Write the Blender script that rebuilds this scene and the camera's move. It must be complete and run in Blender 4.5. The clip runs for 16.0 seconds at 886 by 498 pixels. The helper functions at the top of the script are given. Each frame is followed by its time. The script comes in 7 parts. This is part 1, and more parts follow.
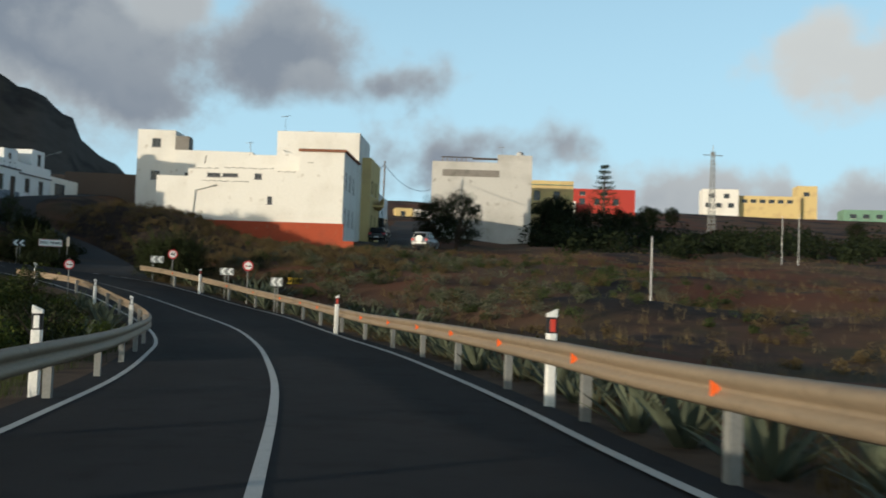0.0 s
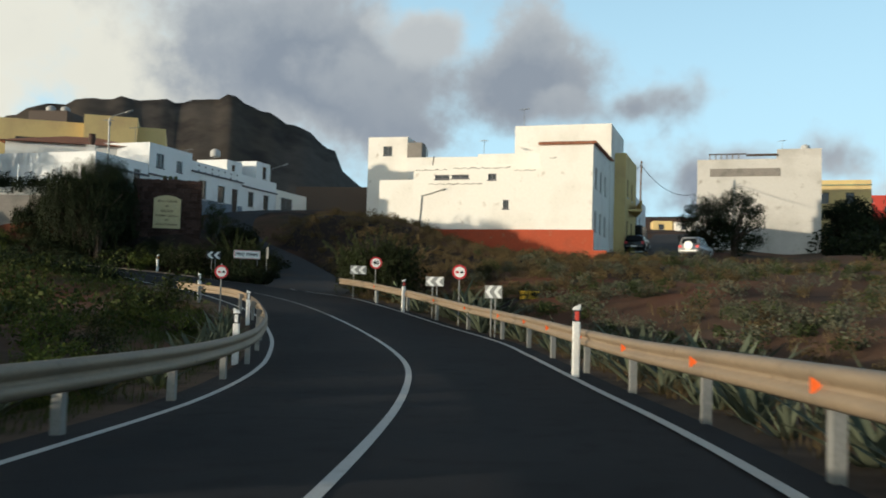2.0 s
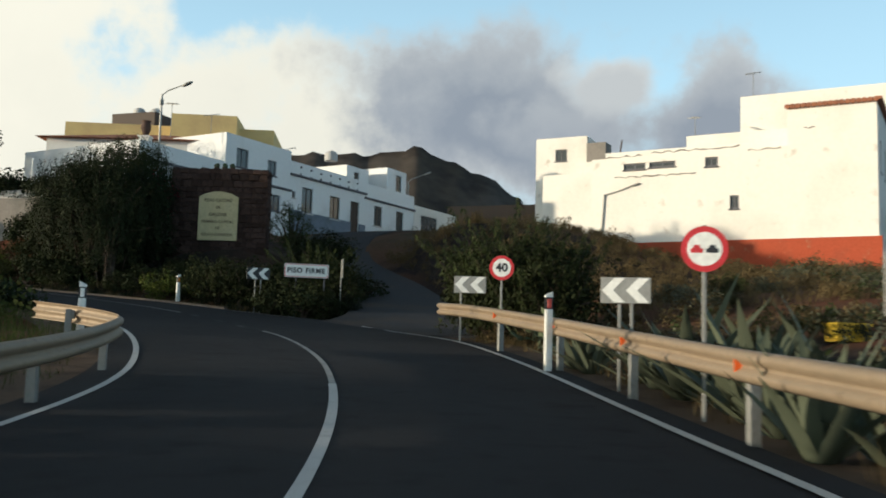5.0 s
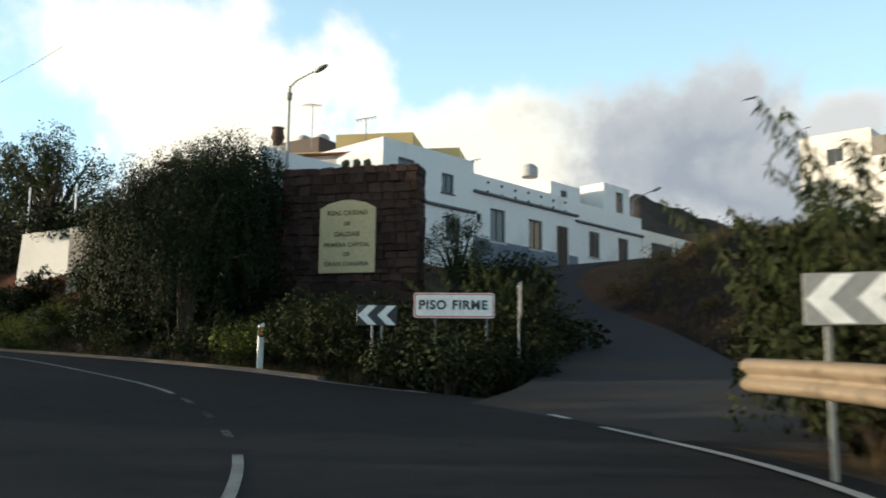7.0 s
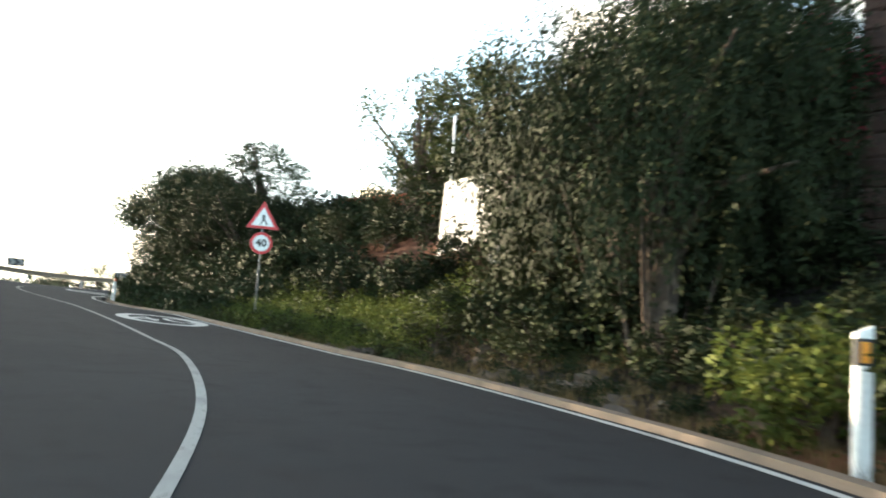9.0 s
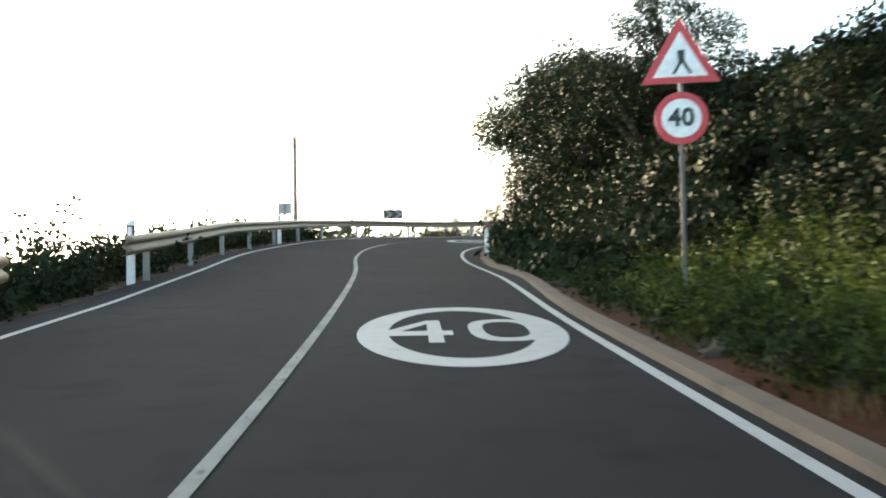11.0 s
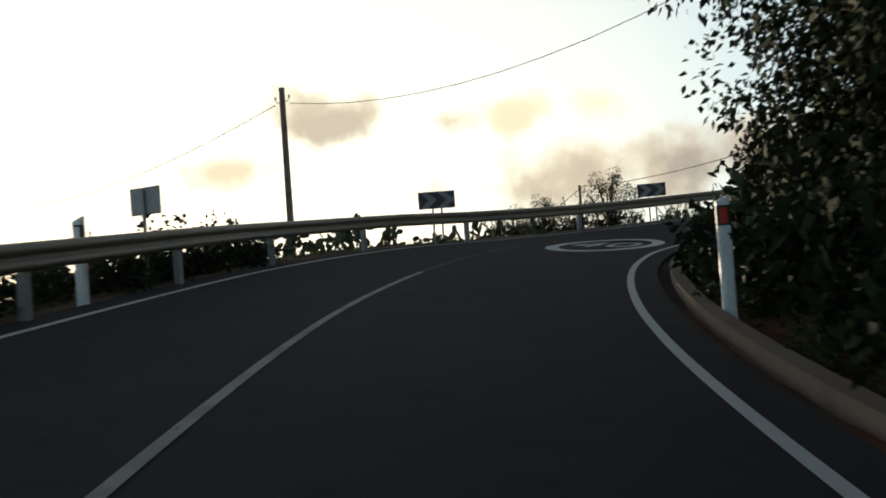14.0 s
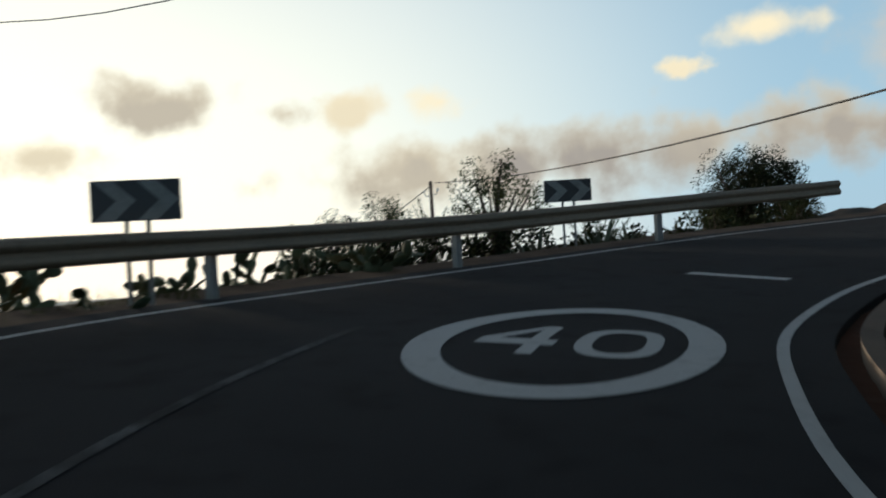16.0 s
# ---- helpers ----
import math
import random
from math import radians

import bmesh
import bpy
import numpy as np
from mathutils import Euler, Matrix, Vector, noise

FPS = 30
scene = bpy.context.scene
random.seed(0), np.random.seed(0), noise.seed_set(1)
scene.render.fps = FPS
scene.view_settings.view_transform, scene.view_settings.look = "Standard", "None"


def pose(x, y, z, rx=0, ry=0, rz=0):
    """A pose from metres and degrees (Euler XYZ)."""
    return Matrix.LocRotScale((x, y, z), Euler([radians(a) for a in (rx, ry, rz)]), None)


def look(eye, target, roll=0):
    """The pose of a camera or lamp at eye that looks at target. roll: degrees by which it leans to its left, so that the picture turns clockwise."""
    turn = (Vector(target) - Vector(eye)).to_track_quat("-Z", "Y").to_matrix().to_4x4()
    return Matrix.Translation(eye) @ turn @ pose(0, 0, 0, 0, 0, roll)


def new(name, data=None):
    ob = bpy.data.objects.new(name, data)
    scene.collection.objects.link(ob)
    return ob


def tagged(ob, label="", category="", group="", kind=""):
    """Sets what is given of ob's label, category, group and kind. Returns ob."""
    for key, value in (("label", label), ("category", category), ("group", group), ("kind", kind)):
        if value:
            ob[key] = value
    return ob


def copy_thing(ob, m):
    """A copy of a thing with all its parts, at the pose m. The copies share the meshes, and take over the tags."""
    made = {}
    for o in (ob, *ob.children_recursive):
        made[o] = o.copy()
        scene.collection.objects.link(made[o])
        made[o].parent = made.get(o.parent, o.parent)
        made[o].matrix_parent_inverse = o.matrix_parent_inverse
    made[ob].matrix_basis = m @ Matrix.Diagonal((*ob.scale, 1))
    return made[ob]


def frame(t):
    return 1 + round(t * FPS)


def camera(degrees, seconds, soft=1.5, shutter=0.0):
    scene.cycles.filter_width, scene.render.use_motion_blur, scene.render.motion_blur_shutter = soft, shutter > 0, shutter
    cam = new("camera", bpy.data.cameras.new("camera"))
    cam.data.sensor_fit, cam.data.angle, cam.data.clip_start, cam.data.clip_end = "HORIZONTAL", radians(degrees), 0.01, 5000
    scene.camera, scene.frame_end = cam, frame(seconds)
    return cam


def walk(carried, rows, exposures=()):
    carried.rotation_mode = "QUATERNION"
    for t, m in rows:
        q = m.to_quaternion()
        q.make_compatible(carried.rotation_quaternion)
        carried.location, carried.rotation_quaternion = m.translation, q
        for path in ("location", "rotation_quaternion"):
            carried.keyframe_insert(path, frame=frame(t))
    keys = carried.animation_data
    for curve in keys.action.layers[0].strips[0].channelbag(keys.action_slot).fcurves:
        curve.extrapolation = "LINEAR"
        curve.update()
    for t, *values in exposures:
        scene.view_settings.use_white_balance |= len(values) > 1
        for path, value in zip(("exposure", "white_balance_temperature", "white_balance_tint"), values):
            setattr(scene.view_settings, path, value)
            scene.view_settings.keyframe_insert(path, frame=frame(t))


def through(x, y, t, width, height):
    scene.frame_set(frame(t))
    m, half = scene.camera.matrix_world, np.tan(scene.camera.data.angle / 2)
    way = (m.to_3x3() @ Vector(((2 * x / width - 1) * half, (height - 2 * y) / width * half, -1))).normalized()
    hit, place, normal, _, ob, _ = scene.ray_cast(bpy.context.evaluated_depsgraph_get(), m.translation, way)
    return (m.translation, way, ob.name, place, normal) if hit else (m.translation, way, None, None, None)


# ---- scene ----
cam = camera(49.5, 16.0, soft=1.8, shutter=0.35)
PATH = [
    (0, (2.942, -0.465, 2.160), (3.226, 1.514, 2.242), 2.04),
    (0.5, (3.482, 3.058, 2.015), (3.600, 5.053, 2.098), 2.04),
    (1, (3.766, 6.627, 1.905), (3.735, 8.624, 2.009), 1.37),
    (1.5, (3.831, 10.280, 1.823), (3.711, 12.274, 1.924), 1.38),
    (2, (3.707, 14.072, 1.756), (3.468, 16.054, 1.871), 1.67),
    (2.5, (3.593, 17.960, 1.702), (3.292, 19.933, 1.833), 2.36),
    (3, (3.200, 21.876, 1.666), (2.879, 23.844, 1.820), 2.62),
    (3.2, (3.097, 23.449, 1.655), (2.763, 25.414, 1.819), 2.37),
    (5.5, (-0.347, 41.441, 1.760), (-1.073, 43.292, 1.984), 1.71),
    (6, (-1.561, 45.127, 1.993), (-2.387, 46.931, 2.244), 1.64),
    (6.5, (-3.053, 48.735, 2.213), (-3.975, 50.482, 2.522), 1.51),
    (7, (-4.818, 52.149, 2.490), (-5.856, 53.830, 2.805), 0.62),
    (7.5, (-6.887, 55.287, 2.791), (-8.130, 56.816, 3.128), 2.19),
    (8, (-9.258, 58.092, 3.059), (-10.715, 59.418, 3.404), 3.32),
    (8.5, (-11.986, 60.488, 3.353), (-13.604, 61.634, 3.619), 4.02),
    (9, (-15.089, 62.471, 3.715), (-16.835, 63.414, 3.959), 3.94),
    (9.5, (-18.224, 64.372, 4.069), (-20.096, 65.038, 4.296), 1.28),
    (10, (-21.679, 65.519, 4.319), (-23.628, 65.945, 4.459), 0.85),
    (10.2, (-23.104, 65.861, 4.440), (-25.066, 66.232, 4.561), 0.40),
    (12.5, (-40.117, 67.380, 5.617), (-42.108, 67.193, 5.621), -1.66),
    (12.9, (-43.269, 67.445, 5.841), (-45.267, 67.398, 5.924), -1.57),
    (13, (-44.058, 67.458, 5.894), (-46.055, 67.392, 5.981), -2.69),
    (13.5, (-48.005, 67.524, 6.133), (-50.004, 67.489, 6.178), -3.33),
    (14, (-51.901, 67.612, 6.397), (-53.900, 67.602, 6.436), -4.10),
    (14.5, (-55.729, 67.761, 6.669), (-57.729, 67.773, 6.677), -3.66),
    (15, (-59.486, 67.956, 6.942), (-61.485, 68.014, 6.942), -2.68),
    (15.5, (-63.195, 68.304, 7.205), (-65.187, 68.475, 7.156), -2.11),
    (16, (-66.844, 68.992, 7.463), (-68.815, 69.326, 7.473), -3.15),
]
EXPOSURES = [(0, 0.52, 5450, 2), (1.5, 0.62, 5450, 2), (3, 0.85, 5700, 2), (5.5, 0.85, 5550, 2), (7, 1.2, 5750, 3), (8, 1.95, 6150, 5), (9, 2.95, 5950, 6), (10, 2.95, 5850, 6), (12.5, 1.75, 6000, 7), (14.5, 0.25, 5600, 6), (16, 0.18, 5400, 6)]
walk(cam, [(t, look(eye, target, roll)) for t, eye, target, roll in PATH], EXPOSURES)

# ---- light ----
SUN_YAW, SUN_UP = 121.0, 4.8          # degrees from north to west, above the horizon
sun_dir = Vector((-math.sin(radians(SUN_YAW)) * math.cos(radians(SUN_UP)), math.cos(radians(SUN_YAW)) * math.cos(radians(SUN_UP)), math.sin(radians(SUN_UP))))
sun = new("sun", bpy.data.lights.new("sun", "SUN"))
sun.data.energy, sun.data.angle, sun.data.color = 3.2, radians(0.6), (1.0, 0.75, 0.49)
sun.matrix_world = look((0, 0, 50), Vector((0, 0, 50)) - sun_dir)


def build_world():
    world = bpy.data.worlds.new("evening_sky")
    scene.world = world
    world.use_nodes = True
    nt = world.node_tree
    n, l = nt.nodes, nt.links
    n.clear()
    out = n.new("ShaderNodeOutputWorld")
    bg = n.new("ShaderNodeBackground")
    bg.inputs["Strength"].default_value = SKY
    sky = n.new("ShaderNodeTexSky")
    sky.sky_type, sky.sun_disc = "NISHITA", False
    sky.sun_elevation = radians(SUN_UP)
    sky.sun_rotation = radians(-SUN_YAW)
    sky.altitude, sky.air_density, sky.dust_density, sky.ozone_density = 300, 1.0, 0.4, 1.3
    co = n.new("ShaderNodeTexCoord")
    sep = n.new("ShaderNodeSeparateXYZ")
    l.new(co.outputs["Generated"], sep.inputs[0])
    # clouds lie on a high flat layer: direction divided by its height
    up = n.new("ShaderNodeMath"); up.operation = "MAXIMUM"; up.inputs[1].default_value = 0.0
    l.new(sep.outputs["Z"], up.inputs[0])
    up2 = n.new("ShaderNodeMath"); up2.operation = "ADD"; up2.inputs[1].default_value = 0.14
    l.new(up.outputs[0], up2.inputs[0])
    dv = n.new("ShaderNodeVectorMath"); dv.operation = "DIVIDE"
    l.new(co.outputs["Generated"], dv.inputs[0])
    cmb = n.new("ShaderNodeCombineXYZ")
    for i in range(3):
        l.new(up2.outputs[0], cmb.inputs[i])
    l.new(cmb.outputs[0], dv.inputs[1])
    mp = n.new("ShaderNodeMapping")
    mp.inputs["Location"].default_value = CLOUD_AT
    l.new(dv.outputs[0], mp.inputs[0])
    big = n.new("ShaderNodeTexNoise")
    big.inputs["Scale"].default_value, big.inputs["Detail"].default_value, big.inputs["Roughness"].default_value = 0.85, 8.0, 0.52
    big.inputs["Distortion"].default_value = 0.25
    l.new(mp.outputs[0], big.inputs["Vector"])
    # the clouds bank up towards the north
    north = n.new("ShaderNodeVectorMath"); north.operation = "DOT_PRODUCT"
    north.inputs[1].default_value = (-0.30, 0.95, 0.10)
    l.new(co.outputs["Generated"], north.inputs[0])
    lean = n.new("ShaderNodeMapRange"); lean.interpolation_type = "SMOOTHSTEP"
    lean.inputs["From Min"].default_value, lean.inputs["From Max"].default_value = 0.75, 1.0
    lean.inputs["To Min"].default_value, lean.inputs["To Max"].default_value = 0.0, 0.02
    l.new(north.outputs["Value"], lean.inputs["Value"])
    # and are made to close up overhead, out of view, to dim the ground
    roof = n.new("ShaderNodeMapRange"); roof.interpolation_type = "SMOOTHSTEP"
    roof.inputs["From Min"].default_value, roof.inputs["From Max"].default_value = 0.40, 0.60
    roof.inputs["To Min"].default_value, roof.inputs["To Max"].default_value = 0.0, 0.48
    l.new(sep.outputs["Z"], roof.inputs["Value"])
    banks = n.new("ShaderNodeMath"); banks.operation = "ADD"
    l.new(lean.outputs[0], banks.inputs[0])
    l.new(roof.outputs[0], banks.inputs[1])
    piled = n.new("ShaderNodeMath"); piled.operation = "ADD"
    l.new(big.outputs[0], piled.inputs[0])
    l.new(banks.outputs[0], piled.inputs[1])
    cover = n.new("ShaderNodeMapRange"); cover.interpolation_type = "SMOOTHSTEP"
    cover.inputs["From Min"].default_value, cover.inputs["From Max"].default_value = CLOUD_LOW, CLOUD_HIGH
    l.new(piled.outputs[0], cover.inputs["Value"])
    thick = n.new("ShaderNodeMapRange")
    thick.inputs["From Min"].default_value, thick.inputs["From Max"].default_value = CLOUD_LOW + 0.05, CLOUD_HIGH + 0.08
    l.new(piled.outputs[0], thick.inputs["Value"])
    # thin rims are bright and warm, thick middles grey-blue
    tint = n.new("ShaderNodeMixRGB")
    tint.inputs[1].default_value, tint.inputs[2].default_value = CLOUD_RIM, CLOUD_CORE
    l.new(thick.outputs[0], tint.inputs[0])
    # clouds near the sun are lit by it
    dot = n.new("ShaderNodeVectorMath"); dot.operation = "DOT_PRODUCT"
    dot.inputs[1].default_value = sun_dir
    l.new(co.outputs["Generated"], dot.inputs[0])
    near = n.new("ShaderNodeMapRange"); near.interpolation_type = "SMOOTHSTEP"
    near.inputs["From Min"].default_value, near.inputs["From Max"].default_value = 0.05, 1.0
    near.inputs["To Min"].default_value, near.inputs["To Max"].default_value = 1.0, 3.2
    l.new(dot.outputs["Value"], near.inputs["Value"])
    # low clouds catch the evening light, the added ones overhead are darkened to shade the ground
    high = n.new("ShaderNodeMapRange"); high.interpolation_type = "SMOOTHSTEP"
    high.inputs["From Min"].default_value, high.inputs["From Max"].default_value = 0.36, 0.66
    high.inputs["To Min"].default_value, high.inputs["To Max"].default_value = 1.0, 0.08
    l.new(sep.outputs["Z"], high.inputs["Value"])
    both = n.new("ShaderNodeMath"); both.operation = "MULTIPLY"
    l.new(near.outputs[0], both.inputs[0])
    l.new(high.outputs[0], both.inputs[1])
    lit = n.new("ShaderNodeVectorMath"); lit.operation = "SCALE"
    l.new(tint.outputs[0], lit.inputs[0])
    l.new(both.outputs[0], lit.inputs["Scale"])
    # pale haze low down, brightest round the sun
    veil = n.new("ShaderNodeMapRange"); veil.interpolation_type = "SMOOTHSTEP"
    veil.inputs["From Min"].default_value, veil.inputs["From Max"].default_value = -0.02, 0.80
    veil.inputs["To Min"].default_value, veil.inputs["To Max"].default_value = 0.92, 0.0
    l.new(sep.outputs["Z"], veil.inputs["Value"])
    blaze = n.new("ShaderNodeMapRange"); blaze.interpolation_type = "SMOOTHSTEP"
    blaze.inputs["From Min"].default_value, blaze.inputs["From Max"].default_value = 0.45, 1.0
    l.new(dot.outputs["Value"], blaze.inputs["Value"])
    haze = n.new("ShaderNodeMixRGB")
    haze.inputs[1].default_value, haze.inputs[2].default_value = HAZE_FAR, HAZE_SUN
    l.new(blaze.outputs[0], haze.inputs[0])
    hazy = n.new("ShaderNodeMixRGB")
    l.new(veil.outputs[0], hazy.inputs[0])
    l.new(sky.outputs[0], hazy.inputs[1])
    l.new(haze.outputs[0], hazy.inputs[2])
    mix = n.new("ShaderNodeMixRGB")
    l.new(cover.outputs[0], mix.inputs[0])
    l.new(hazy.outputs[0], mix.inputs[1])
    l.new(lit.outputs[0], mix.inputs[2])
    # single clouds: compass angle, height, half width, half height in degrees, how sunlit
    ragged = n.new("ShaderNodeTexNoise")
    ragged.inputs["Scale"].default_value, ragged.inputs["Detail"].default_value, ragged.inputs["Roughness"].default_value = 8.0, 8.0, 0.56
    l.new(co.outputs["Generated"], ragged.inputs["Vector"])
    frayed = n.new("ShaderNodeTexNoise")
    frayed.inputs["Scale"].default_value, frayed.inputs["Detail"].default_value, frayed.inputs["Roughness"].default_value = 17.0, 4.0, 0.5
    l.new(co.outputs["Generated"], frayed.inputs["Vector"])
    tattered = n.new("ShaderNodeTexNoise")
    tattered.inputs["Scale"].default_value, tattered.inputs["Detail"].default_value, tattered.inputs["Roughness"].default_value = 34.0, 5.0, 0.55
    l.new(co.outputs["Generated"], tattered.inputs["Vector"])
    rags = []
    for source in (ragged, frayed, tattered):
        rag = n.new("ShaderNodeMapRange")
        rag.inputs["From Min"].default_value, rag.inputs["From Max"].default_value = 0.25, 0.75
        rag.inputs["To Min"].default_value, rag.inputs["To Max"].default_value = 0.75, -0.75
        l.new(source.outputs[0], rag.inputs["Value"])
        rags.append(rag)
    last = mix.outputs[0]
    for yaw, el, rx, ry, warm in CLOUDS:
        y, e = radians(yaw), radians(el)
        axes = ((Vector((-math.cos(y), -math.sin(y), 0)), math.sin(radians(rx))), (Vector((math.sin(y) * math.sin(e), -math.cos(y) * math.sin(e), math.cos(e))), math.sin(radians(ry))), (Vector((-math.sin(y) * math.cos(e), math.cos(y) * math.cos(e), math.sin(e))), 1.0))
        out3 = n.new("ShaderNodeCombineXYZ")
        for i, (ax, size) in enumerate(axes[:2]):
            dp = n.new("ShaderNodeVectorMath"); dp.operation = "DOT_PRODUCT"
            dp.inputs[1].default_value = ax / size
            l.new(co.outputs["Generated"], dp.inputs[0])
            l.new(dp.outputs["Value"], out3.inputs[i])
        away = n.new("ShaderNodeVectorMath"); away.operation = "DOT_PRODUCT"
        away.inputs[1].default_value = axes[2][0]
        l.new(co.outputs["Generated"], away.inputs[0])
        back = n.new("ShaderNodeMath"); back.operation = "LESS_THAN"; back.inputs[1].default_value = 0.5
        l.new(away.outputs["Value"], back.inputs[0])
        far = n.new("ShaderNodeMath"); far.operation = "MULTIPLY"; far.inputs[1].default_value = 9.0
        l.new(back.outputs[0], far.inputs[0])
        l.new(far.outputs[0], out3.inputs[2])
        ln = n.new("ShaderNodeVectorMath"); ln.operation = "LENGTH"
        l.new(out3.outputs[0], ln.inputs[0])
        rough = n.new("ShaderNodeMath"); rough.operation = "ADD"
        l.new(ln.outputs["Value"], rough.inputs[0])
        l.new(rags[0 if ry >= 3 else 1 if ry >= 0.85 else 2].outputs[0], rough.inputs[1])
        mask = n.new("ShaderNodeMapRange"); mask.interpolation_type = "SMOOTHSTEP"
        mask.inputs["From Min"].default_value, mask.inputs["From Max"].default_value = (1.22, 0.45) if ry >= 3 else (1.30, 0.22)
        l.new(rough.outputs[0], mask.inputs["Value"])
        body = n.new("ShaderNodeMapRange")
        body.inputs["From Min"].default_value, body.inputs["From Max"].default_value = 1.25, 0.1
        body.inputs["To Min"].default_value, body.inputs["To Max"].default_value = 0.55 * (1.0 - warm), 1.0 - warm
        # tops are lit, undersides grey
        lift = n.new("ShaderNodeMath"); lift.operation = "MULTIPLY_ADD"; lift.inputs[1].default_value = 0.42
        tall = n.new("ShaderNodeSeparateXYZ")
        l.new(out3.outputs[0], tall.inputs[0])
        l.new(tall.outputs["Y"], lift.inputs[0])
        l.new(rough.outputs[0], lift.inputs[2])
        l.new(lift.outputs[0], body.inputs["Value"])
        hue = n.new("ShaderNodeMixRGB")
        hue.inputs[1].default_value, hue.inputs[2].default_value = (CLOUD_RIM_SUN, CLOUD_CORE_SUN) if yaw > 50 else (CLOUD_RIM_WARM if yaw > 24 else CLOUD_RIM, CLOUD_CORE)
        l.new(body.outputs[0], hue.inputs[0])
        glow = n.new("ShaderNodeVectorMath"); glow.operation = "SCALE"
        l.new(hue.outputs[0], glow.inputs[0])
        glow.inputs["Scale"].default_value = 1.5 if yaw > 50 else 1.0
        over = n.new("ShaderNodeMixRGB")
        l.new(mask.outputs[0], over.inputs[0])
        l.new(last, over.inputs[1])
        l.new(glow.outputs[0], over.inputs[2])
        last = over.outputs[0]
    l.new(last, bg.inputs[0])
    l.new(bg.outputs[0], out.inputs[0])


SKY = 0.15
CLOUD_AT, CLOUD_LOW, CLOUD_HIGH = (3.1, 1.7, 0.0), 0.80, 0.95
CLOUD_RIM, CLOUD_CORE = (3.5, 3.1, 2.65, 1), (1.18, 1.19, 1.27, 1)
CLOUD_RIM_WARM = (4.0, 3.4, 2.6, 1)
CLOUD_RIM_SUN, CLOUD_CORE_SUN = (4.4, 3.4, 2.0, 1), (1.45, 1.18, 0.95, 1)
HAZE_FAR, HAZE_SUN = (2.75, 3.5, 3.75, 1), (9.0, 7.4, 5.0, 1)
CLOUDS = [(47, 18.5, 9.5, 5.0, 1.0), (44, 12.0, 10, 5.5, 1.0), (35, 12.0, 11, 5.2, 0.92), (19, 11, 11, 4.8, 0.28), (27.5, 12.5, 8, 4.8, 0.85), (14, 13.8, 11.5, 4.8, 0.02), (3, 13.4, 9, 3.2, 0.05), (-4, 11.8, 5.5, 1.7, 0.10)]
CLOUDS += [(-9, 7.6, 7, 2.5, 0.06), (-21, 5.6, 12, 1.8, 0.40), (-34, 5.4, 12, 1.7, 0.40), (8, 16.0, 4.0, 1.5, 0.5), (-31, 13.2, 5, 2.6, 0.86)]
CLOUDS += [(103, 6.5, 3, 1.0, 0.7), (96, 9.3, 3.8, 1.6, 0.35), (89, 8.7, 1.8, 0.9, 0.45), (85.6, 8.7, 2.0, 1.1, 0.8), (80, 9.0, 1.8, 1.1, 1.0), (81, 4.6, 6.5, 2.0, 0.35), (70, 5.4, 9, 2.2, 0.10), (57, 5.8, 9, 2.1, 0.15), (61.5, 11.8, 2.6, 0.95, 1.0), (66, 9.9, 1.6, 0.6, 0.9)]
build_world()


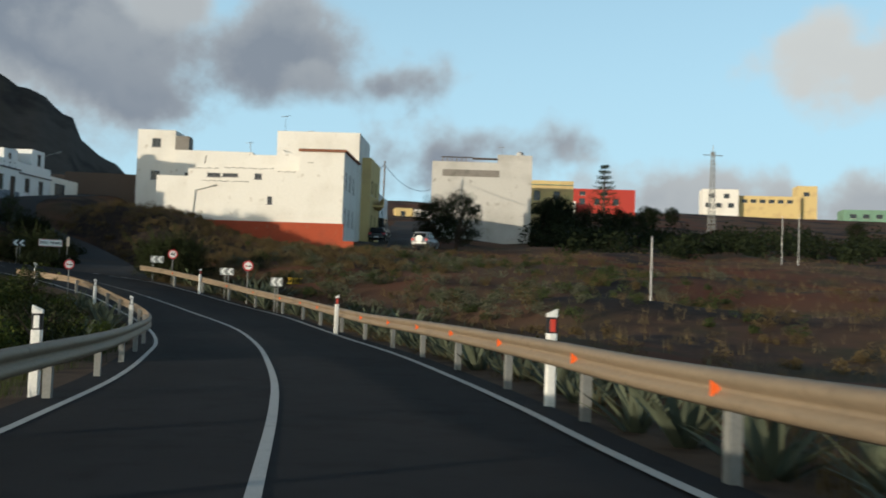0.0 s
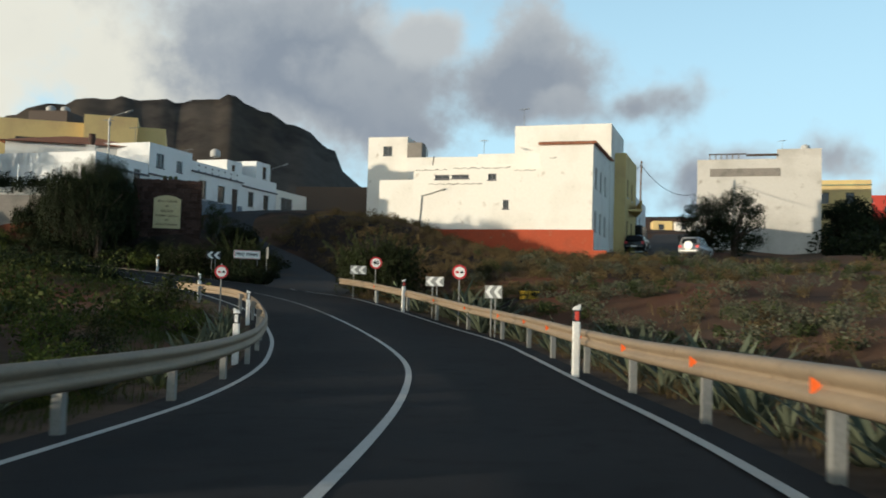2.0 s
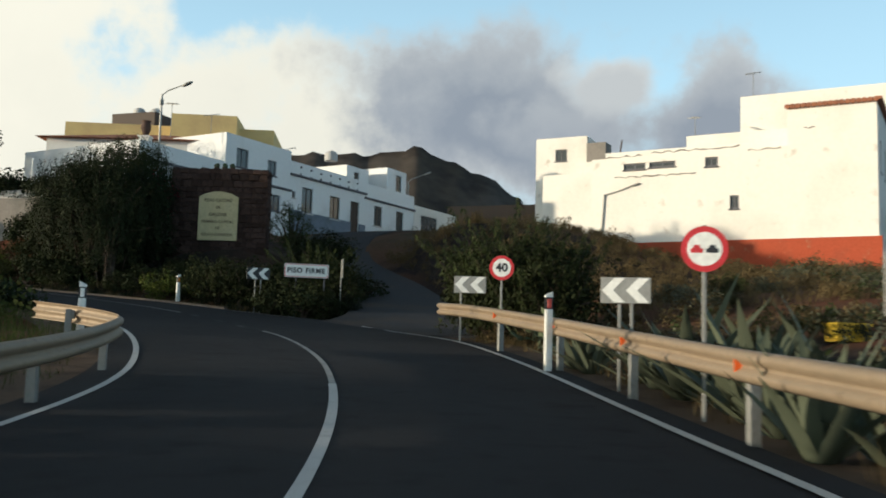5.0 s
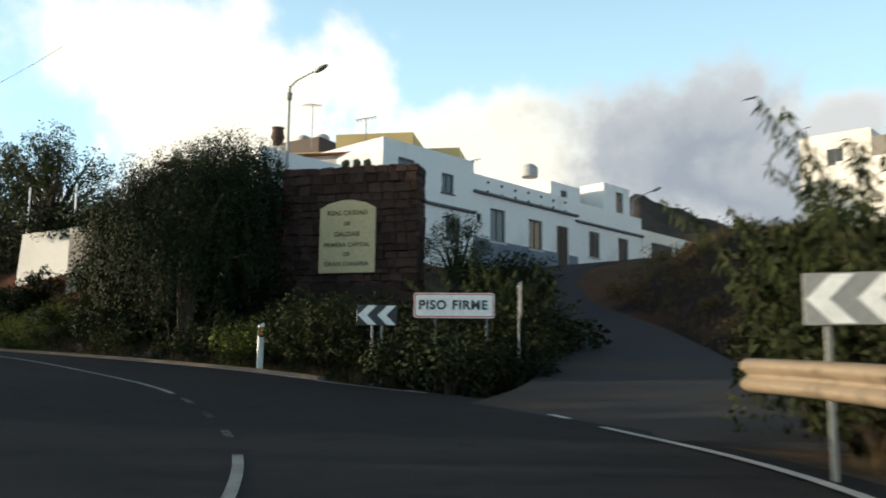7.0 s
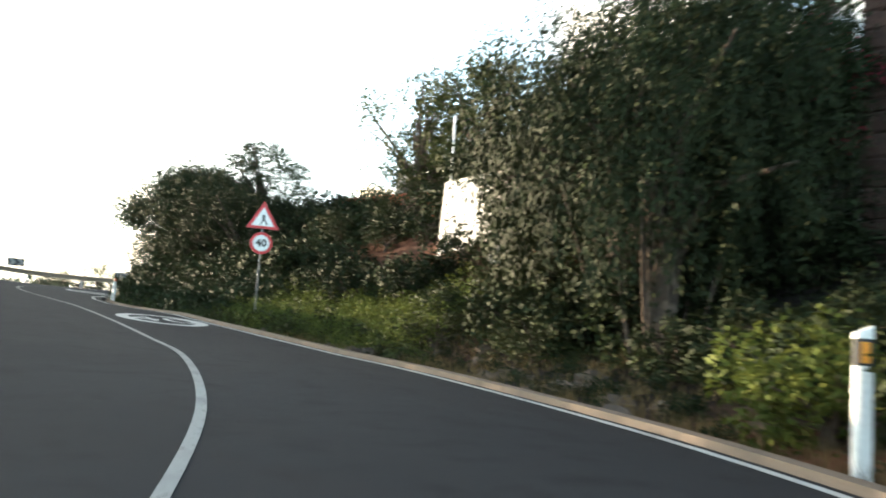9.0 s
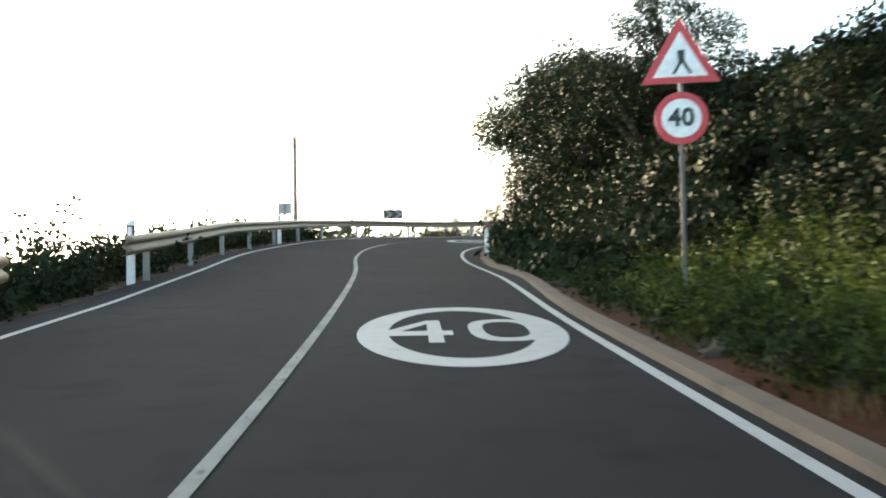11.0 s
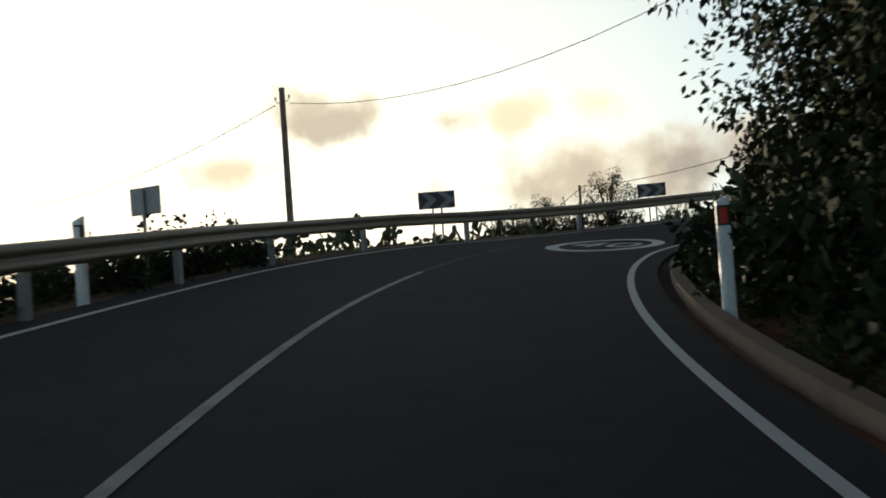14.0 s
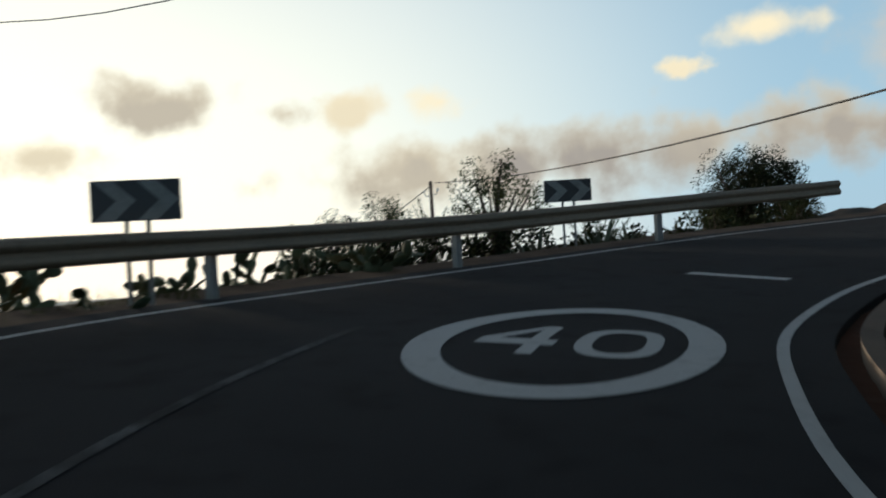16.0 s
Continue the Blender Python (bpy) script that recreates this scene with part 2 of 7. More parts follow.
# ---- materials ----
def material(name, base, rough=0.8, metal=0.0, spots=(), grain=30.0, bump=0.15, spec=0.5, per_object=0.0, vary=0.28):
    """A surface with two scales of variation. spots: rows of (scale, colour, from, to)."""
    m = bpy.data.materials.new(name)
    m.use_nodes = True
    nt = m.node_tree
    n, l = nt.nodes, nt.links
    b = n["Principled BSDF"]
    b.inputs["Roughness"].default_value, b.inputs["Metallic"].default_value = rough, metal
    b.inputs["Specular IOR Level"].default_value = spec
    co = n.new("ShaderNodeTexCoord")
    col = n.new("ShaderNodeRGB")
    col.outputs[0].default_value = (*base, 1)
    last = col.outputs[0]
    for scale, colour, lo, hi in spots:
        tx = n.new("ShaderNodeTexNoise")
        tx.inputs["Scale"].default_value, tx.inputs["Detail"].default_value = scale, 5.0
        l.new(co.outputs["Object"], tx.inputs["Vector"])
        mr = n.new("ShaderNodeMapRange")
        mr.inputs["From Min"].default_value, mr.inputs["From Max"].default_value = lo, hi
        l.new(tx.outputs[0], mr.inputs["Value"])
        mx = n.new("ShaderNodeMixRGB")
        mx.inputs[2].default_value = (*colour, 1)
        l.new(mr.outputs[0], mx.inputs[0])
        l.new(last, mx.inputs[1])
        last = mx.outputs[0]
    fine = n.new("ShaderNodeTexNoise")
    fine.inputs["Scale"].default_value, fine.inputs["Detail"].default_value = grain, 6.0
    l.new(co.outputs["Object"], fine.inputs["Vector"])
    hs = n.new("ShaderNodeHueSaturation")
    vr = n.new("ShaderNodeMapRange")
    vr.inputs["To Min"].default_value, vr.inputs["To Max"].default_value = 1 - vary, 1 + vary
    l.new(fine.outputs[0], vr.inputs["Value"])
    l.new(vr.outputs[0], hs.inputs["Value"])
    l.new(last, hs.inputs["Color"])
    last = hs.outputs[0]
    if per_object:
        oi = n.new("ShaderNodeObjectInfo")
        h2 = n.new("ShaderNodeHueSaturation")
        r2 = n.new("ShaderNodeMapRange")
        r2.inputs["To Min"].default_value, r2.inputs["To Max"].default_value = 1 - per_object, 1 + per_object
        l.new(oi.outputs["Random"], r2.inputs["Value"])
        l.new(r2.outputs[0], h2.inputs["Value"])
        l.new(last, h2.inputs["Color"])
        last = h2.outputs[0]
    l.new(last, b.inputs["Base Color"])
    if bump:
        bp = n.new("ShaderNodeBump")
        bp.inputs["Strength"].default_value, bp.inputs["Distance"].default_value = bump, 0.02
        l.new(fine.outputs[0], bp.inputs["Height"])
        l.new(bp.outputs[0], b.inputs["Normal"])
    return m


def leaf_material(name, base, tip, through=0.12, rough=0.6):
    m = bpy.data.materials.new(name)
    m.use_nodes = True
    nt = m.node_tree
    n, l = nt.nodes, nt.links
    b = n["Principled BSDF"]
    b.inputs["Roughness"].default_value = rough
    b.inputs["Specular IOR Level"].default_value = 0.05
    geo = n.new("ShaderNodeNewGeometry")
    co = n.new("ShaderNodeTexCoord")
    tx = n.new("ShaderNodeTexNoise")
    tx.inputs["Scale"].default_value = 1.3
    l.new(co.outputs["Object"], tx.inputs["Vector"])
    ad = n.new("ShaderNodeMath"); ad.operation = "MULTIPLY"
    l.new(geo.outputs["Random Per Island"], ad.inputs[0])
    l.new(tx.outputs[0], ad.inputs[1])
    mr = n.new("ShaderNodeMapRange")
    mr.inputs["From Max"].default_value = 0.6
    l.new(ad.outputs[0], mr.inputs["Value"])
    mx = n.new("ShaderNodeMixRGB")
    mx.inputs[1].default_value, mx.inputs[2].default_value = (*base, 1), (*tip, 1)
    l.new(mr.outputs[0], mx.inputs[0])
    oi = n.new("ShaderNodeObjectInfo")
    hs = n.new("ShaderNodeHueSaturation")
    r2 = n.new("ShaderNodeMapRange")
    r2.inputs["To Min"].default_value, r2.inputs["To Max"].default_value = 0.75, 1.25
    l.new(oi.outputs["Random"], r2.inputs["Value"])
    l.new(r2.outputs[0], hs.inputs["Value"])
    l.new(mx.outputs[0], hs.inputs["Color"])
    l.new(hs.outputs[0], b.inputs["Base Color"])
    tr = n.new("ShaderNodeBsdfTranslucent")
    l.new(hs.outputs[0], tr.inputs["Color"])
    ms = n.new("ShaderNodeMixShader")
    ms.inputs[0].default_value = through
    l.new(b.outputs[0], ms.inputs[1])
    l.new(tr.outputs[0], ms.inputs[2])
    l.new(ms.outputs[0], n["Material Output"].inputs["Surface"])
    return m


ASPHALT = material("asphalt", (0.027, 0.027, 0.030), 0.95, spots=((0.25, (0.034, 0.034, 0.037), 0.4, 0.7), (2.2, (0.020, 0.020, 0.022), 0.52, 0.75)), grain=160, bump=0.35, spec=0.12)
OLD_ASPHALT = material("old_asphalt", (0.045, 0.045, 0.05), 0.9, spots=((0.5, (0.07, 0.055, 0.045), 0.5, 0.75),), grain=120, bump=0.4, spec=0.2)
WORN_PAINT = material("worn_road_paint", (0.30, 0.30, 0.29), 0.8, spots=((2.0, (0.2, 0.2, 0.2), 0.45, 0.65), (14, (0.07, 0.07, 0.07), 0.6, 0.72)), grain=60, bump=0.2)
LINE_PAINT = material("road_paint", (0.50, 0.50, 0.49), 0.7, spots=((6.0, (0.35, 0.35, 0.34), 0.55, 0.8),), grain=60, bump=0.2)
EARTH = material("earth", (0.105, 0.061, 0.039), 0.95, spots=((0.05, (0.120, 0.042, 0.022), 0.45, 0.6), (0.2, (0.062, 0.050, 0.030), 0.5, 0.64), (0.085, (0.022, 0.018, 0.018), 0.53, 0.61), (4.0, (0.14, 0.09, 0.06), 0.6, 0.8)), grain=9, bump=0.9, spec=0.1)
VERGE = material("verge_gravel", (0.12, 0.085, 0.06), 0.95, spots=((1.5, (0.07, 0.05, 0.038), 0.45, 0.65),), grain=40, bump=0.8, spec=0.1)
KERB = material("kerb_concrete", (0.20, 0.155, 0.12), 0.9, spots=((2.0, (0.15, 0.12, 0.095), 0.5, 0.7),), grain=50, bump=0.5, spec=0.2)
STEEL = material("galvanised_steel", (0.52, 0.52, 0.50), 0.5, 0.35, spots=((1.2, (0.38, 0.37, 0.35), 0.45, 0.7),), grain=25, bump=0.05)
RAIL_FACE = material("weathered_guard_steel", (0.24, 0.185, 0.125), 0.6, 0.2, spots=((0.8, (0.19, 0.15, 0.105), 0.5, 0.75), (7, (0.13, 0.085, 0.05), 0.62, 0.8)), grain=18, bump=0.08)
POST_STEEL = material("post_steel", (0.24, 0.24, 0.23), 0.6, 0.3, grain=30, bump=0.05)
ORANGE = material("orange_reflector", (0.80, 0.14, 0.02), 0.35, grain=80, bump=0.02)
WHITE_PLASTIC = material("white_plastic", (0.78, 0.78, 0.76), 0.5, spots=((3, (0.6, 0.57, 0.5), 0.55, 0.8),), grain=20, bump=0.03)
BLACK_PLASTIC = material("black_plastic", (0.02, 0.02, 0.022), 0.45, grain=30, bump=0.02)
RED_REFLECTOR = material("red_reflector", (0.55, 0.05, 0.025), 0.3, grain=80, bump=0.02)
AMBER_REFLECTOR = material("amber_reflector", (0.75, 0.30, 0.03), 0.3, grain=80, bump=0.02)
SIGN_WHITE = material("sign_white", (0.80, 0.80, 0.78), 0.4, grain=12, bump=0.01)
SIGN_RED = material("sign_red", (0.50, 0.025, 0.03), 0.4, grain=12, bump=0.01)
SIGN_BLACK = material("sign_black", (0.02, 0.02, 0.022), 0.45, grain=12, bump=0.01)
SIGN_BACK = material("sign_back_metal", (0.30, 0.30, 0.29), 0.6, 0.3, grain=15, bump=0.03)
WOOD_POLE = material("pole_wood", (0.17, 0.13, 0.10), 0.9, spots=((3, (0.09, 0.07, 0.055), 0.5, 0.7),), grain=40, bump=0.4)
CABLE = material("cable_black", (0.02, 0.02, 0.02), 0.7, grain=30, bump=0.0)
WHITE_WALL = material("white_render", (0.78, 0.75, 0.70), 0.9, spots=((0.25, (0.66, 0.62, 0.56), 0.5, 0.75), (1.4, (0.52, 0.47, 0.41), 0.62, 0.78)), grain=5, bump=0.12, spec=0.2, vary=0.07)
BLUE_WHITE_WALL = material("cool_white_render", (0.74, 0.75, 0.76), 0.9, spots=((0.5, (0.60, 0.60, 0.60), 0.55, 0.75),), grain=5, bump=0.1, spec=0.2, vary=0.07)
GREY_WALL = material("stained_render", (0.55, 0.53, 0.50), 0.9, spots=((0.22, (0.42, 0.40, 0.37), 0.45, 0.68), (1.1, (0.31, 0.28, 0.25), 0.6, 0.75)), grain=5, bump=0.15, spec=0.2, vary=0.1)
RAW_CONCRETE = material("raw_concrete", (0.24, 0.22, 0.20), 0.95, spots=((0.8, (0.16, 0.15, 0.135), 0.48, 0.7),), grain=10, bump=0.4, spec=0.15)
RED_BASE = material("red_painted_base", (0.36, 0.075, 0.035), 0.9, spots=((0.6, (0.26, 0.07, 0.04), 0.5, 0.7), (2.5, (0.30, 0.16, 0.10), 0.62, 0.78)), grain=10, bump=0.3, spec=0.2)
YELLOW_WALL = material("yellow_render", (0.62, 0.48, 0.22), 0.9, spots=((0.4, (0.52, 0.38, 0.19), 0.5, 0.7),), grain=5, bump=0.1, spec=0.2, vary=0.07)
RED_HOUSE = material("red_render", (0.40, 0.055, 0.042), 0.9, spots=((0.4, (0.40, 0.05, 0.045), 0.5, 0.7),), grain=5, bump=0.1, spec=0.2, vary=0.07)
GREEN_HOUSE = material("green_render", (0.18, 0.30, 0.22), 0.9, spots=((0.4, (0.14, 0.22, 0.17), 0.5, 0.7),), grain=5, bump=0.1, spec=0.2, vary=0.07)
BLUE_SOCLE = material("blue_grey_socle", (0.17, 0.20, 0.25), 0.9, spots=((0.8, (0.13, 0.15, 0.18), 0.5, 0.7),), grain=10, bump=0.3, spec=0.2)
TRIM_DARK = material("dark_trim", (0.10, 0.10, 0.115), 0.8, grain=10, bump=0.1)
ROOF_TILE = material("clay_roof_tile", (0.30, 0.13, 0.075), 0.9, spots=((2, (0.20, 0.09, 0.06), 0.5, 0.7),), grain=15, bump=0.4, spec=0.2)
DARK_WOOD = material("dark_wood", (0.055, 0.036, 0.026), 0.7, grain=25, bump=0.15)
GLASS_DARK = material("dark_window_glass", (0.03, 0.035, 0.04), 0.12, grain=3, bump=0.0, spec=0.6)
LAVA_STONE = material("brown_lava_stone", (0.055, 0.034, 0.028), 0.95, spots=((3.0, (0.036, 0.025, 0.023), 0.45, 0.65), (9, (0.085, 0.055, 0.045), 0.6, 0.78)), grain=22, bump=0.8, spec=0.15, per_object=0.35)
MORTAR = material("dark_mortar", (0.05, 0.04, 0.035), 0.95, grain=20, bump=0.4, spec=0.1)
PLAQUE = material("cream_plaque", (0.56, 0.47, 0.27), 0.8, spots=((1.6, (0.55, 0.47, 0.29), 0.5, 0.7),), grain=12, bump=0.1)
PLAQUE_LETTER = material("bronze_letter", (0.16, 0.12, 0.07), 0.6, 0.3, grain=20, bump=0.05)
TRUNK = material("bark", (0.060, 0.046, 0.036), 0.95, spots=((5, (0.13, 0.10, 0.08), 0.5, 0.7),), grain=18, bump=0.7, spec=0.1)
MOUNTAIN = material("bare_mountain", (0.088, 0.077, 0.069), 0.95, spots=((0.006, (0.075, 0.062, 0.05), 0.45, 0.62), (0.03, (0.040, 0.036, 0.035), 0.5, 0.7)), grain=0.09, bump=1.0, spec=0.05)
LEAF = leaf_material("leaf_green", (0.022, 0.031, 0.013), (0.064, 0.078, 0.027))
LEAF_DARK = leaf_material("leaf_dark", (0.014, 0.019, 0.010), (0.031, 0.041, 0.018), 0.06)
LEAF_BRIGHT = leaf_material("leaf_bright", (0.045, 0.064, 0.016), (0.11, 0.13, 0.030), 0.25)
# arrow white with the shade of backlit signs put into its colour
SIGN_SHADED = material("sign_shaded_grey", (0.20, 0.20, 0.19), 0.6, spots=((5, (0.13, 0.13, 0.125), 0.5, 0.7),), grain=20, bump=0.02)
GHOST_PAINT = material("almost_gone_road_paint", (0.13, 0.13, 0.13), 0.9, spots=((2.0, (0.04, 0.04, 0.042), 0.4, 0.62), (14, (0.03, 0.03, 0.032), 0.5, 0.65)), grain=60, bump=0.3, spec=0.12)
CLAY_DARK = material("dark_fired_clay", (0.075, 0.042, 0.030), 0.85, grain=20, bump=0.2)
LEAF_GREY = leaf_material("leaf_grey", (0.07, 0.078, 0.055), (0.15, 0.15, 0.10))
LEAF_OLIVE = leaf_material("leaf_olive", (0.017, 0.022, 0.010), (0.033, 0.040, 0.017))
LEAF_FRESH = leaf_material("leaf_fresh", (0.034, 0.047, 0.016), (0.095, 0.110, 0.032), 0.2)
PETAL = leaf_material("dark_red_petal", (0.16, 0.012, 0.03), (0.30, 0.03, 0.06))
DRY_GRASS = leaf_material("dry_grass", (0.09, 0.065, 0.032), (0.18, 0.135, 0.065), 0.3)
AGAVE = leaf_material("agave_leaf", (0.062, 0.078, 0.055), (0.19, 0.20, 0.135), 0.1, 0.5)
CACTUS = material("cactus_pad", (0.055, 0.075, 0.034), 0.75, spots=((2, (0.095, 0.10, 0.052), 0.5, 0.7),), grain=14, bump=0.2, per_object=0.25)
CAR_SILVER = material("silver_car_paint", (0.42, 0.42, 0.43), 0.3, 0.5, grain=5, bump=0.0)
CAR_DARK = material("dark_car_paint", (0.025, 0.03, 0.035), 0.25, 0.3, grain=5, bump=0.0)
TYRE = material("tyre_rubber", (0.015, 0.015, 0.016), 0.85, grain=30, bump=0.1)
LAMP_HOUSING = material("lamp_housing", (0.30, 0.30, 0.29), 0.5, 0.3, grain=15, bump=0.03)
WATER_TANK = material("water_tank", (0.42, 0.42, 0.42), 0.7, grain=10, bump=0.05)
SEA = material("hazy_sea", (0.08, 0.10, 0.12), 0.35, grain=0.02, bump=0.3)
YELLOW_PLASTIC = material("yellow_plastic", (0.60, 0.42, 0.03), 0.5, spots=((6, (0.4, 0.28, 0.05), 0.55, 0.75),), grain=40, bump=0.05)
STONE_LOOSE = material("loose_rock", (0.105, 0.080, 0.066), 0.95, spots=((3, (0.10, 0.085, 0.07), 0.5, 0.7),), grain=14, bump=0.6, spec=0.1, per_object=0.3)


# ---- building blocks ----
def mesh_of(bm, mat, name="part", smooth=False):
    me = bpy.data.meshes.new(name)
    if smooth:
        for f in bm.faces:
            f.smooth = True
    bm.to_mesh(me)
    bm.free()
    for m in (mat if isinstance(mat, (list, tuple)) else [mat]):
        me.materials.append(m)
    return me


def thing(name, label, category, at=(0, 0, 0), turn=0.0, group="", kind=""):
    ob = new(name)
    ob.empty_display_size = 0.2
    ob.matrix_basis = pose(*at, 0, 0, turn)
    return tagged(ob, label, category, group, kind)


def part(name, bm, mat, parent, label="", smooth=False):
    me = bm if isinstance(bm, bpy.types.Mesh) else mesh_of(bm, mat, name, smooth)
    ob = new(name, me)
    ob.parent = parent
    return tagged(ob, label)


def solo(name, bm, mat, label, category, kind="", group="", smooth=False):
    ob = new(name, bm if isinstance(bm, bpy.types.Mesh) else mesh_of(bm, mat, name, smooth))
    return tagged(ob, label, category, group, kind)


def box(bm, x0, y0, z0, x1, y1, z1, bevel=0.0):
    r = bmesh.ops.create_cube(bm, size=1.0, matrix=Matrix.LocRotScale(((x0 + x1) / 2, (y0 + y1) / 2, (z0 + z1) / 2), None, (abs(x1 - x0), abs(y1 - y0), abs(z1 - z0))))
    if bevel:
        es = list({e for v in r["verts"] for e in v.link_edges})
        bmesh.ops.bevel(bm, geom=es, offset=bevel, segments=1, affect="EDGES")
    return r["verts"]


def tube(bm, points, radii, sides=8, cap=True):
    """A round bar through points, with a radius at each."""
    rings = []
    pts = [Vector(p) for p in points]
    for i, p in enumerate(pts):
        d = (pts[min(i + 1, len(pts) - 1)] - pts[max(i - 1, 0)]).normalized()
        a = d.orthogonal().normalized() if i == 0 else (prev - d * prev.dot(d)).normalized()
        prev = a
        b = d.cross(a)
        r = float(radii[i] if isinstance(radii, (list, tuple)) else radii)
        rings.append([bm.verts.new(p + r * (math.cos(2 * math.pi * k / sides) * a + math.sin(2 * math.pi * k / sides) * b)) for k in range(sides)])
    for r0, r1 in zip(rings, rings[1:]):
        for k in range(sides):
            bm.faces.new((r0[k], r0[(k + 1) % sides], r1[(k + 1) % sides], r1[k]))
    if cap:
        bm.faces.new(rings[0][::-1])
        bm.faces.new(rings[-1])
    return bm


def prism(bm, outline, y0, y1):
    """An outline in x and z, given thickness along y."""
    a = [bm.verts.new((x, y0, z)) for x, z in outline]
    b = [bm.verts.new((x, y1, z)) for x, z in outline]
    k = len(outline)
    bm.faces.new(a)
    bm.faces.new(b[::-1])
    for i in range(k):
        bm.faces.new((a[i], b[i], b[(i + 1) % k], a[(i + 1) % k]))
    bmesh.ops.recalc_face_normals(bm, faces=bm.faces[:])
    return bm


def disc(r, k=28, cx=0.0, cz=0.0):
    return [(cx + r * math.cos(2 * math.pi * i / k), cz + r * math.sin(2 * math.pi * i / k)) for i in range(k)]


def letters(text, size, depth=0.004, spacing=1.0):
    """A mesh of a line of writing, centred, upright in x and z, facing -y."""
    cu = bpy.data.curves.new("writing", "FONT")
    cu.offset = 0.035 * size
    cu.body, cu.size, cu.extrude, cu.align_x, cu.align_y, cu.space_character = text, size, depth, "CENTER", "CENTER", spacing
    ob = bpy.data.objects.new("writing", cu)
    me = bpy.data.meshes.new_from_object(ob)
    bpy.data.objects.remove(ob)
    me.transform(Matrix.Rotation(radians(90), 4, "X"))
    return me


# ---- the road's line ----
def spline(points, step=0.5):
    """A smooth line through points, sampled at about even steps."""
    p = np.array(points, float)
    p = np.vstack([2 * p[0] - p[1], p, 2 * p[-1] - p[-2]])
    out = []
    for i in range(1, len(p) - 2):
        k = max(2, int(np.linalg.norm(p[i + 1] - p[i]) / step))
        for t in np.arange(k) / k:
            out.append(0.5 * (2 * p[i] + (p[i + 1] - p[i - 1]) * t + (2 * p[i - 1] - 5 * p[i] + 4 * p[i + 1] - p[i + 2]) * t ** 2 + (3 * p[i] - p[i - 1] - 3 * p[i + 1] + p[i + 2]) * t ** 3))
    out.append(p[-2])
    return np.array(out)


CENTRE = spline([(2.5, -45, 2.6), (2.7, -20, 1.75), (2.7, -5, 1.2), (2.68, 6, 0.8), (2.65, 11.2, 0.7), (2.5, 15.7, 0.62), (2.05, 22.7, 0.51), (1.55, 27.8, 0.47), (0.85, 32.6, 0.50), (-0.1, 36.7, 0.58), (-1.7, 42.2, 0.72), (-3.9, 47.8, 1.05), (-6.5, 52.9, 1.48), (-9.35, 56.9, 1.9), (-12.2, 59.7, 2.2), (-15.5, 61.95, 2.6), (-18.7, 63.2, 2.92)]
                + [(-22.8, 64.55, 3.28), (-27.6, 65.55, 3.63), (-31.2, 65.85, 3.87), (-36.5, 66.1, 4.25), (-42.9, 66.25, 4.7), (-48.9, 66.25, 5.08), (-55, 66.1, 5.5), (-61, 66.25, 5.9), (-65.8, 66.8, 6.22), (-70.9, 67.75, 6.52), (-74.4, 69.0, 6.74), (-77.5, 70.7, 6.9), (-80.2, 73.4, 7.08), (-81.7, 77, 7.3), (-82.1, 82, 7.55), (-81.5, 92, 8.1), (-78.5, 108, 9.0), (-73, 130, 10.3)])
RIGHT = spline([(6.2, -45), (6.0, -20), (5.78, 0), (5.70, 11), (5.47, 17.5), (5.2, 22), (4.83, 25.6), (4.0, 31.4), (3.2, 36.2), (2.0, 42.5), (0, 47.7), (-2.1, 52.4), (-4.0, 56.2), (-6.2, 60), (-8.5, 62.5), (-11, 64.6), (-13.3, 66.0), (-16.3, 66.9), (-19.9, 67.8), (-24.3, 68.4), (-29, 68.68), (-34.5, 68.7)]
               + [(-41, 68.75), (-47, 69.05), (-52, 69.1), (-57, 69.2), (-61.5, 69.55), (-66.3, 70.3), (-70.4, 71.35), (-73.7, 72.75), (-76, 74.4), (-77.6, 76.4), (-78.6, 79.5), (-79, 84), (-78.3, 93), (-75.3, 108), (-70, 130)])
LEFT = spline([(-0.7, -45), (-0.2, -20), (0.15, 0), (0.2, 10), (0, 16), (-0.5, 21.5), (-1, 26.4), (-2, 31.9), (-3.2, 36.7), (-4.8, 41.8), (-7.2, 48), (-9.5, 51.7), (-11.7, 54.5), (-14.5, 57), (-18.5, 59.4), (-23.5, 61.1), (-29, 62.3), (-35, 62.9), (-42, 63.1)]
              + [(-48, 63.1), (-53.3, 63.1), (-59, 63.3), (-63, 63.6), (-68, 64.2), (-72, 65.0), (-75.5, 66.4), (-78, 68.2), (-80.7, 71), (-82.6, 73.8), (-84.3, 77.5), (-85.2, 82), (-85, 92), (-82, 108), (-76.5, 130)])

STEP = np.r_[0, np.cumsum(np.linalg.norm(np.diff(CENTRE[:, :2], axis=0), axis=1))]
ALONG = np.gradient(CENTRE[:, :2], axis=0)
ALONG /= np.linalg.norm(ALONG, axis=1)[:, None]
ACROSS = np.stack([ALONG[:, 1], -ALONG[:, 0]], 1)          # to the right of travel


def reach(line, side):
    """How far the edge line lies from the centre, at each sample of the centre."""
    out = []
    for c, a, n in zip(CENTRE[:, :2], ALONG, ACROSS):
        d = line - c
        f, s = np.abs(d @ a), (d @ n) * side
        f = np.where((s > 0.5) & (s < 9), f, 99)
        out.append(s[np.argmin(f)])
    out = np.array(out)
    return np.convolve(np.pad(out, 4, mode="edge"), np.ones(9) / 9, mode="valid")


WR, WL = reach(RIGHT, 1), reach(LEFT, -1)
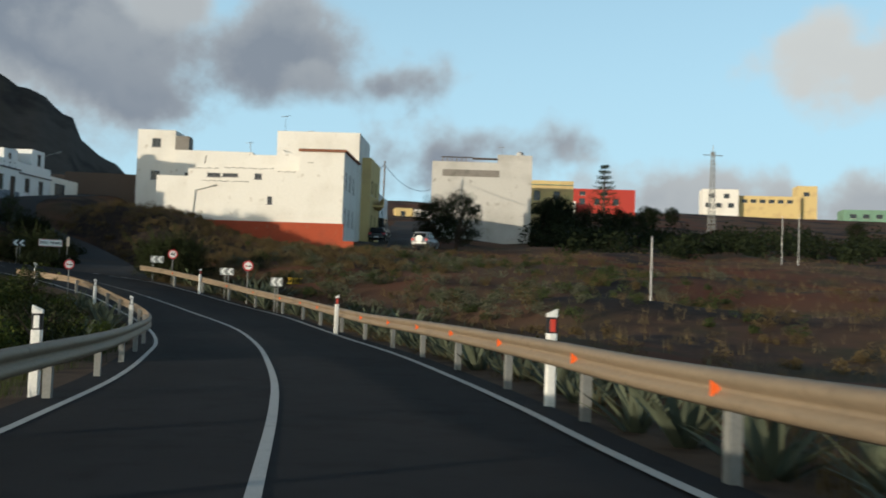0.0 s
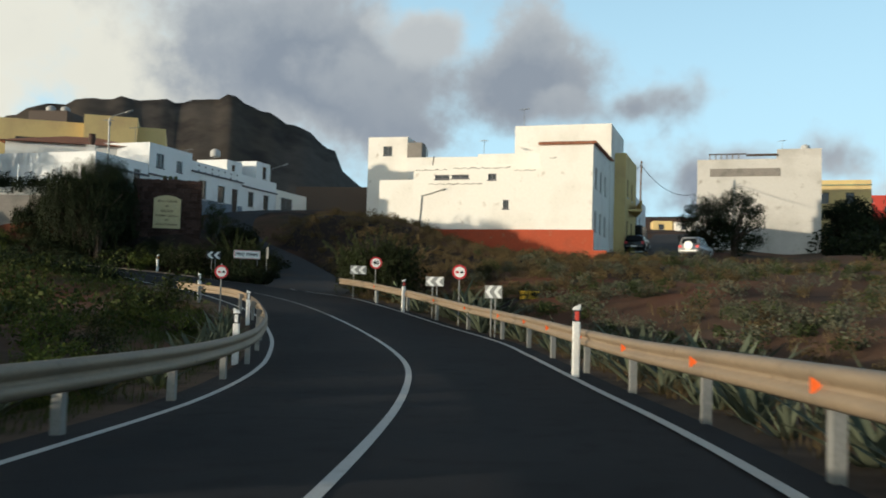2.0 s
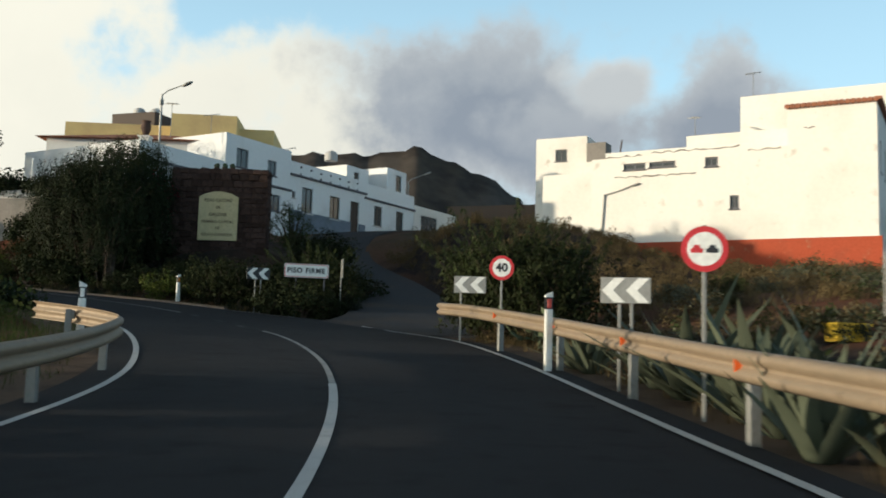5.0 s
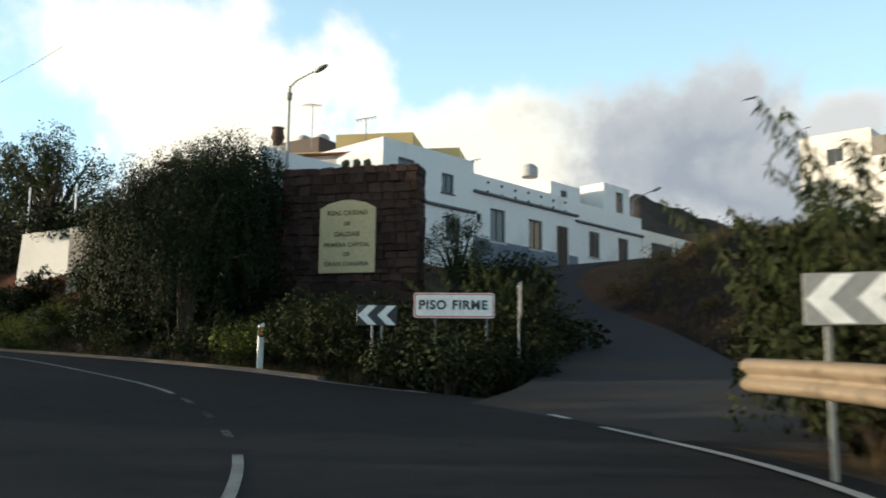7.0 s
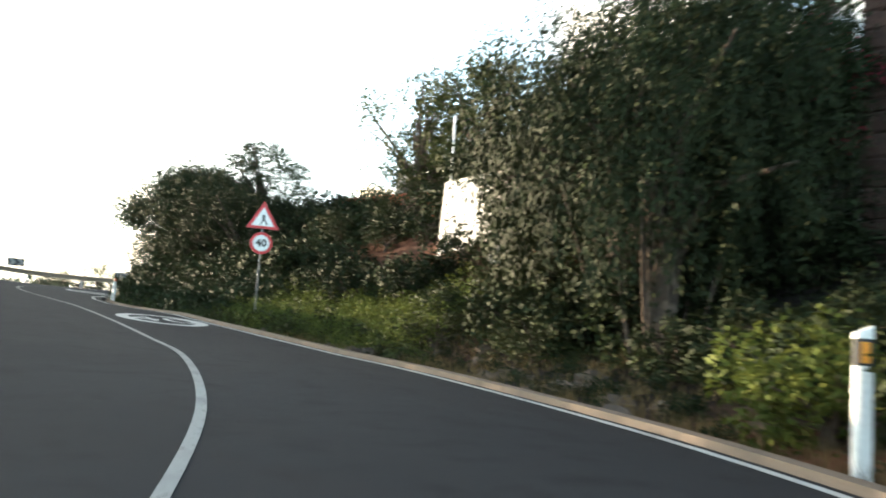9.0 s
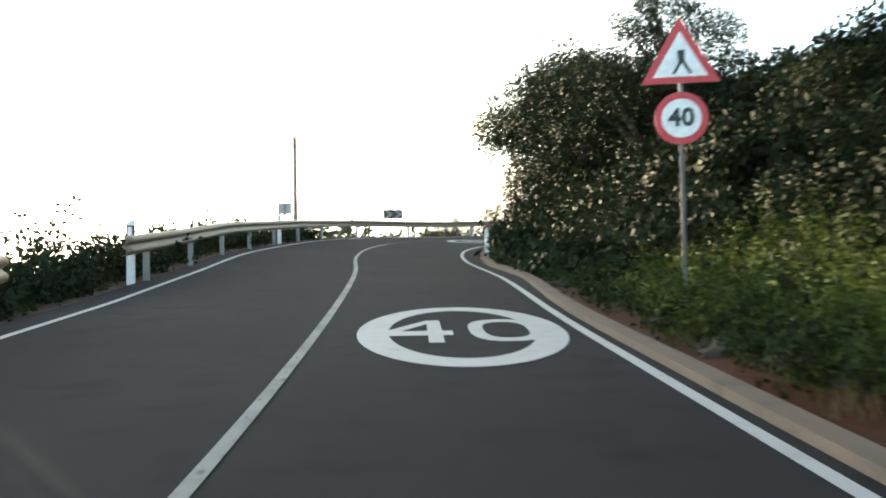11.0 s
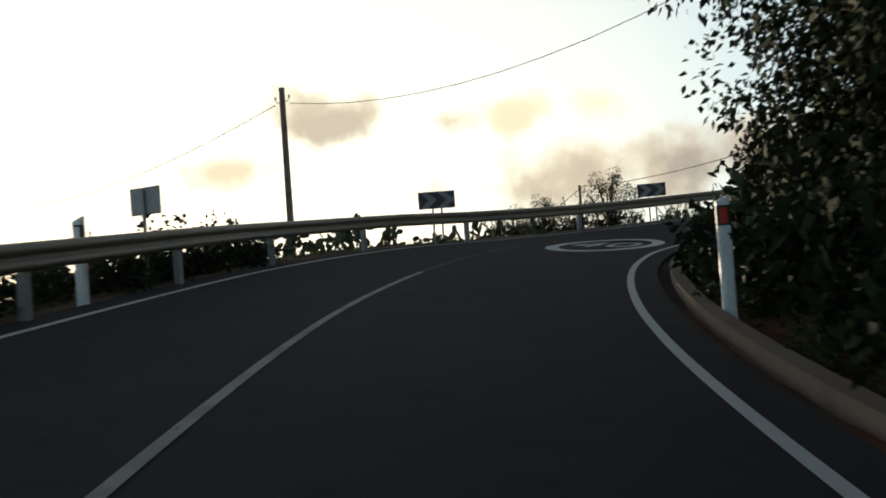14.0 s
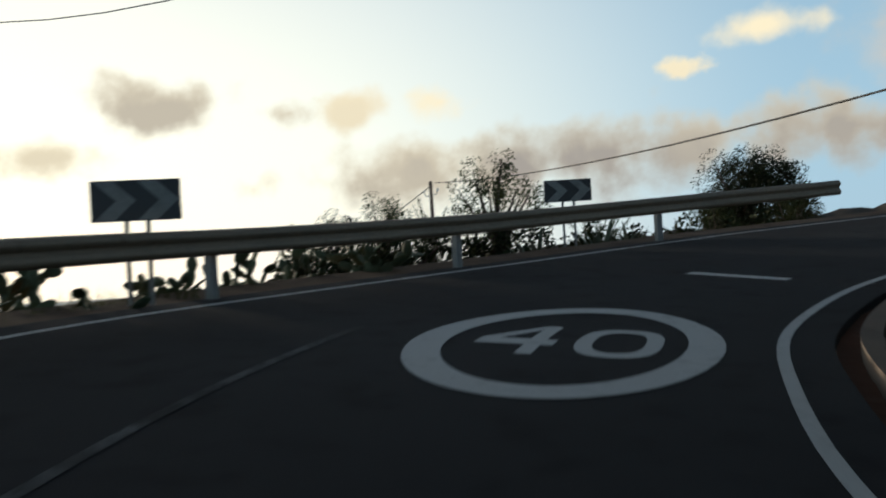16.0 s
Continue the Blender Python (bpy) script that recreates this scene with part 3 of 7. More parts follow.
# the outer side of the upper bend is banked
BANK = np.interp(CENTRE[:, 0], [-75, -55, -42], [-0.075, -0.06, 0.0])
# and the lower bend leans a little to its inner side
BANK = np.where(CENTRE[:, 0] > -10, np.interp(CENTRE[:, 1], [5, 20, 34, 46], [0.0, 0.018, 0.022, 0.0]), BANK)


def on_road(s, lat, up=0.0):
    """A place on the road: metres along it, metres to the right of the centre line, metres above."""
    x, y, z = (np.interp(s, STEP, CENTRE[:, k]) for k in range(3))
    nx, ny = np.interp(s, STEP, ACROSS[:, 0]), np.interp(s, STEP, ACROSS[:, 1])
    return Vector((x + nx * lat, y + ny * lat, z + np.interp(s, STEP, BANK) * lat + up))


def wr(s):
    return float(np.interp(s, STEP, WR))


def wl(s):
    return float(np.interp(s, STEP, WL))


def road_turn(s):
    """Heading of travel, degrees, as a turn of the y axis."""
    return math.degrees(math.atan2(-np.interp(s, STEP, ALONG[:, 0]), np.interp(s, STEP, ALONG[:, 1])))


def beside(x, y):
    """Metres along the road nearest to a place, and metres to the right."""
    d = CENTRE[:, :2] - (x, y)
    i = int(np.argmin((d ** 2).sum(1)))
    return float(STEP[i] + (-d[i]) @ ALONG[i]), float((-d[i]) @ ACROSS[i])


SIDE = spline([(-8.7, 62.3, 2.10), (-9.3, 64.2, 2.27), (-10.8, 68.8, 3.0), (-14.9, 76, 4.5), (-20.8, 84.5, 6.5), (-23.6, 92, 8.6), (-23.4, 100, 9.9), (-22.5, 115, 11.5), (-21.5, 150, 15)])


def smooth01(t):
    t = np.clip(t, 0, 1)
    return t * t * (3 - 2 * t)


def ground(x, y, rough=True):
    """Height of the ground; x and y are arrays or numbers."""
    x, y = np.broadcast_arrays(np.asarray(x, float), np.asarray(y, float))
    shape = x.shape
    x, y = x.ravel(), y.ravel()
    east = 6.0 + 0.078 * (np.minimum(y, 300) - 93) + 0.042 * np.clip(y - 125, 0, 175) - 0.02 * np.maximum(y - 320, 0) + 0.004 * np.clip(x, -50, 200)
    east = np.maximum(east, -1.5 + 0.01 * y)
    hill = east + 4.0 * smooth01((-10 - x) / 14) + 0.075 * np.clip(-42 - x, 0, 60)
    hill += 2.9 * np.exp(-(((x + 10.5) / 7.0) ** 2 + ((y - 84) / 9.5) ** 2))
    hill -= 2.7 * np.exp(-(((x + 22.5) / 5) ** 2 + ((y - 72.8) / 3.0) ** 2))
    hill -= 2.0 * np.exp(-(((x + 36.5) / 5.5) ** 2 + ((y - 72.5) / 3.6) ** 2))
    drop = 0.9 + np.minimum(0, (x + 22) * 0.24)
    drop = np.maximum(drop, -60 - 0.02 * np.hypot(x, y))
    best = np.full(x.shape, 1e9)
    lat, zr, off = np.zeros_like(x), np.zeros_like(x), np.zeros_like(x)
    for i0 in range(0, len(CENTRE), 2):
        d2 = (x - CENTRE[i0, 0]) ** 2 + (y - CENTRE[i0, 1]) ** 2
        m = d2 < best
        best[m] = d2[m]
        lt = (x - CENTRE[i0, 0]) * ACROSS[i0, 0] + (y - CENTRE[i0, 1]) * ACROSS[i0, 1]
        lat[m] = lt[m]
        zr[m] = (CENTRE[i0, 2] + BANK[i0] * np.clip(lt, -5, 5))[m]
        off[m] = np.where(lt > 0, WR[i0], WL[i0])[m]
    dist = np.sqrt(best) - off
    right = lat > 0
    base = np.where(right, hill, drop)
    # the two sides meet far behind and beyond the road's ends
    bs = np.full(x.shape, 1e9)
    zs = np.zeros_like(x)
    for p in SIDE[::2]:
        d2 = (x - p[0]) ** 2 + (y - p[1]) ** 2
        m = d2 < bs
        bs[m] = d2[m]
        zs[m] = p[2]
    k = smooth01((np.sqrt(bs) - 2.2) / np.where(x > -17 + (76 - y) * 0.5, 4.2, 6.0))
    base = np.where(right, zs - 0.06 + (base - zs) * k, base)
    width = np.where(right, np.where(x < -17, 6.5, 13.0), np.where(x < -33, 11.0, 16.0))
    k = smooth01((dist - 1.0) / width)
    z = zr - 0.10 + (base - zr + 0.10) * k
    if rough:
        bumps = 0.35 * np.sin(x * 0.31 + 1.3 * np.sin(y * 0.17)) * np.sin(y * 0.27 + 1.1 * np.sin(x * 0.13)) + 0.05 * np.sin(x * 1.1 + y * 0.7 + 2 * np.sin(x * 0.23)) * np.sin(y * 1.3 - x * 0.4 + 2 * np.sin(y * 0.19))
        z = z + bumps * smooth01((dist - 1.5) / 6) * smooth01((np.sqrt(bs) - 3) / 4)
    return z.reshape(shape)


def gz(x, y):
    return float(ground(x, y))


# ---- ground, sea, mountain ----
def axis(lo, hi, fine_lo, fine_hi, step, grow=1.18):
    mid = list(np.arange(fine_lo, fine_hi + 0.01, step))
    up, d = [fine_hi], step
    while up[-1] < hi:
        d *= grow
        up.append(up[-1] + d)
    dn, d = [fine_lo], step
    while dn[-1] > lo:
        d *= grow
        dn.append(dn[-1] - d)
    return np.array(dn[:0:-1] + mid + up[1:])


def grid_mesh(name, xs, ys, zs, mat):
    nx, ny = len(xs), len(ys)
    X, Y = np.meshgrid(xs, ys)
    v = np.stack([X.ravel(), Y.ravel(), zs.ravel()], 1)
    i = np.arange(nx * ny).reshape(ny, nx)
    f = np.stack([i[:-1, :-1].ravel(), i[:-1, 1:].ravel(), i[1:, 1:].ravel(), i[1:, :-1].ravel()], 1)
    me = bpy.data.meshes.new(name)
    me.from_pydata(v.tolist(), [], f.tolist())
    me.polygons.foreach_set("use_smooth", [True] * len(me.polygons))
    me.materials.append(mat)
    return me


xs, ys = axis(-2500, 2500, -112, 46, 0.9), axis(-2000, 2500, -8, 120, 0.9)
GX, GY = np.meshgrid(xs, ys)
solo("ground", grid_mesh("ground", xs, ys, ground(GX, GY), EARTH), EARTH, "red-brown dry volcanic earth with scattered weeds", "ground", "structure")

bm = bmesh.new()
bmesh.ops.create_grid(bm, x_segments=2, y_segments=2, size=4500, matrix=Matrix.Translation((0, 0, -110)))
solo("water", bm, SEA, "distant hazy sea under the low sun", "sea", "structure")


def build_mountain():
    """A dark bare ridge far to the north, steep on its eastern shoulder."""
    yaws = np.radians(np.arange(2, 75, 0.5))
    prof_y = np.radians([2, 8, 11.3, 13, 13.5, 15.2, 18.1, 19.9, 21, 22.4, 25.7, 27.5, 31, 36, 50, 75])
    prof_e = np.radians([3.5, 4.6, 6.6, 7.8, 8.9, 10.1, 11.2, 11.95, 11.6, 11.35, 11.25, 11.1, 10.2, 7.0, 2.0, 0.3])
    el = np.interp(yaws, prof_y, prof_e)
    el += 0.0016 * np.sin(yaws * 170) + 0.0009 * np.sin(yaws * 430 + 1)
    rows, R0 = [], 900.0
    for j, k in enumerate(np.linspace(0, 1, 22)):
        r = R0 * (0.62 + 0.38 * k)
        ridge = 1 + 0.05 * np.sin(yaws * 60 + 6 * k) * (1 - k)
        h = np.tan(el) * R0 * (k ** 1.25) * ridge
        rows.append(np.stack([-np.sin(yaws) * r, 30 + np.cos(yaws) * r, h + 2 - 30 * (1 - k)], 1))
    rows.append(np.stack([-np.sin(yaws) * 1300, 30 + np.cos(yaws) * 1300, 0 * yaws - 20], 1))
    v = np.concatenate(rows)
    n = len(yaws)
    f = [(j * n + i, j * n + i + 1, (j + 1) * n + i + 1, (j + 1) * n + i) for j in range(len(rows) - 1) for i in range(n - 1)]
    me = bpy.data.meshes.new("mountain")
    me.from_pydata(v.tolist(), [], f)
    me.polygons.foreach_set("use_smooth", [True] * len(me.polygons))
    solo("mountain", (me.materials.append(MOUNTAIN), me)[1], MOUNTAIN, "dark bare volcanic mountain ridge in the distance", "mountain", "structure")


build_mountain()


# ---- road, lines, kerb ----
def ribbon(name, s0, s1, lat0, lat1, up, mat, label, category, step=0.6, thick=0.0):
    """A strip of the road between two sideways offsets, which may be functions of the way along."""
    ss = np.linspace(s0, s1, max(2, int((s1 - s0) / step) + 1))
    bm = bmesh.new()
    rows = []
    for s in ss:
        a, b = (lat0(s) if callable(lat0) else lat0), (lat1(s) if callable(lat1) else lat1)
        k = 2 if abs(b - a) < 1 else 9
        rows.append([bm.verts.new(on_road(s, a + (b - a) * i / (k - 1), up)) for i in range(k)])
        if thick:
            rows[-1].insert(0, bm.verts.new(on_road(s, a, up - thick)))
            rows[-1].append(bm.verts.new(on_road(s, b, up - thick)))
    for r0, r1 in zip(rows, rows[1:]):
        for i in range(len(r0) - 1):
            bm.faces.new((r0[i], r0[i + 1], r1[i + 1], r1[i]))
    if thick:
        bm.faces.new(rows[0])
        bm.faces.new(rows[-1][::-1])
    bmesh.ops.recalc_face_normals(bm, faces=bm.faces[:])
    return solo(name, bm, mat, label, category, "structure")


S_END = STEP[-1]
ribbon("road", 0, S_END, lambda s: -wl(s) - 0.45, lambda s: wr(s) + 0.4, 0.0, ASPHALT, "dark grey asphalt road with a slightly worn surface", "road", thick=0.25)

bm = bmesh.new()
d = np.gradient(SIDE[:, :2], axis=0)
d /= np.linalg.norm(d, axis=1)[:, None]
rows = []
for p, t in zip(SIDE, d):
    n = Vector((t[1], -t[0], 0))
    c = Vector(p) + Vector((0, 0, 0.012))
    fl = 1 + 1.3 * max(0.0, 1 - (p[1] - 62.3) / 7) ** 2
    rows.append([bm.verts.new(c + n * 1.95 * (fl if k < 0 else min(fl, 1.15)) * k + Vector((0, 0, -0.4 if abs(k) > 1 else 0))) for k in (-1.03, -1, -0.5, 0, 0.5, 1, 1.03)])
rows.insert(0, [bm.verts.new(v.co - Vector((0, 0, 0.4))) for v in rows[0]])
for r0, r1 in zip(rows, rows[1:]):
    for i in range(6):
        bm.faces.new((r0[i], r1[i], r1[i + 1], r0[i + 1]))
bmesh.ops.recalc_face_normals(bm, faces=bm.faces[:])
solo("road_side", bm, OLD_ASPHALT, "narrow old asphalt side road climbing to the village", "road", "structure")

S_J0, S_J1 = beside(-9.15, 63.4)[0], beside(-14.3, 66.3)[0]
ribbon("trim_centre_line", 0, beside(-4.8, 49.8)[0], -0.055, 0.055, 0.006, LINE_PAINT, "white painted centre line", "road marking")
ribbon("trim_centre_line_middle", beside(-4.8, 49.8)[0], beside(-10.6, 58.2)[0], -0.045, 0.045, 0.006, WORN_PAINT, "worn white painted centre line", "road marking")
ribbon("trim_centre_line_upper", beside(-15.2, 61.8)[0], beside(-68, 67.2)[0], -0.045, 0.045, 0.006, WORN_PAINT, "worn white painted centre line", "road marking")
ribbon("trim_centre_line_end", beside(-68, 67.2)[0], beside(-75.8, 69.9)[0], -0.045, 0.045, 0.006, GHOST_PAINT, "almost worn away centre line", "road marking")
for x, y in ((-11.8, 59.3), (-13.2, 60.4), (-14.4, 61.3)):
    s = beside(x, y)[0]
    ribbon("trim_centre_dash", s - 0.3, s + 0.3, -0.045, 0.045, 0.006, GHOST_PAINT, "short worn white centre dash", "road marking", 0.2)
ribbon("trim_right_line", 0, S_J0, lambda s: wr(s) - 0.14, lambda s: wr(s) - 0.02, 0.02, LINE_PAINT, "white painted edge line", "road marking")
for k in range(3):
    s = S_J0 + 0.9 + k * 1.7
    ribbon("trim_right_dash", s, s + 0.45, lambda s: wr(s) - 0.07, lambda s: wr(s) + 0.07, 0.016, LINE_PAINT, "white dash across the side road's mouth", "road marking", 0.2)
ribbon("trim_right_line_upper", S_J1, S_END, lambda s: wr(s) - 0.05, lambda s: wr(s) + 0.05, 0.006, LINE_PAINT, "white painted edge line beside the kerb", "road marking")
ribbon("trim_left_line", 0, S_END, lambda s: -wl(s) + 0.02, lambda s: -wl(s) + 0.12, 0.006, LINE_PAINT, "white painted edge line", "road marking")


def speed_marking(x, y, tall=4.4, wide=2.3):
    """A painted ring with the speed limit in it, drawn out along the road."""
    s0, l0 = beside(x, y)
    ob = thing("speed_marking", "white painted ring with speed limit 40 on the asphalt", "road marking", group="painted speed limits")

    def place(u, v, up=0.007):
        return on_road(s0 + v, l0 + u, up)
    bm = bmesh.new()
    k = 64
    outer = [bm.verts.new(place(wide / 2 * math.cos(2 * math.pi * i / k), tall / 2 * math.sin(2 * math.pi * i / k))) for i in range(k)]
    inner = [bm.verts.new(place((wide / 2 - 0.30) * math.cos(2 * math.pi * i / k), (tall / 2 - 0.42) * math.sin(2 * math.pi * i / k))) for i in range(k)]
    for i in range(k):
        bm.faces.new((outer[i], outer[(i + 1) % k], inner[(i + 1) % k], inner[i]))
    part("ring", bm, LINE_PAINT, ob)

    def figure(name, polys):
        bm = bmesh.new()
        for q in polys:
            bm.faces.new([bm.verts.new(place(u, v)) for u, v in q])
        bmesh.ops.recalc_face_normals(bm, faces=bm.faces[:])
        part(name, bm, LINE_PAINT, ob)
    h, t = 0.85, 0.13
    figure("figure_four", [[(-0.75, -0.35), (-0.08, -0.35), (-0.08, -0.02), (-0.75, -0.02)], [(-0.32, -h), (-0.18, -h), (-0.18, -0.35), (-0.32, -0.35)], [(-0.32, -0.02), (-0.18, -0.02), (-0.18, h), (-0.32, h)], [(-0.75, -0.02), (-0.58, -0.02), (-0.32, 0.55), (-0.32, h)]])
    ring = [[(0.44 + r * 0.36 * math.copysign(abs(math.cos(a)) ** 0.75, math.cos(a)), (h * (1 if r > 0.9 else 0.72)) * math.copysign(abs(math.sin(a)) ** 0.75, math.sin(a))) for a in np.linspace(0, 2 * math.pi, 24, endpoint=False)] for r in (1.0, 0.6)]
    figure("figure_nought", [[ring[0][i], ring[0][(i + 1) % 24], ring[1][(i + 1) % 24], ring[1][i]] for i in range(24)])


speed_marking(-38.2, 67.55, 4.4, 2.0)
speed_marking(-74.8, 71.38, 5.0, 2.6)
s, lt = beside(-78.7, 74.9)
ribbon("trim_cross_bar", s - 0.12, s + 0.12, lt - 0.75, lt + 0.75, 0.007, LINE_PAINT, "short white painted bar across the lane", "road marking", 0.1)

# gutter and low kerb along the uphill side
def kerb_gap(s):
    return 0.16 + 0.30 * min(1.0, max(0.0, (s - S_J1 - 26) / 14)) + 0.14 * min(1.0, max(0.0, (s - 137) / 9))


ribbon("kerb", S_J1 + 2.5, S_END, lambda s: wr(s) + kerb_gap(s), lambda s: wr(s) + kerb_gap(s) + 0.18, 0.07, KERB, "low sandy concrete kerb with chipped edges", "kerb", thick=0.3)
ribbon("verge", 0, S_J0 - 1, lambda s: wr(s) + 0.4, lambda s: wr(s) + 1.5, -0.03, VERGE, "gravel verge under the guard rail", "verge")
ribbon("verge_left", 0, S_END, lambda s: -wl(s) - 1.6, lambda s: -wl(s) - 0.45, -0.03, VERGE, "gravel verge under the guard rail", "verge")


# ---- guard rails ----
W_BEAM = [(0.0, 0.155), (-0.045, 0.135), (-0.08, 0.105), (-0.08, 0.06), (-0.03, 0.025), (-0.01, 0.0), (-0.03, -0.025), (-0.08, -0.06), (-0.08, -0.105), (-0.045, -0.135), (0.0, -0.155)]


def guard_rail(s0, s1, side, out, label, reflectors=None, top=0.78, spacing=4.0, first=1.0, flare=0.0, ease=0.0, lift=((0, 0),)):
    """A W-beam on channel posts. side: 1 right, -1 left of travel; out: metres outside the edge line."""
    ob = thing("guard_rail", label, "guard rail")

    def lat(s):
        return side * ((wr(s) if side > 0 else wl(s)) + out + ease * min(1.0, max(0.0, (s - s1 + 8) / 8)) + flare * max(0.0, 1 - (s1 - s) / 4) ** 2)

    def high(s):
        return top + float(np.interp(s, *zip(*lift)))
    bm = bmesh.new()
    rows = []
    for s in np.linspace(s0, s1, int((s1 - s0) / 0.5) + 2):
        rows.append([bm.verts.new(on_road(s, lat(s) + side * a, high(s) - 0.155 + b)) for a, b in W_BEAM] + [bm.verts.new(on_road(s, lat(s) + side * (a + 0.008), high(s) - 0.155 + b * 0.97)) for a, b in W_BEAM[::-1]])
    for r0, r1 in zip(rows, rows[1:]):
        for i in range(len(r0)):
            j = (i + 1) % len(r0)
            bm.faces.new((r0[i], r0[j], r1[j], r1[i]))
    for r in (rows[0], rows[-1][::-1]):
        bm.faces.new(r)
    bmesh.ops.recalc_face_normals(bm, faces=bm.faces[:])
    part("beam", bm, RAIL_FACE, ob, "weathered galvanised W-shaped beam", True)
    s, k = s0 + first, 0
    while s < s1 - 0.2:
        p = on_road(s, lat(s) + side * 0.10)
        turn = pose(p.x, p.y, p.z, 0, 0, road_turn(s))
        bm = bmesh.new()
        h = high(s)
        box(bm, -0.05, -0.06, -0.5, 0.05, -0.052, h - 0.06)
        box(bm, -0.05, -0.052, -0.5, -0.042, 0.06, h - 0.06)
        box(bm, 0.042, -0.052, -0.5, 0.05, 0.06, h - 0.06)
        bm.transform(turn)
        part("post", bm, POST_STEEL, ob)
        bm = bmesh.new()
        box(bm, -0.10 if side > 0 else 0.05, -0.05, h - 0.23, -0.05 if side > 0 else 0.10, 0.05, h - 0.08, 0.006)
        bm.transform(turn)
        part("spacer", bm, POST_STEEL, ob)
        if reflectors:
            bm = bmesh.new()
            p = on_road(s, lat(s) - side * 0.015, h - 0.155)
            prism(bm, [(-0.07, -0.06), (0.0, -0.05), (0.03, 0.0), (0.0, 0.05), (-0.07, 0.06)], -0.008, 0.008)
            bm.transform(pose(p.x, p.y, p.z, 0, 0, road_turn(s)))
            part("reflector", bm, reflectors, ob, "orange wedge reflector in the beam's groove")
        s += spacing
        k += 1
    return ob


S_RE = beside(-7.15, 61.1)[0]
guard_rail(beside(6, -30)[0], S_RE, 1, 0.29, "long galvanised guard rail with orange reflectors along the outer bend", ORANGE, 0.81, spacing=3.64, first=3.51, ease=-0.22, lift=((46, 0.05), (60, 0.03), (72, 0.0), (86, 0.04), (94, 0.10)))
guard_rail(beside(0, -30)[0], beside(-10.3, 53.0)[0], -1, 0.15, "galvanised guard rail round the inner bend", None, 0.71, spacing=3.64, first=1.84, flare=1.6)
guard_rail(beside(-26, 61.5)[0], beside(-39.3, 62.8)[0], -1, 0.28, "short weathered guard rail on the valley side", None, 0.78)
guard_rail(beside(-43.8, 63)[0], beside(-85.9, 80.6)[0], -1, 0.28, "long weathered guard rail above the valley", None, 0.83, first=2.0)


# ---- delineators and signs ----
def delineator(x, y, z, turn, front, label, slope=0.06):
    """A white hollow post with a slanted top and a dark band that holds a reflector."""
    ob = thing("delineator_post", label, "delineator", (x, y, z), turn, "roadside delineator posts")
    w, d = 0.066, 0.05

    def shaft(z0, z1, slope=0.0):
        bm = bmesh.new()
        vs = box(bm, -w, -d, z0, w, d, z1)
        for v in vs:
            if v.co.z > (z0 + z1) / 2 and v.co.x * slope > 0:
                v.co.z += abs(slope)
        bmesh.ops.bevel(bm, geom=[e for e in bm.edges if abs(e.verts[0].co.z - e.verts[1].co.z) > 0.05], offset=0.02, segments=2, affect="EDGES")
        return bm
    part("shaft", shaft(-0.25, 0.86), WHITE_PLASTIC, ob)
    part("band", shaft(0.86, 1.065), BLACK_PLASTIC, ob, "black band")
    part("cap", shaft(1.065, 1.11, slope), WHITE_PLASTIC, ob)
    bm = bmesh.new()
    box(bm, -0.035, -d - 0.006, 0.88, 0.035, -d + 0.004, 1.04, 0.004)
    part("reflector", bm, front, ob, "small rectangular reflector")


def signpost(parent, x, top, low=-0.3, mat=POST_STEEL):
    bm = bmesh.new()
    box(bm, x - 0.025, 0.02, low, x + 0.025, 0.06, top, 0.006)
    part("post", bm, mat, parent)


def chevron_panel(x, y, z, turn, wide, tall, top, label, posts=(-0.12, 0.12), low=-0.3, pale=None, arrows=None):
    """A panel of white arrows on dark ground; its front faces -y at turn 0 and its arrows point to -x."""
    ob = thing("bend_arrow_sign", label, "road sign", (x, y, z), turn, "bend arrow panels")
    for px in posts:
        signpost(ob, px * wide, top - 0.03, low=low)
    bm = bmesh.new()
    box(bm, -wide / 2, -0.012, top - tall, wide / 2, 0.012, top, 0.004)
    panel = part("panel", bm, pale or SIGN_BLACK, ob)
    bm = bmesh.new()
    box(bm, -wide / 2 + 0.01, 0.0125, top - tall + 0.01, wide / 2 - 0.01, 0.016, top - 0.01)
    part("back_plate", bm, SIGN_BACK, ob, "bare grey metal back")
    c, h = top - tall / 2, tall / 2 - 0.012
    for k in (0, 1):
        x0 = -wide / 2 + 0.02 + k * wide * 0.48
        a, b = wide * 0.24, wide * 0.22
        bm = bmesh.new()
        prism(bm, [(x0, c), (x0 + a, c + h), (x0 + a + b, c + h), (x0 + b, c), (x0 + a + b, c - h), (x0 + a, c - h)], -0.016, -0.0125)
        part("arrow", bm, arrows or SIGN_WHITE, ob, "arrow shape greyed for its backlit shade" if arrows else "white arrow shape")
    return ob


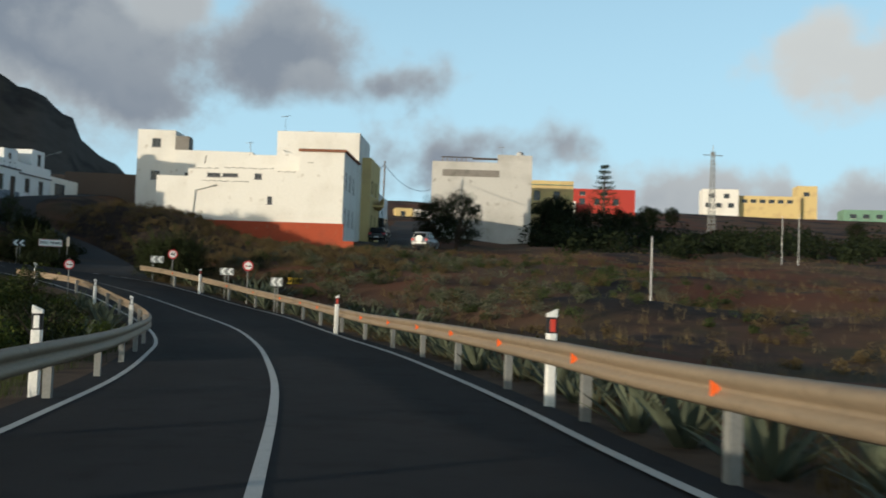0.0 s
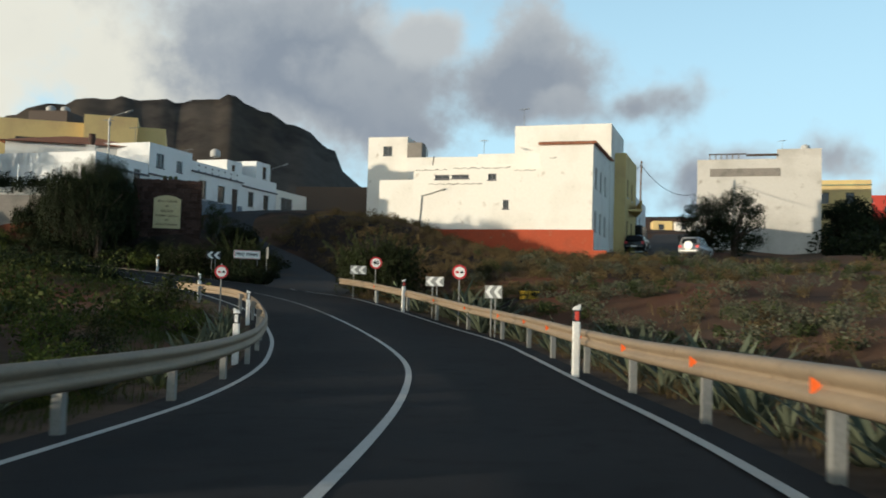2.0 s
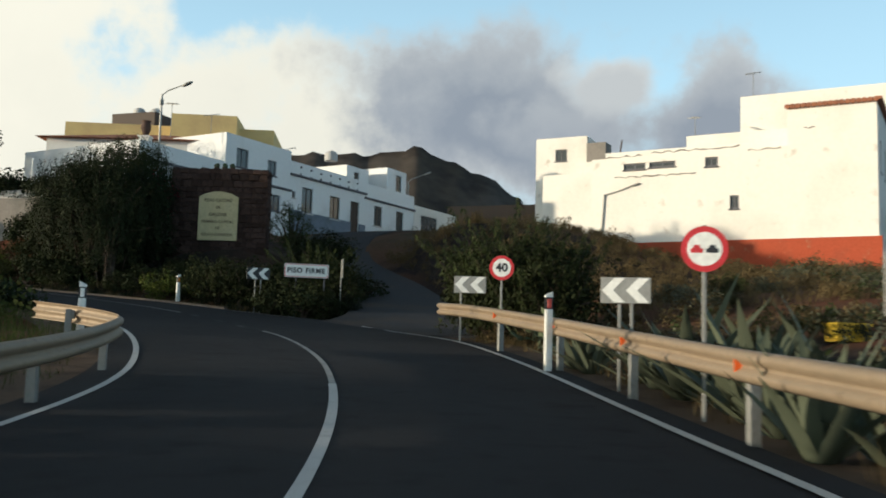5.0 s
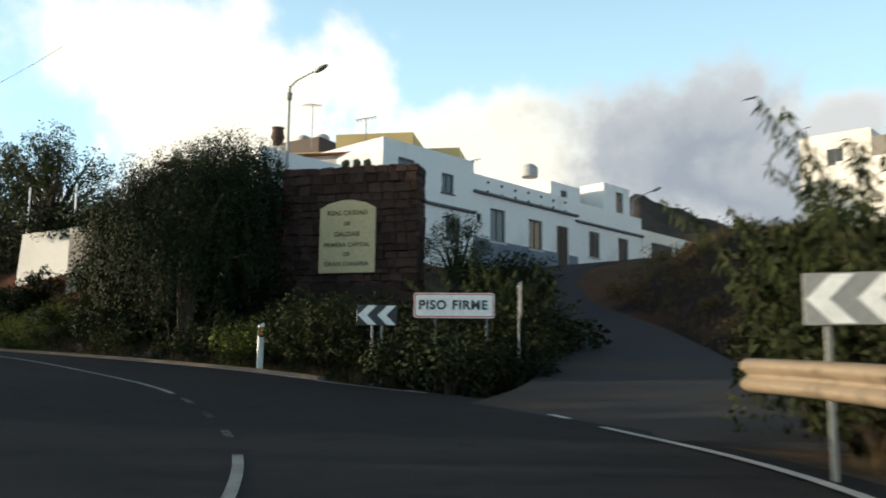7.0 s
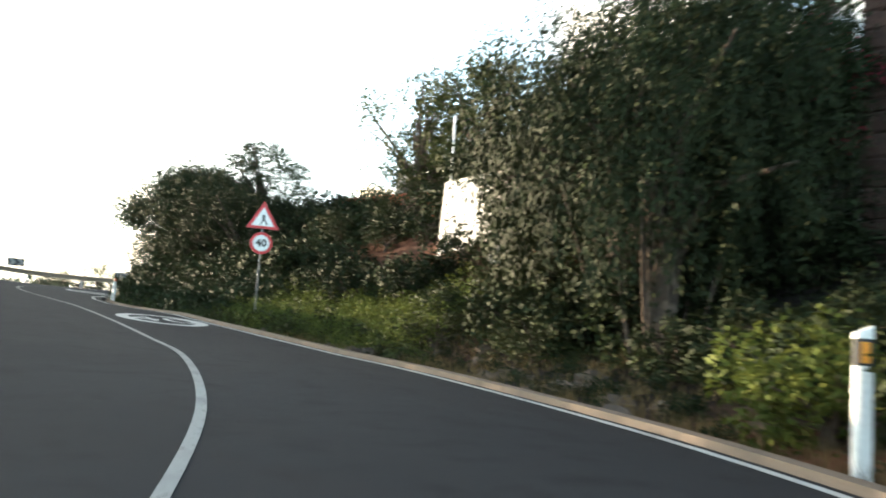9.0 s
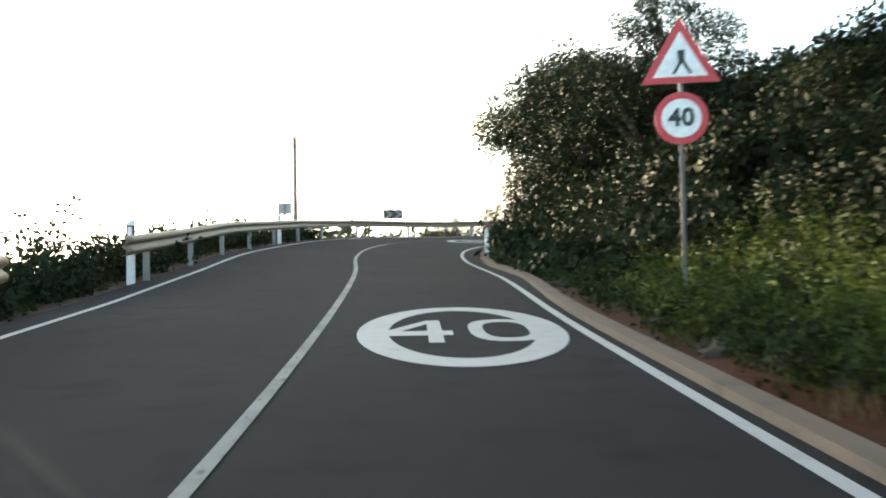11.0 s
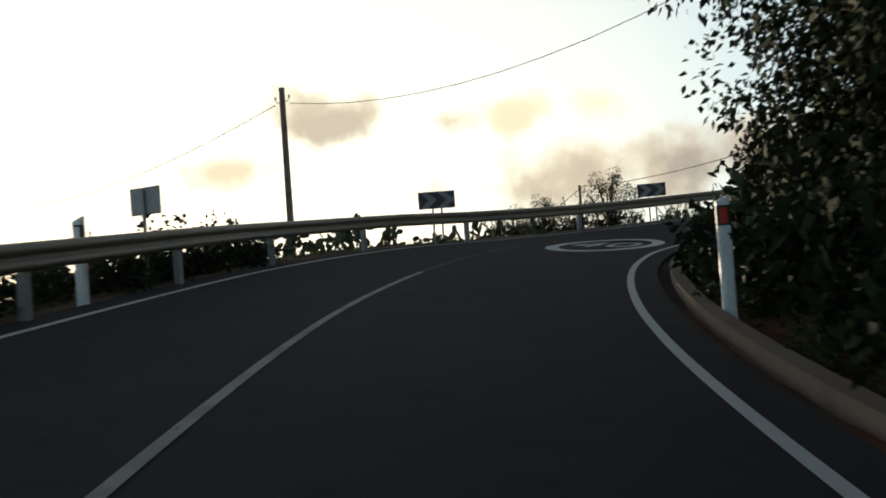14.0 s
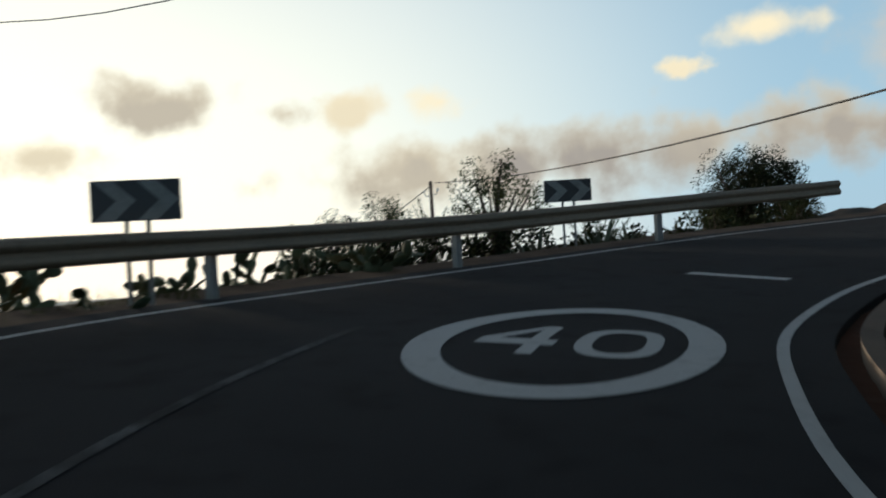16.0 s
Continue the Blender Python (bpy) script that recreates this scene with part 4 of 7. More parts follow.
def round_sign(ob, cz, r, kind):
    bm = bmesh.new()
    prism(bm, disc(r, 36, 0, cz), -0.012, 0.008)
    part("disc", bm, SIGN_RED, ob, "red-rimmed disc")
    bm = bmesh.new()
    prism(bm, disc(r * 0.74, 36, 0, cz), -0.016, -0.0125)
    part("face", bm, SIGN_WHITE, ob, "white disc face")
    bm = bmesh.new()
    prism(bm, disc(r * 0.97, 36, 0, cz), 0.0085, 0.012)
    part("back_plate", bm, SIGN_BACK, ob, "bare grey metal back")
    if kind == "40":
        me = letters("40", r * 0.92, 0.003, 1.05)
        me.transform(Matrix.Translation((0, -0.0195, cz)))
        me.materials.append(SIGN_BLACK)
        part("number", me, None, ob, "black number 40")
    else:
        for cx, m in ((-r * 0.33, SIGN_RED), (r * 0.33, SIGN_BLACK)):
            bm = bmesh.new()
            w, h = r * 0.26, r * 0.17
            prism(bm, [(cx - w, cz - h), (cx + w, cz - h), (cx + w, cz + 0.1 * h), (cx + 0.6 * w, cz + 0.2 * h), (cx + 0.45 * w, cz + h), (cx - 0.45 * w, cz + h), (cx - 0.6 * w, cz + 0.2 * h), (cx - w, cz + 0.1 * h)], -0.019, -0.0165)
            part("car_symbol", bm, m, ob, "small car shape")


def no_passing_sign(x, y, z, turn, top, label, r=0.265):
    ob = thing("no_overtaking_sign", label, "road sign", (x, y, z), turn, "round road signs")
    signpost(ob, 0, top + 0.28)
    round_sign(ob, top, r, "cars")


def limit_sign(x, y, z, turn, top, label):
    ob = thing("speed_limit_sign", label, "road sign", (x, y, z), turn, "round road signs")
    signpost(ob, 0, top + 0.28)
    round_sign(ob, top, 0.285, "40")
    return ob


def facing(x, y, ex, ey):
    """The turn by which a sign's front looks from (x, y) towards (ex, ey)."""
    return math.degrees(math.atan2(ex - x, -(ey - y)))


def roadside(x, y):
    return min(gz(x, y), on_road(*beside(x, y)).z + 0.2)


for x, y, z in ((6.08, 11.43, 0.78), (4.05, 31.29, 0.66), (-2.72, 53.97, 1.60)):
    delineator(x, y, z, road_turn(beside(x, y)[0]), RED_REFLECTOR, "white delineator post with red reflector behind the guard rail")
for x, y in ((-0.45, 12.2), (-3.0, 32.9), (-6.4, 44.5), (-10.6, 52.4)):
    s = beside(x, y)[0]
    p = on_road(s, -wl(s) - (0.9 if y > 50 else 0.5))
    delineator(p.x, p.y, p.z - 0.05, road_turn(s), WHITE_PLASTIC, "white delineator post with pale reflector behind the inner rail", -0.06)
delineator(-19.95, 68.75, 3.08, 60, AMBER_REFLECTOR, "white delineator post with amber reflector among the bushes")
delineator(-61.6, 70.4, 5.76, 88, RED_REFLECTOR, "white delineator post with red reflector on the kerb side")
for x, y in ((-45.2, 62.6), (-63.6, 62.9)):
    s = beside(x, y)[0]
    p = on_road(s, -wl(s) - 0.5)
    delineator(p.x, p.y, p.z - 0.1, road_turn(s), WHITE_PLASTIC, "white delineator post behind the valley guard rail")

chevron_panel(1.72, 44.04, roadside(1.72, 44.04), facing(1.72, 44.04, 3, 20), 0.54, 0.40, 2.39 - roadside(1.72, 44.04), "white and grey double arrow sign behind the guard rail", pale=SIGN_BACK)
chevron_panel(-1.12, 51.75, roadside(-1.12, 51.75), facing(-1.12, 51.75, 0, 38), 0.72, 0.38, 2.84 - roadside(-1.12, 51.75), "white and grey double arrow sign among agaves", pale=SIGN_BACK)
chevron_panel(-5.97, 60.1, roadside(-5.97, 60.1), facing(-5.97, 60.1, -2, 45), 0.78, 0.41, 3.52 - roadside(-5.97, 60.1), "white and grey double arrow sign beside prickly pear", posts=(-0.28,), pale=SIGN_BACK)
chevron_panel(-16.3, 68.2, 2.7, facing(-16.3, 68.2, -8, 56), 0.82, 0.42, 1.75, "small black and white double arrow sign in the shrubs")
no_passing_sign(0.13, 49.0, roadside(0.13, 49.0), facing(0.13, 49.0, 3, 22), 2.95 - roadside(0.13, 49.0), "round no-overtaking sign behind the guard rail")
limit_sign(-4.92, 59.1, roadside(-4.92, 59.1), facing(-4.92, 59.1, -2, 44), 1.88, "round 40 speed limit sign by the side road")
s = beside(-7.87, 46.2)[0]
no_passing_sign(-7.87, 46.2, on_road(s, -wl(s)).z, facing(-7.87, 46.2, -1, 28), 2.66 - on_road(s, -wl(s)).z, "round no-overtaking sign on the inner bend", 0.23)

ob = thing("road_surface_sign", "white rectangular sign reading PISO FIRME with dark border", "road sign", (-14.1, 67.6, 2.45), facing(-14.1, 67.6, -7, 55))
for px in (-0.35, 0.62):
    signpost(ob, px, 2.05, mat=TRIM_DARK)


def rounded(w, h, r, cz, k=5):
    out = []
    for cx, cy, a0 in ((w - r, h - r, 0), (-w + r, h - r, 90), (-w + r, -h + r, 180), (w - r, -h + r, 270)):
        out += [(cx + r * math.cos(radians(a0 + 90 * i / k)), cz + cy + r * math.sin(radians(a0 + 90 * i / k))) for i in range(k + 1)]
    return out


for nm, w, h, y0, y1, m in (("panel", 0.76, 0.235, -0.012, 0.012, SIGN_WHITE), ("border", 0.745, 0.22, -0.0145, -0.0125, SIGN_RED), ("face", 0.725, 0.2, -0.017, -0.015, SIGN_WHITE)):
    bm = bmesh.new()
    prism(bm, rounded(w, h, 0.05, 1.84), y0, y1)
    part(nm, bm, m, ob, "thin dark red border" if nm == "border" else "")
for word, x in (("PISO", -0.405), ("FIRME", 0.295)):
    me = letters(word, 0.235, 0.003, 1.12)
    me.transform(Matrix.Translation((x, -0.0205, 1.84)))
    me.materials.append(SIGN_BLACK)
    part("lettering", me, None, ob, "black capital letters")
ob = thing("thin_sign", "narrow sign seen edge-on on a grey post", "road sign", (-13.2, 68.6, gz(-13.2, 68.6)), 118)
signpost(ob, 0, 2.2)
bm = bmesh.new()
prism(bm, [(-0.3, 1.55), (0.3, 1.55), (0.3, 2.2), (-0.3, 2.2)], -0.012, 0.012)
part("panel", bm, SIGN_BACK, ob)

ob = limit_sign(-39.0, 70.05, 4.45, facing(-39, 70.05, -22, 66), 2.12, "pedestrian warning triangle above a round 40 limit sign on one post")
ob.name = "warning_sign"
bm = bmesh.new()
prism(bm, [(-0.42, 2.50), (0.42, 2.50), (0.0, 3.22)], -0.012, 0.008)
part("triangle", bm, SIGN_RED, ob, "red-rimmed triangle")
bm = bmesh.new()
prism(bm, [(-0.29, 2.57), (0.29, 2.57), (0.0, 3.06)], -0.016, -0.0125)
part("triangle_face", bm, SIGN_WHITE, ob, "white triangle face")
bm = bmesh.new()
for q in ([(-0.02, 2.72), (0.05, 2.72), (0.05, 2.86), (-0.03, 2.86)], [(-0.09, 2.60), (-0.05, 2.60), (0.03, 2.74), (-0.01, 2.74)], [(0.09, 2.60), (0.13, 2.60), (0.05, 2.74), (0.01, 2.74)]):
    prism(bm, q, -0.019, -0.0165)
part("symbol", bm, SIGN_BLACK, ob, "dark upright symbol bars")
signpost(ob, 0, 3.0)

chevron_panel(-66.55, 63.05, 6.2, 238, 0.66, 0.42, 1.75, "small grey sign seen from behind above the valley rail", posts=(0.0,))
# these two stand against the light; their grey arrows carry that shade
chevron_panel(-78.25, 67.4, 6.75, facing(-78.25, 67.4, -55, 69) - 4, 1.0, 0.47, 1.75, "dark arrow sign behind the valley guard rail, arrows greyed for backlight", arrows=SIGN_SHADED).scale = (-1, 1, 1)
chevron_panel(-86.6, 75.1, 7.3, facing(-86.6, 75.1, -66, 69), 1.0, 0.47, 1.6, "dark arrow sign among agaves at the upper bend, arrows greyed for backlight", arrows=SIGN_SHADED).scale = (-1, 1, 1)


# ---- poles, lamps and cables ----
def street_lamp(x, y, z, top, arm, turn, label, wall=False):
    ob = thing("street_lamp", label, "street lamp", (x, y, z), turn, "street lamps")
    h = top - z
    bm = bmesh.new()
    tube(bm, [(0, 0, -0.4), (0, 0, h)], [0.075, 0.05], 10)
    part("pole", bm, LAMP_HOUSING, ob)
    bm = bmesh.new()
    tube(bm, [(0, 0, h - 0.05), (0.25 * arm, 0, h + 0.16 * arm), (arm, 0, h + 0.42 * arm)], [0.035, 0.032, 0.028], 8)
    part("arm", bm, LAMP_HOUSING, ob)
    bm = bmesh.new()
    bmesh.ops.create_uvsphere(bm, u_segments=14, v_segments=8, radius=1.0)
    bm.transform(pose(arm + 0.22, 0, h + 0.46 * arm, 0, -22, 0) @ Matrix.Diagonal((0.33, 0.13, 0.085, 1)))
    part("lamp_head", bm, LAMP_HOUSING, ob, "grey oval lamp head", True)
    bm = bmesh.new()
    tube(bm, [(0, 0, h - 0.55), (0, 0, h - 0.25)], 0.11, 8)
    part("clamp", bm, POST_STEEL, ob)


street_lamp(-28.6, 79.3, gz(-28.6, 79.3), 14.45, 1.15, 8, "grey street lamp standing by the village wall")
street_lamp(-25.0, 106.5, gz(-25.0, 106.5), 14.6, 1.3, 5, "grey street lamp at the end of the house row")


def power_pole(x, y, z, h, lean, label, r=0.13):
    ob = thing("power_pole", label, "utility pole", (x, y, z), 0, "utility poles")
    bm = bmesh.new()
    tube(bm, [(0, 0, -0.8), (lean * 0.5, 0, h / 2), (lean, 0, h)], [r, r * 0.88, r * 0.7], 10)
    part("shaft", bm, WOOD_POLE, ob)
    for k, sd in ((0.55, 1), (0.62, -1)):
        bm = bmesh.new()
        tube(bm, [(lean, 0, h - k), (lean, 0.22 * sd, h - k), (lean, 0.28 * sd, h - k + 0.16)], 0.018, 6)
        part("bracket", bm, POST_STEEL, ob)
        bm = bmesh.new()
        bmesh.ops.create_cone(bm, cap_ends=True, segments=8, radius1=0.05, radius2=0.03, depth=0.12, matrix=Matrix.Translation((lean, 0.28 * sd, h - k + 0.2)))
        part("insulator", bm, WHITE_PLASTIC, ob)


def cable(a, b, sag, r=0.018):
    a, b = Vector(a), Vector(b)
    bm = bmesh.new()
    tube(bm, [a.lerp(b, t) - Vector((0, 0, sag * 4 * t * (1 - t))) for t in np.linspace(0, 1, 25)], r, 5)
    solo("overhead_cable", bm, CABLE, "thin black overhead cable between poles", "cable", "", "overhead cables", True)


power_pole(-91.0, 61.3, 1.5, 12.7, 0.0, "weathered wooden power pole below the road", 0.17)
power_pole(-106, 75.3, 2.0, 8.5, -0.3, "distant thin wooden pole", 0.1)
cable((-91, 61.6, 13.55), (-63.2, 94.2, 27.7), 5.7, 0.014)
cable((-91, 61.0, 13.5), (-140, 29, 15), 1.0)
cable((-104.5, 75.2, 10.3), (-58.2, 81.7, 11.3), 1.15, 0.02)
cable((-106.3, 75.3, 10.3), (-150, 66, 4), 0.5, 0.022)


# ---- buildings ----
def pierced(bm, w, h, holes, thick, z0=0.0, x0=0.0):
    """A wall along x, thickness along +y, with rectangular openings right through it."""
    xs_ = sorted({0.0, w, *[v for q in holes for v in (q[0], q[2])]})
    zs_ = sorted({0.0, h, *[v for q in holes for v in (q[1], q[3])]})

    def open_at(x, z):
        return any(q[0] < x < q[2] and q[1] < z < q[3] for q in holes)
    cache = {}

    def vert(x, y, z):
        k = (round(x, 4), y, round(z, 4))
        if k not in cache:
            cache[k] = bm.verts.new((x0 + x, y, z0 + z))
        return cache[k]
    solid = {}
    for i in range(len(xs_) - 1):
        for j in range(len(zs_) - 1):
            solid[i, j] = not open_at((xs_[i] + xs_[i + 1]) / 2, (zs_[j] + zs_[j + 1]) / 2)
    for (i, j), full in solid.items():
        if not full:
            continue
        a, b, c, d = xs_[i], xs_[i + 1], zs_[j], zs_[j + 1]
        bm.faces.new([vert(a, 0, c), vert(b, 0, c), vert(b, 0, d), vert(a, 0, d)])
        bm.faces.new([vert(a, thick, c), vert(a, thick, d), vert(b, thick, d), vert(b, thick, c)])
        for di, dj, q in ((-1, 0, ((a, c), (a, d))), (1, 0, ((b, d), (b, c))), (0, -1, ((b, c), (a, c))), (0, 1, ((a, d), (b, d)))):
            if not solid.get((i + di, j + dj), False):
                (px, pz), (qx, qz) = q
                bm.faces.new([vert(px, 0, pz), vert(qx, 0, qz), vert(qx, thick, qz), vert(px, thick, pz)])
    bmesh.ops.recalc_face_normals(bm, faces=bm.faces[:])
    return bm


def window(parent, m, q, z0, frame_mat, door=False, shut=None):
    """A frame and a dark pane set back in an opening q = (x0, z0, x1, z1) of a wall at pose m."""
    a, c, b, d = q[0] + 0.01, q[1] + z0 + 0.01, q[2] - 0.01, q[3] + z0 - 0.01
    t = 0.07
    bm = bmesh.new()
    box(bm, a, 0.08, c, a + t, 0.15, d)
    box(bm, b - t, 0.08, c, b, 0.15, d)
    box(bm, a + t, 0.08, d - t, b - t, 0.15, d)
    box(bm, a + t, 0.08, c, b - t, 0.15, c + t)
    box(bm, (a + b) / 2 - 0.03, 0.085, c + t, (a + b) / 2 + 0.03, 0.145, d - t)
    bm.transform(m)
    w = part("door" if door else "window", bm, frame_mat, parent)
    bm = bmesh.new()
    box(bm, a + t * 0.5, 0.105, c + t * 0.5, b - t * 0.5, 0.125, d - t * 0.5)
    bm.transform(m)
    part("door_leaf" if door else "pane", bm, shut or GLASS_DARK, w, "dark closed leaf" if door else "dark window pane")
    if not door:
        bm = bmesh.new()
        box(bm, a - 0.07, -0.07, c - 0.08, b + 0.07, 0.10, c - 0.01, 0.01)
        bm.transform(m)
        part("sill", bm, TRIM_DARK if frame_mat is TRIM_DARK else GREY_WALL, w)


def house(name, label, at, turn, w, d, h, wall, front=(), side_r=(), side_l=(), doors=(), socle=None, socle_h=0.0, frame=DARK_WOOD, deep=2.0, parapet=0.0, cornice=None, group=""):
    """A flat-roofed house; its front faces -y at turn 0 and runs from x = 0 to w. Openings are (x0, z0, x1, z1)."""
    ob = thing(name, label, "house", at, turn, group)
    th = 0.25
    holes = list(front) + list(doors)
    bm = bmesh.new()
    pierced(bm, w, h + deep, [(a, b + deep, c, e + deep) for a, b, c, e in holes], th, -deep)
    part("front_wall", bm, wall, ob)
    for q in front:
        window(ob, Matrix.Identity(4), q, 0, frame)
    for q in doors:
        window(ob, Matrix.Identity(4), q, 0, frame, True, DARK_WOOD)
    for nm, q, m in (("right_wall", side_r, pose(w, th, 0, 0, 0, 90)), ("left_wall", side_l, pose(0, d, 0, 0, 0, -90))):
        bm = bmesh.new()
        pierced(bm, d - th, h + deep, [(a, b + deep, c, e + deep) for a, b, c, e in q], th, -deep)
        bm.transform(m)
        part(nm, bm, wall, ob)
        for k in q:
            window(ob, m, k, 0, frame)
    bm = bmesh.new()
    box(bm, th, d - th, -deep, w - th, d, h)
    part("back_wall", bm, wall, ob)
    bm = bmesh.new()
    box(bm, th, th, h - 0.35 - parapet, w - th, d - th, h - 0.12 - parapet)
    part("roof", bm, RAW_CONCRETE, ob, "flat concrete roof")
    bm = bmesh.new()
    box(bm, th, d * 0.5, -deep, w - th, d * 0.5 + 0.1, h - 0.36 - parapet)
    part("inner_wall", bm, RAW_CONCRETE, ob)
    if socle:
        bm = bmesh.new()
        pierced(bm, w + 0.06, socle_h + deep, [(a + 0.03, deep + b, c + 0.03, min(e, socle_h) + deep) for a, b, c, e in doors], 0.06, -deep, -0.03)
        bm.transform(Matrix.Translation((0, -0.06, 0)))
        part("socle", bm, socle, ob, "painted base band")
    if cornice:
        z, m = cornice
        bm = bmesh.new()
        box(bm, -0.05, -0.16, z, w + 0.05, -0.003, z + 0.12, 0.02)
        part("cornice", bm, m, ob, "thin dark cornice strip")
    return ob


def roof_tiles(parent, x0, x1, y, z, n):
    """An edge row of half-round roof tiles along x."""
    for k in range(n):
        cx = x0 + (x1 - x0) * (k + 0.5) / n
        r = (x1 - x0) / n / 2
        bm = bmesh.new()
        tube(bm, [(cx, y - 0.18, z - 0.02), (cx, y + 0.35, z + 0.10)], r, 8)
        part("roof_tile", bm, ROOF_TILE, parent)


def tv_antenna(x, y, z, h, turn):
    ob = thing("tv_antenna", "thin grey roof television antenna", "antenna", (x, y, z), turn, "roof antennas")
    bm = bmesh.new()
    tube(bm, [(0, 0, -0.3), (0, 0, h)], 0.02, 6)
    part("mast", bm, POST_STEEL, ob)
    bm = bmesh.new()
    tube(bm, [(-0.45, 0, h - 0.05), (0.45, 0, h + 0.12)], 0.018, 5)
    for k in range(6):
        x0 = -0.4 + k * 0.16
        tube(bm, [(x0, -0.3 + 0.03 * k, h + x0 * 0.16), (x0, 0.3 - 0.03 * k, h + x0 * 0.16)], 0.015, 4)
    part("aerial", bm, POST_STEEL, ob)


def water_tank(x, y, z, r=0.55, h=0.9):
    ob = thing("water_tank", "round pale roof water tank", "water tank", (x, y, z), 0, "roof water tanks")
    bm = bmesh.new()
    tube(bm, [(0, 0, 0), (0, 0, h), (0, 0, h + 0.15)], [r, r, r * 0.7], 16)
    part("drum", bm, WATER_TANK, ob)
    bm = bmesh.new()
    tube(bm, [(0, 0, h + 0.15), (0, 0, h + 0.22)], r * 0.35, 12)
    part("lid", bm, WATER_TANK, ob)


# large white house with the red base, on the corner of the village street
T_A = -11.0


def local(ox, oy, turn, x, y):
    c, s = math.cos(radians(turn)), math.sin(radians(turn))
    return ox + c * x - s * y, oy + s * x + c * y


A0 = (-10.75, 89.9)
Z_A = 5.75
front = house("corner_house", "large white rendered house with red painted base, partly unfinished", (*local(*A0, T_A, 13.1, 0), Z_A), T_A, 4.1, 9.3, 8.45, WHITE_WALL,
              side_r=[(1.0, 1.9, 1.8, 3.5), (3.4, 1.9, 4.2, 3.5), (5.8, 1.9, 6.6, 3.5), (1.0, 5.2, 1.8, 6.8), (3.4, 5.2, 4.2, 6.8), (5.8, 5.2, 6.6, 6.8)])
roof_tiles(front, -0.1, 4.2, 0.0, 8.5, 17)
bm = bmesh.new()
box(bm, 4.02, -0.2, 8.45, 4.35, 9.4, 8.6, 0.02)
part("side_eave", bm, ROOF_TILE, front, "dark tiled eave over the street side")
for nm, x0, w, h, y0, dd, holes in (("unfinished_wing", 2.9, 10.2, 6.55, 0.0, 8.6, [(6.15, 5.75, 6.8, 6.25), (1.8, 5.85, 3.0, 6.2), (3.2, 5.9, 4.6, 6.2), (7.4, 3.5, 7.85, 4.2)]), ("low_wing", 0.0, 2.9, 5.85, 0.0, 8.6, [])):
    x, y = local(*A0, T_A, x0, y0)
    house(nm, "white rendered wing with small openings and red painted base", (x, y, Z_A), T_A, w, dd, h, WHITE_WALL, holes, frame=TRIM_DARK)
for nm, x0, w, y0, dd, h, lab in (("upper_room", 2.95, 10.0, 2.0, 3.0, 7.3, "white set-back upper storey with ragged parapet"), ("upper_room", 5.0, 1.65, 5.2, 3.2, 7.95, "low white set-back room on the roof"), ("upper_room", 6.7, 6.3, 5.2, 3.2, 8.65, "white set-back room on the roof"), ("roof_house", 9.0, 8.3, 8.7, 8.0, 11.6, "tall white rear house block with peeling paint")):
    x, y = local(*A0, T_A, x0, y0)
    house(nm, lab, (x, y, Z_A), T_A, w, dd, h, WHITE_WALL, deep=-5.5 if nm == "upper_room" else 1.0)
rp = random.Random(31)
for x0, z0, w in ((3.1, 12.33, 2.6), (6.2, 12.42, 4.6), (11.2, 12.2, 1.6), (4.2, 11.2, 4.4), (13.9, 13.1, 0.5)):
    bm = bmesh.new()
    n = max(5, int(w * 5))
    low = [(w * k / n, 0.03 * math.sin(k * 1.7) + rp.uniform(-0.03, 0.02)) for k in range(n + 1)]
    prism(bm, low + [(x, z + rp.uniform(0.015, 0.09)) for x, z in low[::-1]], -0.012, 0.02)
    ob = solo("plaster_crack", bm, RAW_CONCRETE, "ragged grey crack where the white plaster has fallen", "crack", "", "broken plaster lines")
    ob.matrix_basis = pose(*local(*A0, T_A, x0, -0.012), z0, 0, 0, T_A)
bm = bmesh.new()
tube(bm, [(0, 0, -0.6), (0.25, 0, 1.15)], 0.05, 6)
ob = solo("roof_beam", bm, DARK_WOOD, "leaning dark beam end on the broken parapet", "beam")
ob.matrix_basis = pose(*local(*A0, T_A, 3.6, 2.2), Z_A + 6.9, 0, 0, T_A)
bm = bmesh.new()
pierced(bm, 17.45, 4.2, [], 0.14)
bm.transform(pose(*local(*A0, T_A, -0.1, -0.15), Z_A - 2.3, 0, 0, T_A))
solo("wall_red_base", bm, RED_BASE, "red painted lower wall band with flaking paint", "wall", "structure")
x, y = local(*A0, T_A, 17.3, 0)
bm = bmesh.new()
box(bm, -0.2, 0, -1.5, 1.0, 0.14, 0.35)
bm.transform(pose(x, y - 0.2, Z_A, 0, 0, T_A))
solo("wall_red_end", bm, RED_BASE, "short red painted wall end by the street", "wall", "structure")
tv_antenna(*local(*A0, T_A, 9.6, 9.5), Z_A + 11.6, 1.6, 20)
tv_antenna(*local(*A0, T_A, 7.0, 6.0), Z_A + 8.7, 1.2, 60)
water_tank(*local(*A0, T_A, 12.0, 11), Z_A + 11.25, 0.6, 0.55)
# grey lamp shape set flush on the wall in place of a street lamp's shadow
ob = thing("wall_lamp", "pale grey lamp shape standing for a street lamp shadow on the wall", "wall lamp", (*local(*A0, T_A, 3.6, -0.06), 8.0), T_A)
bm = bmesh.new()
tube(bm, [(-0.12, 0, -0.3), (0.06, 0, 2.35)], 0.045, 8)
part("pole", bm, LAMP_HOUSING, ob)
bm = bmesh.new()
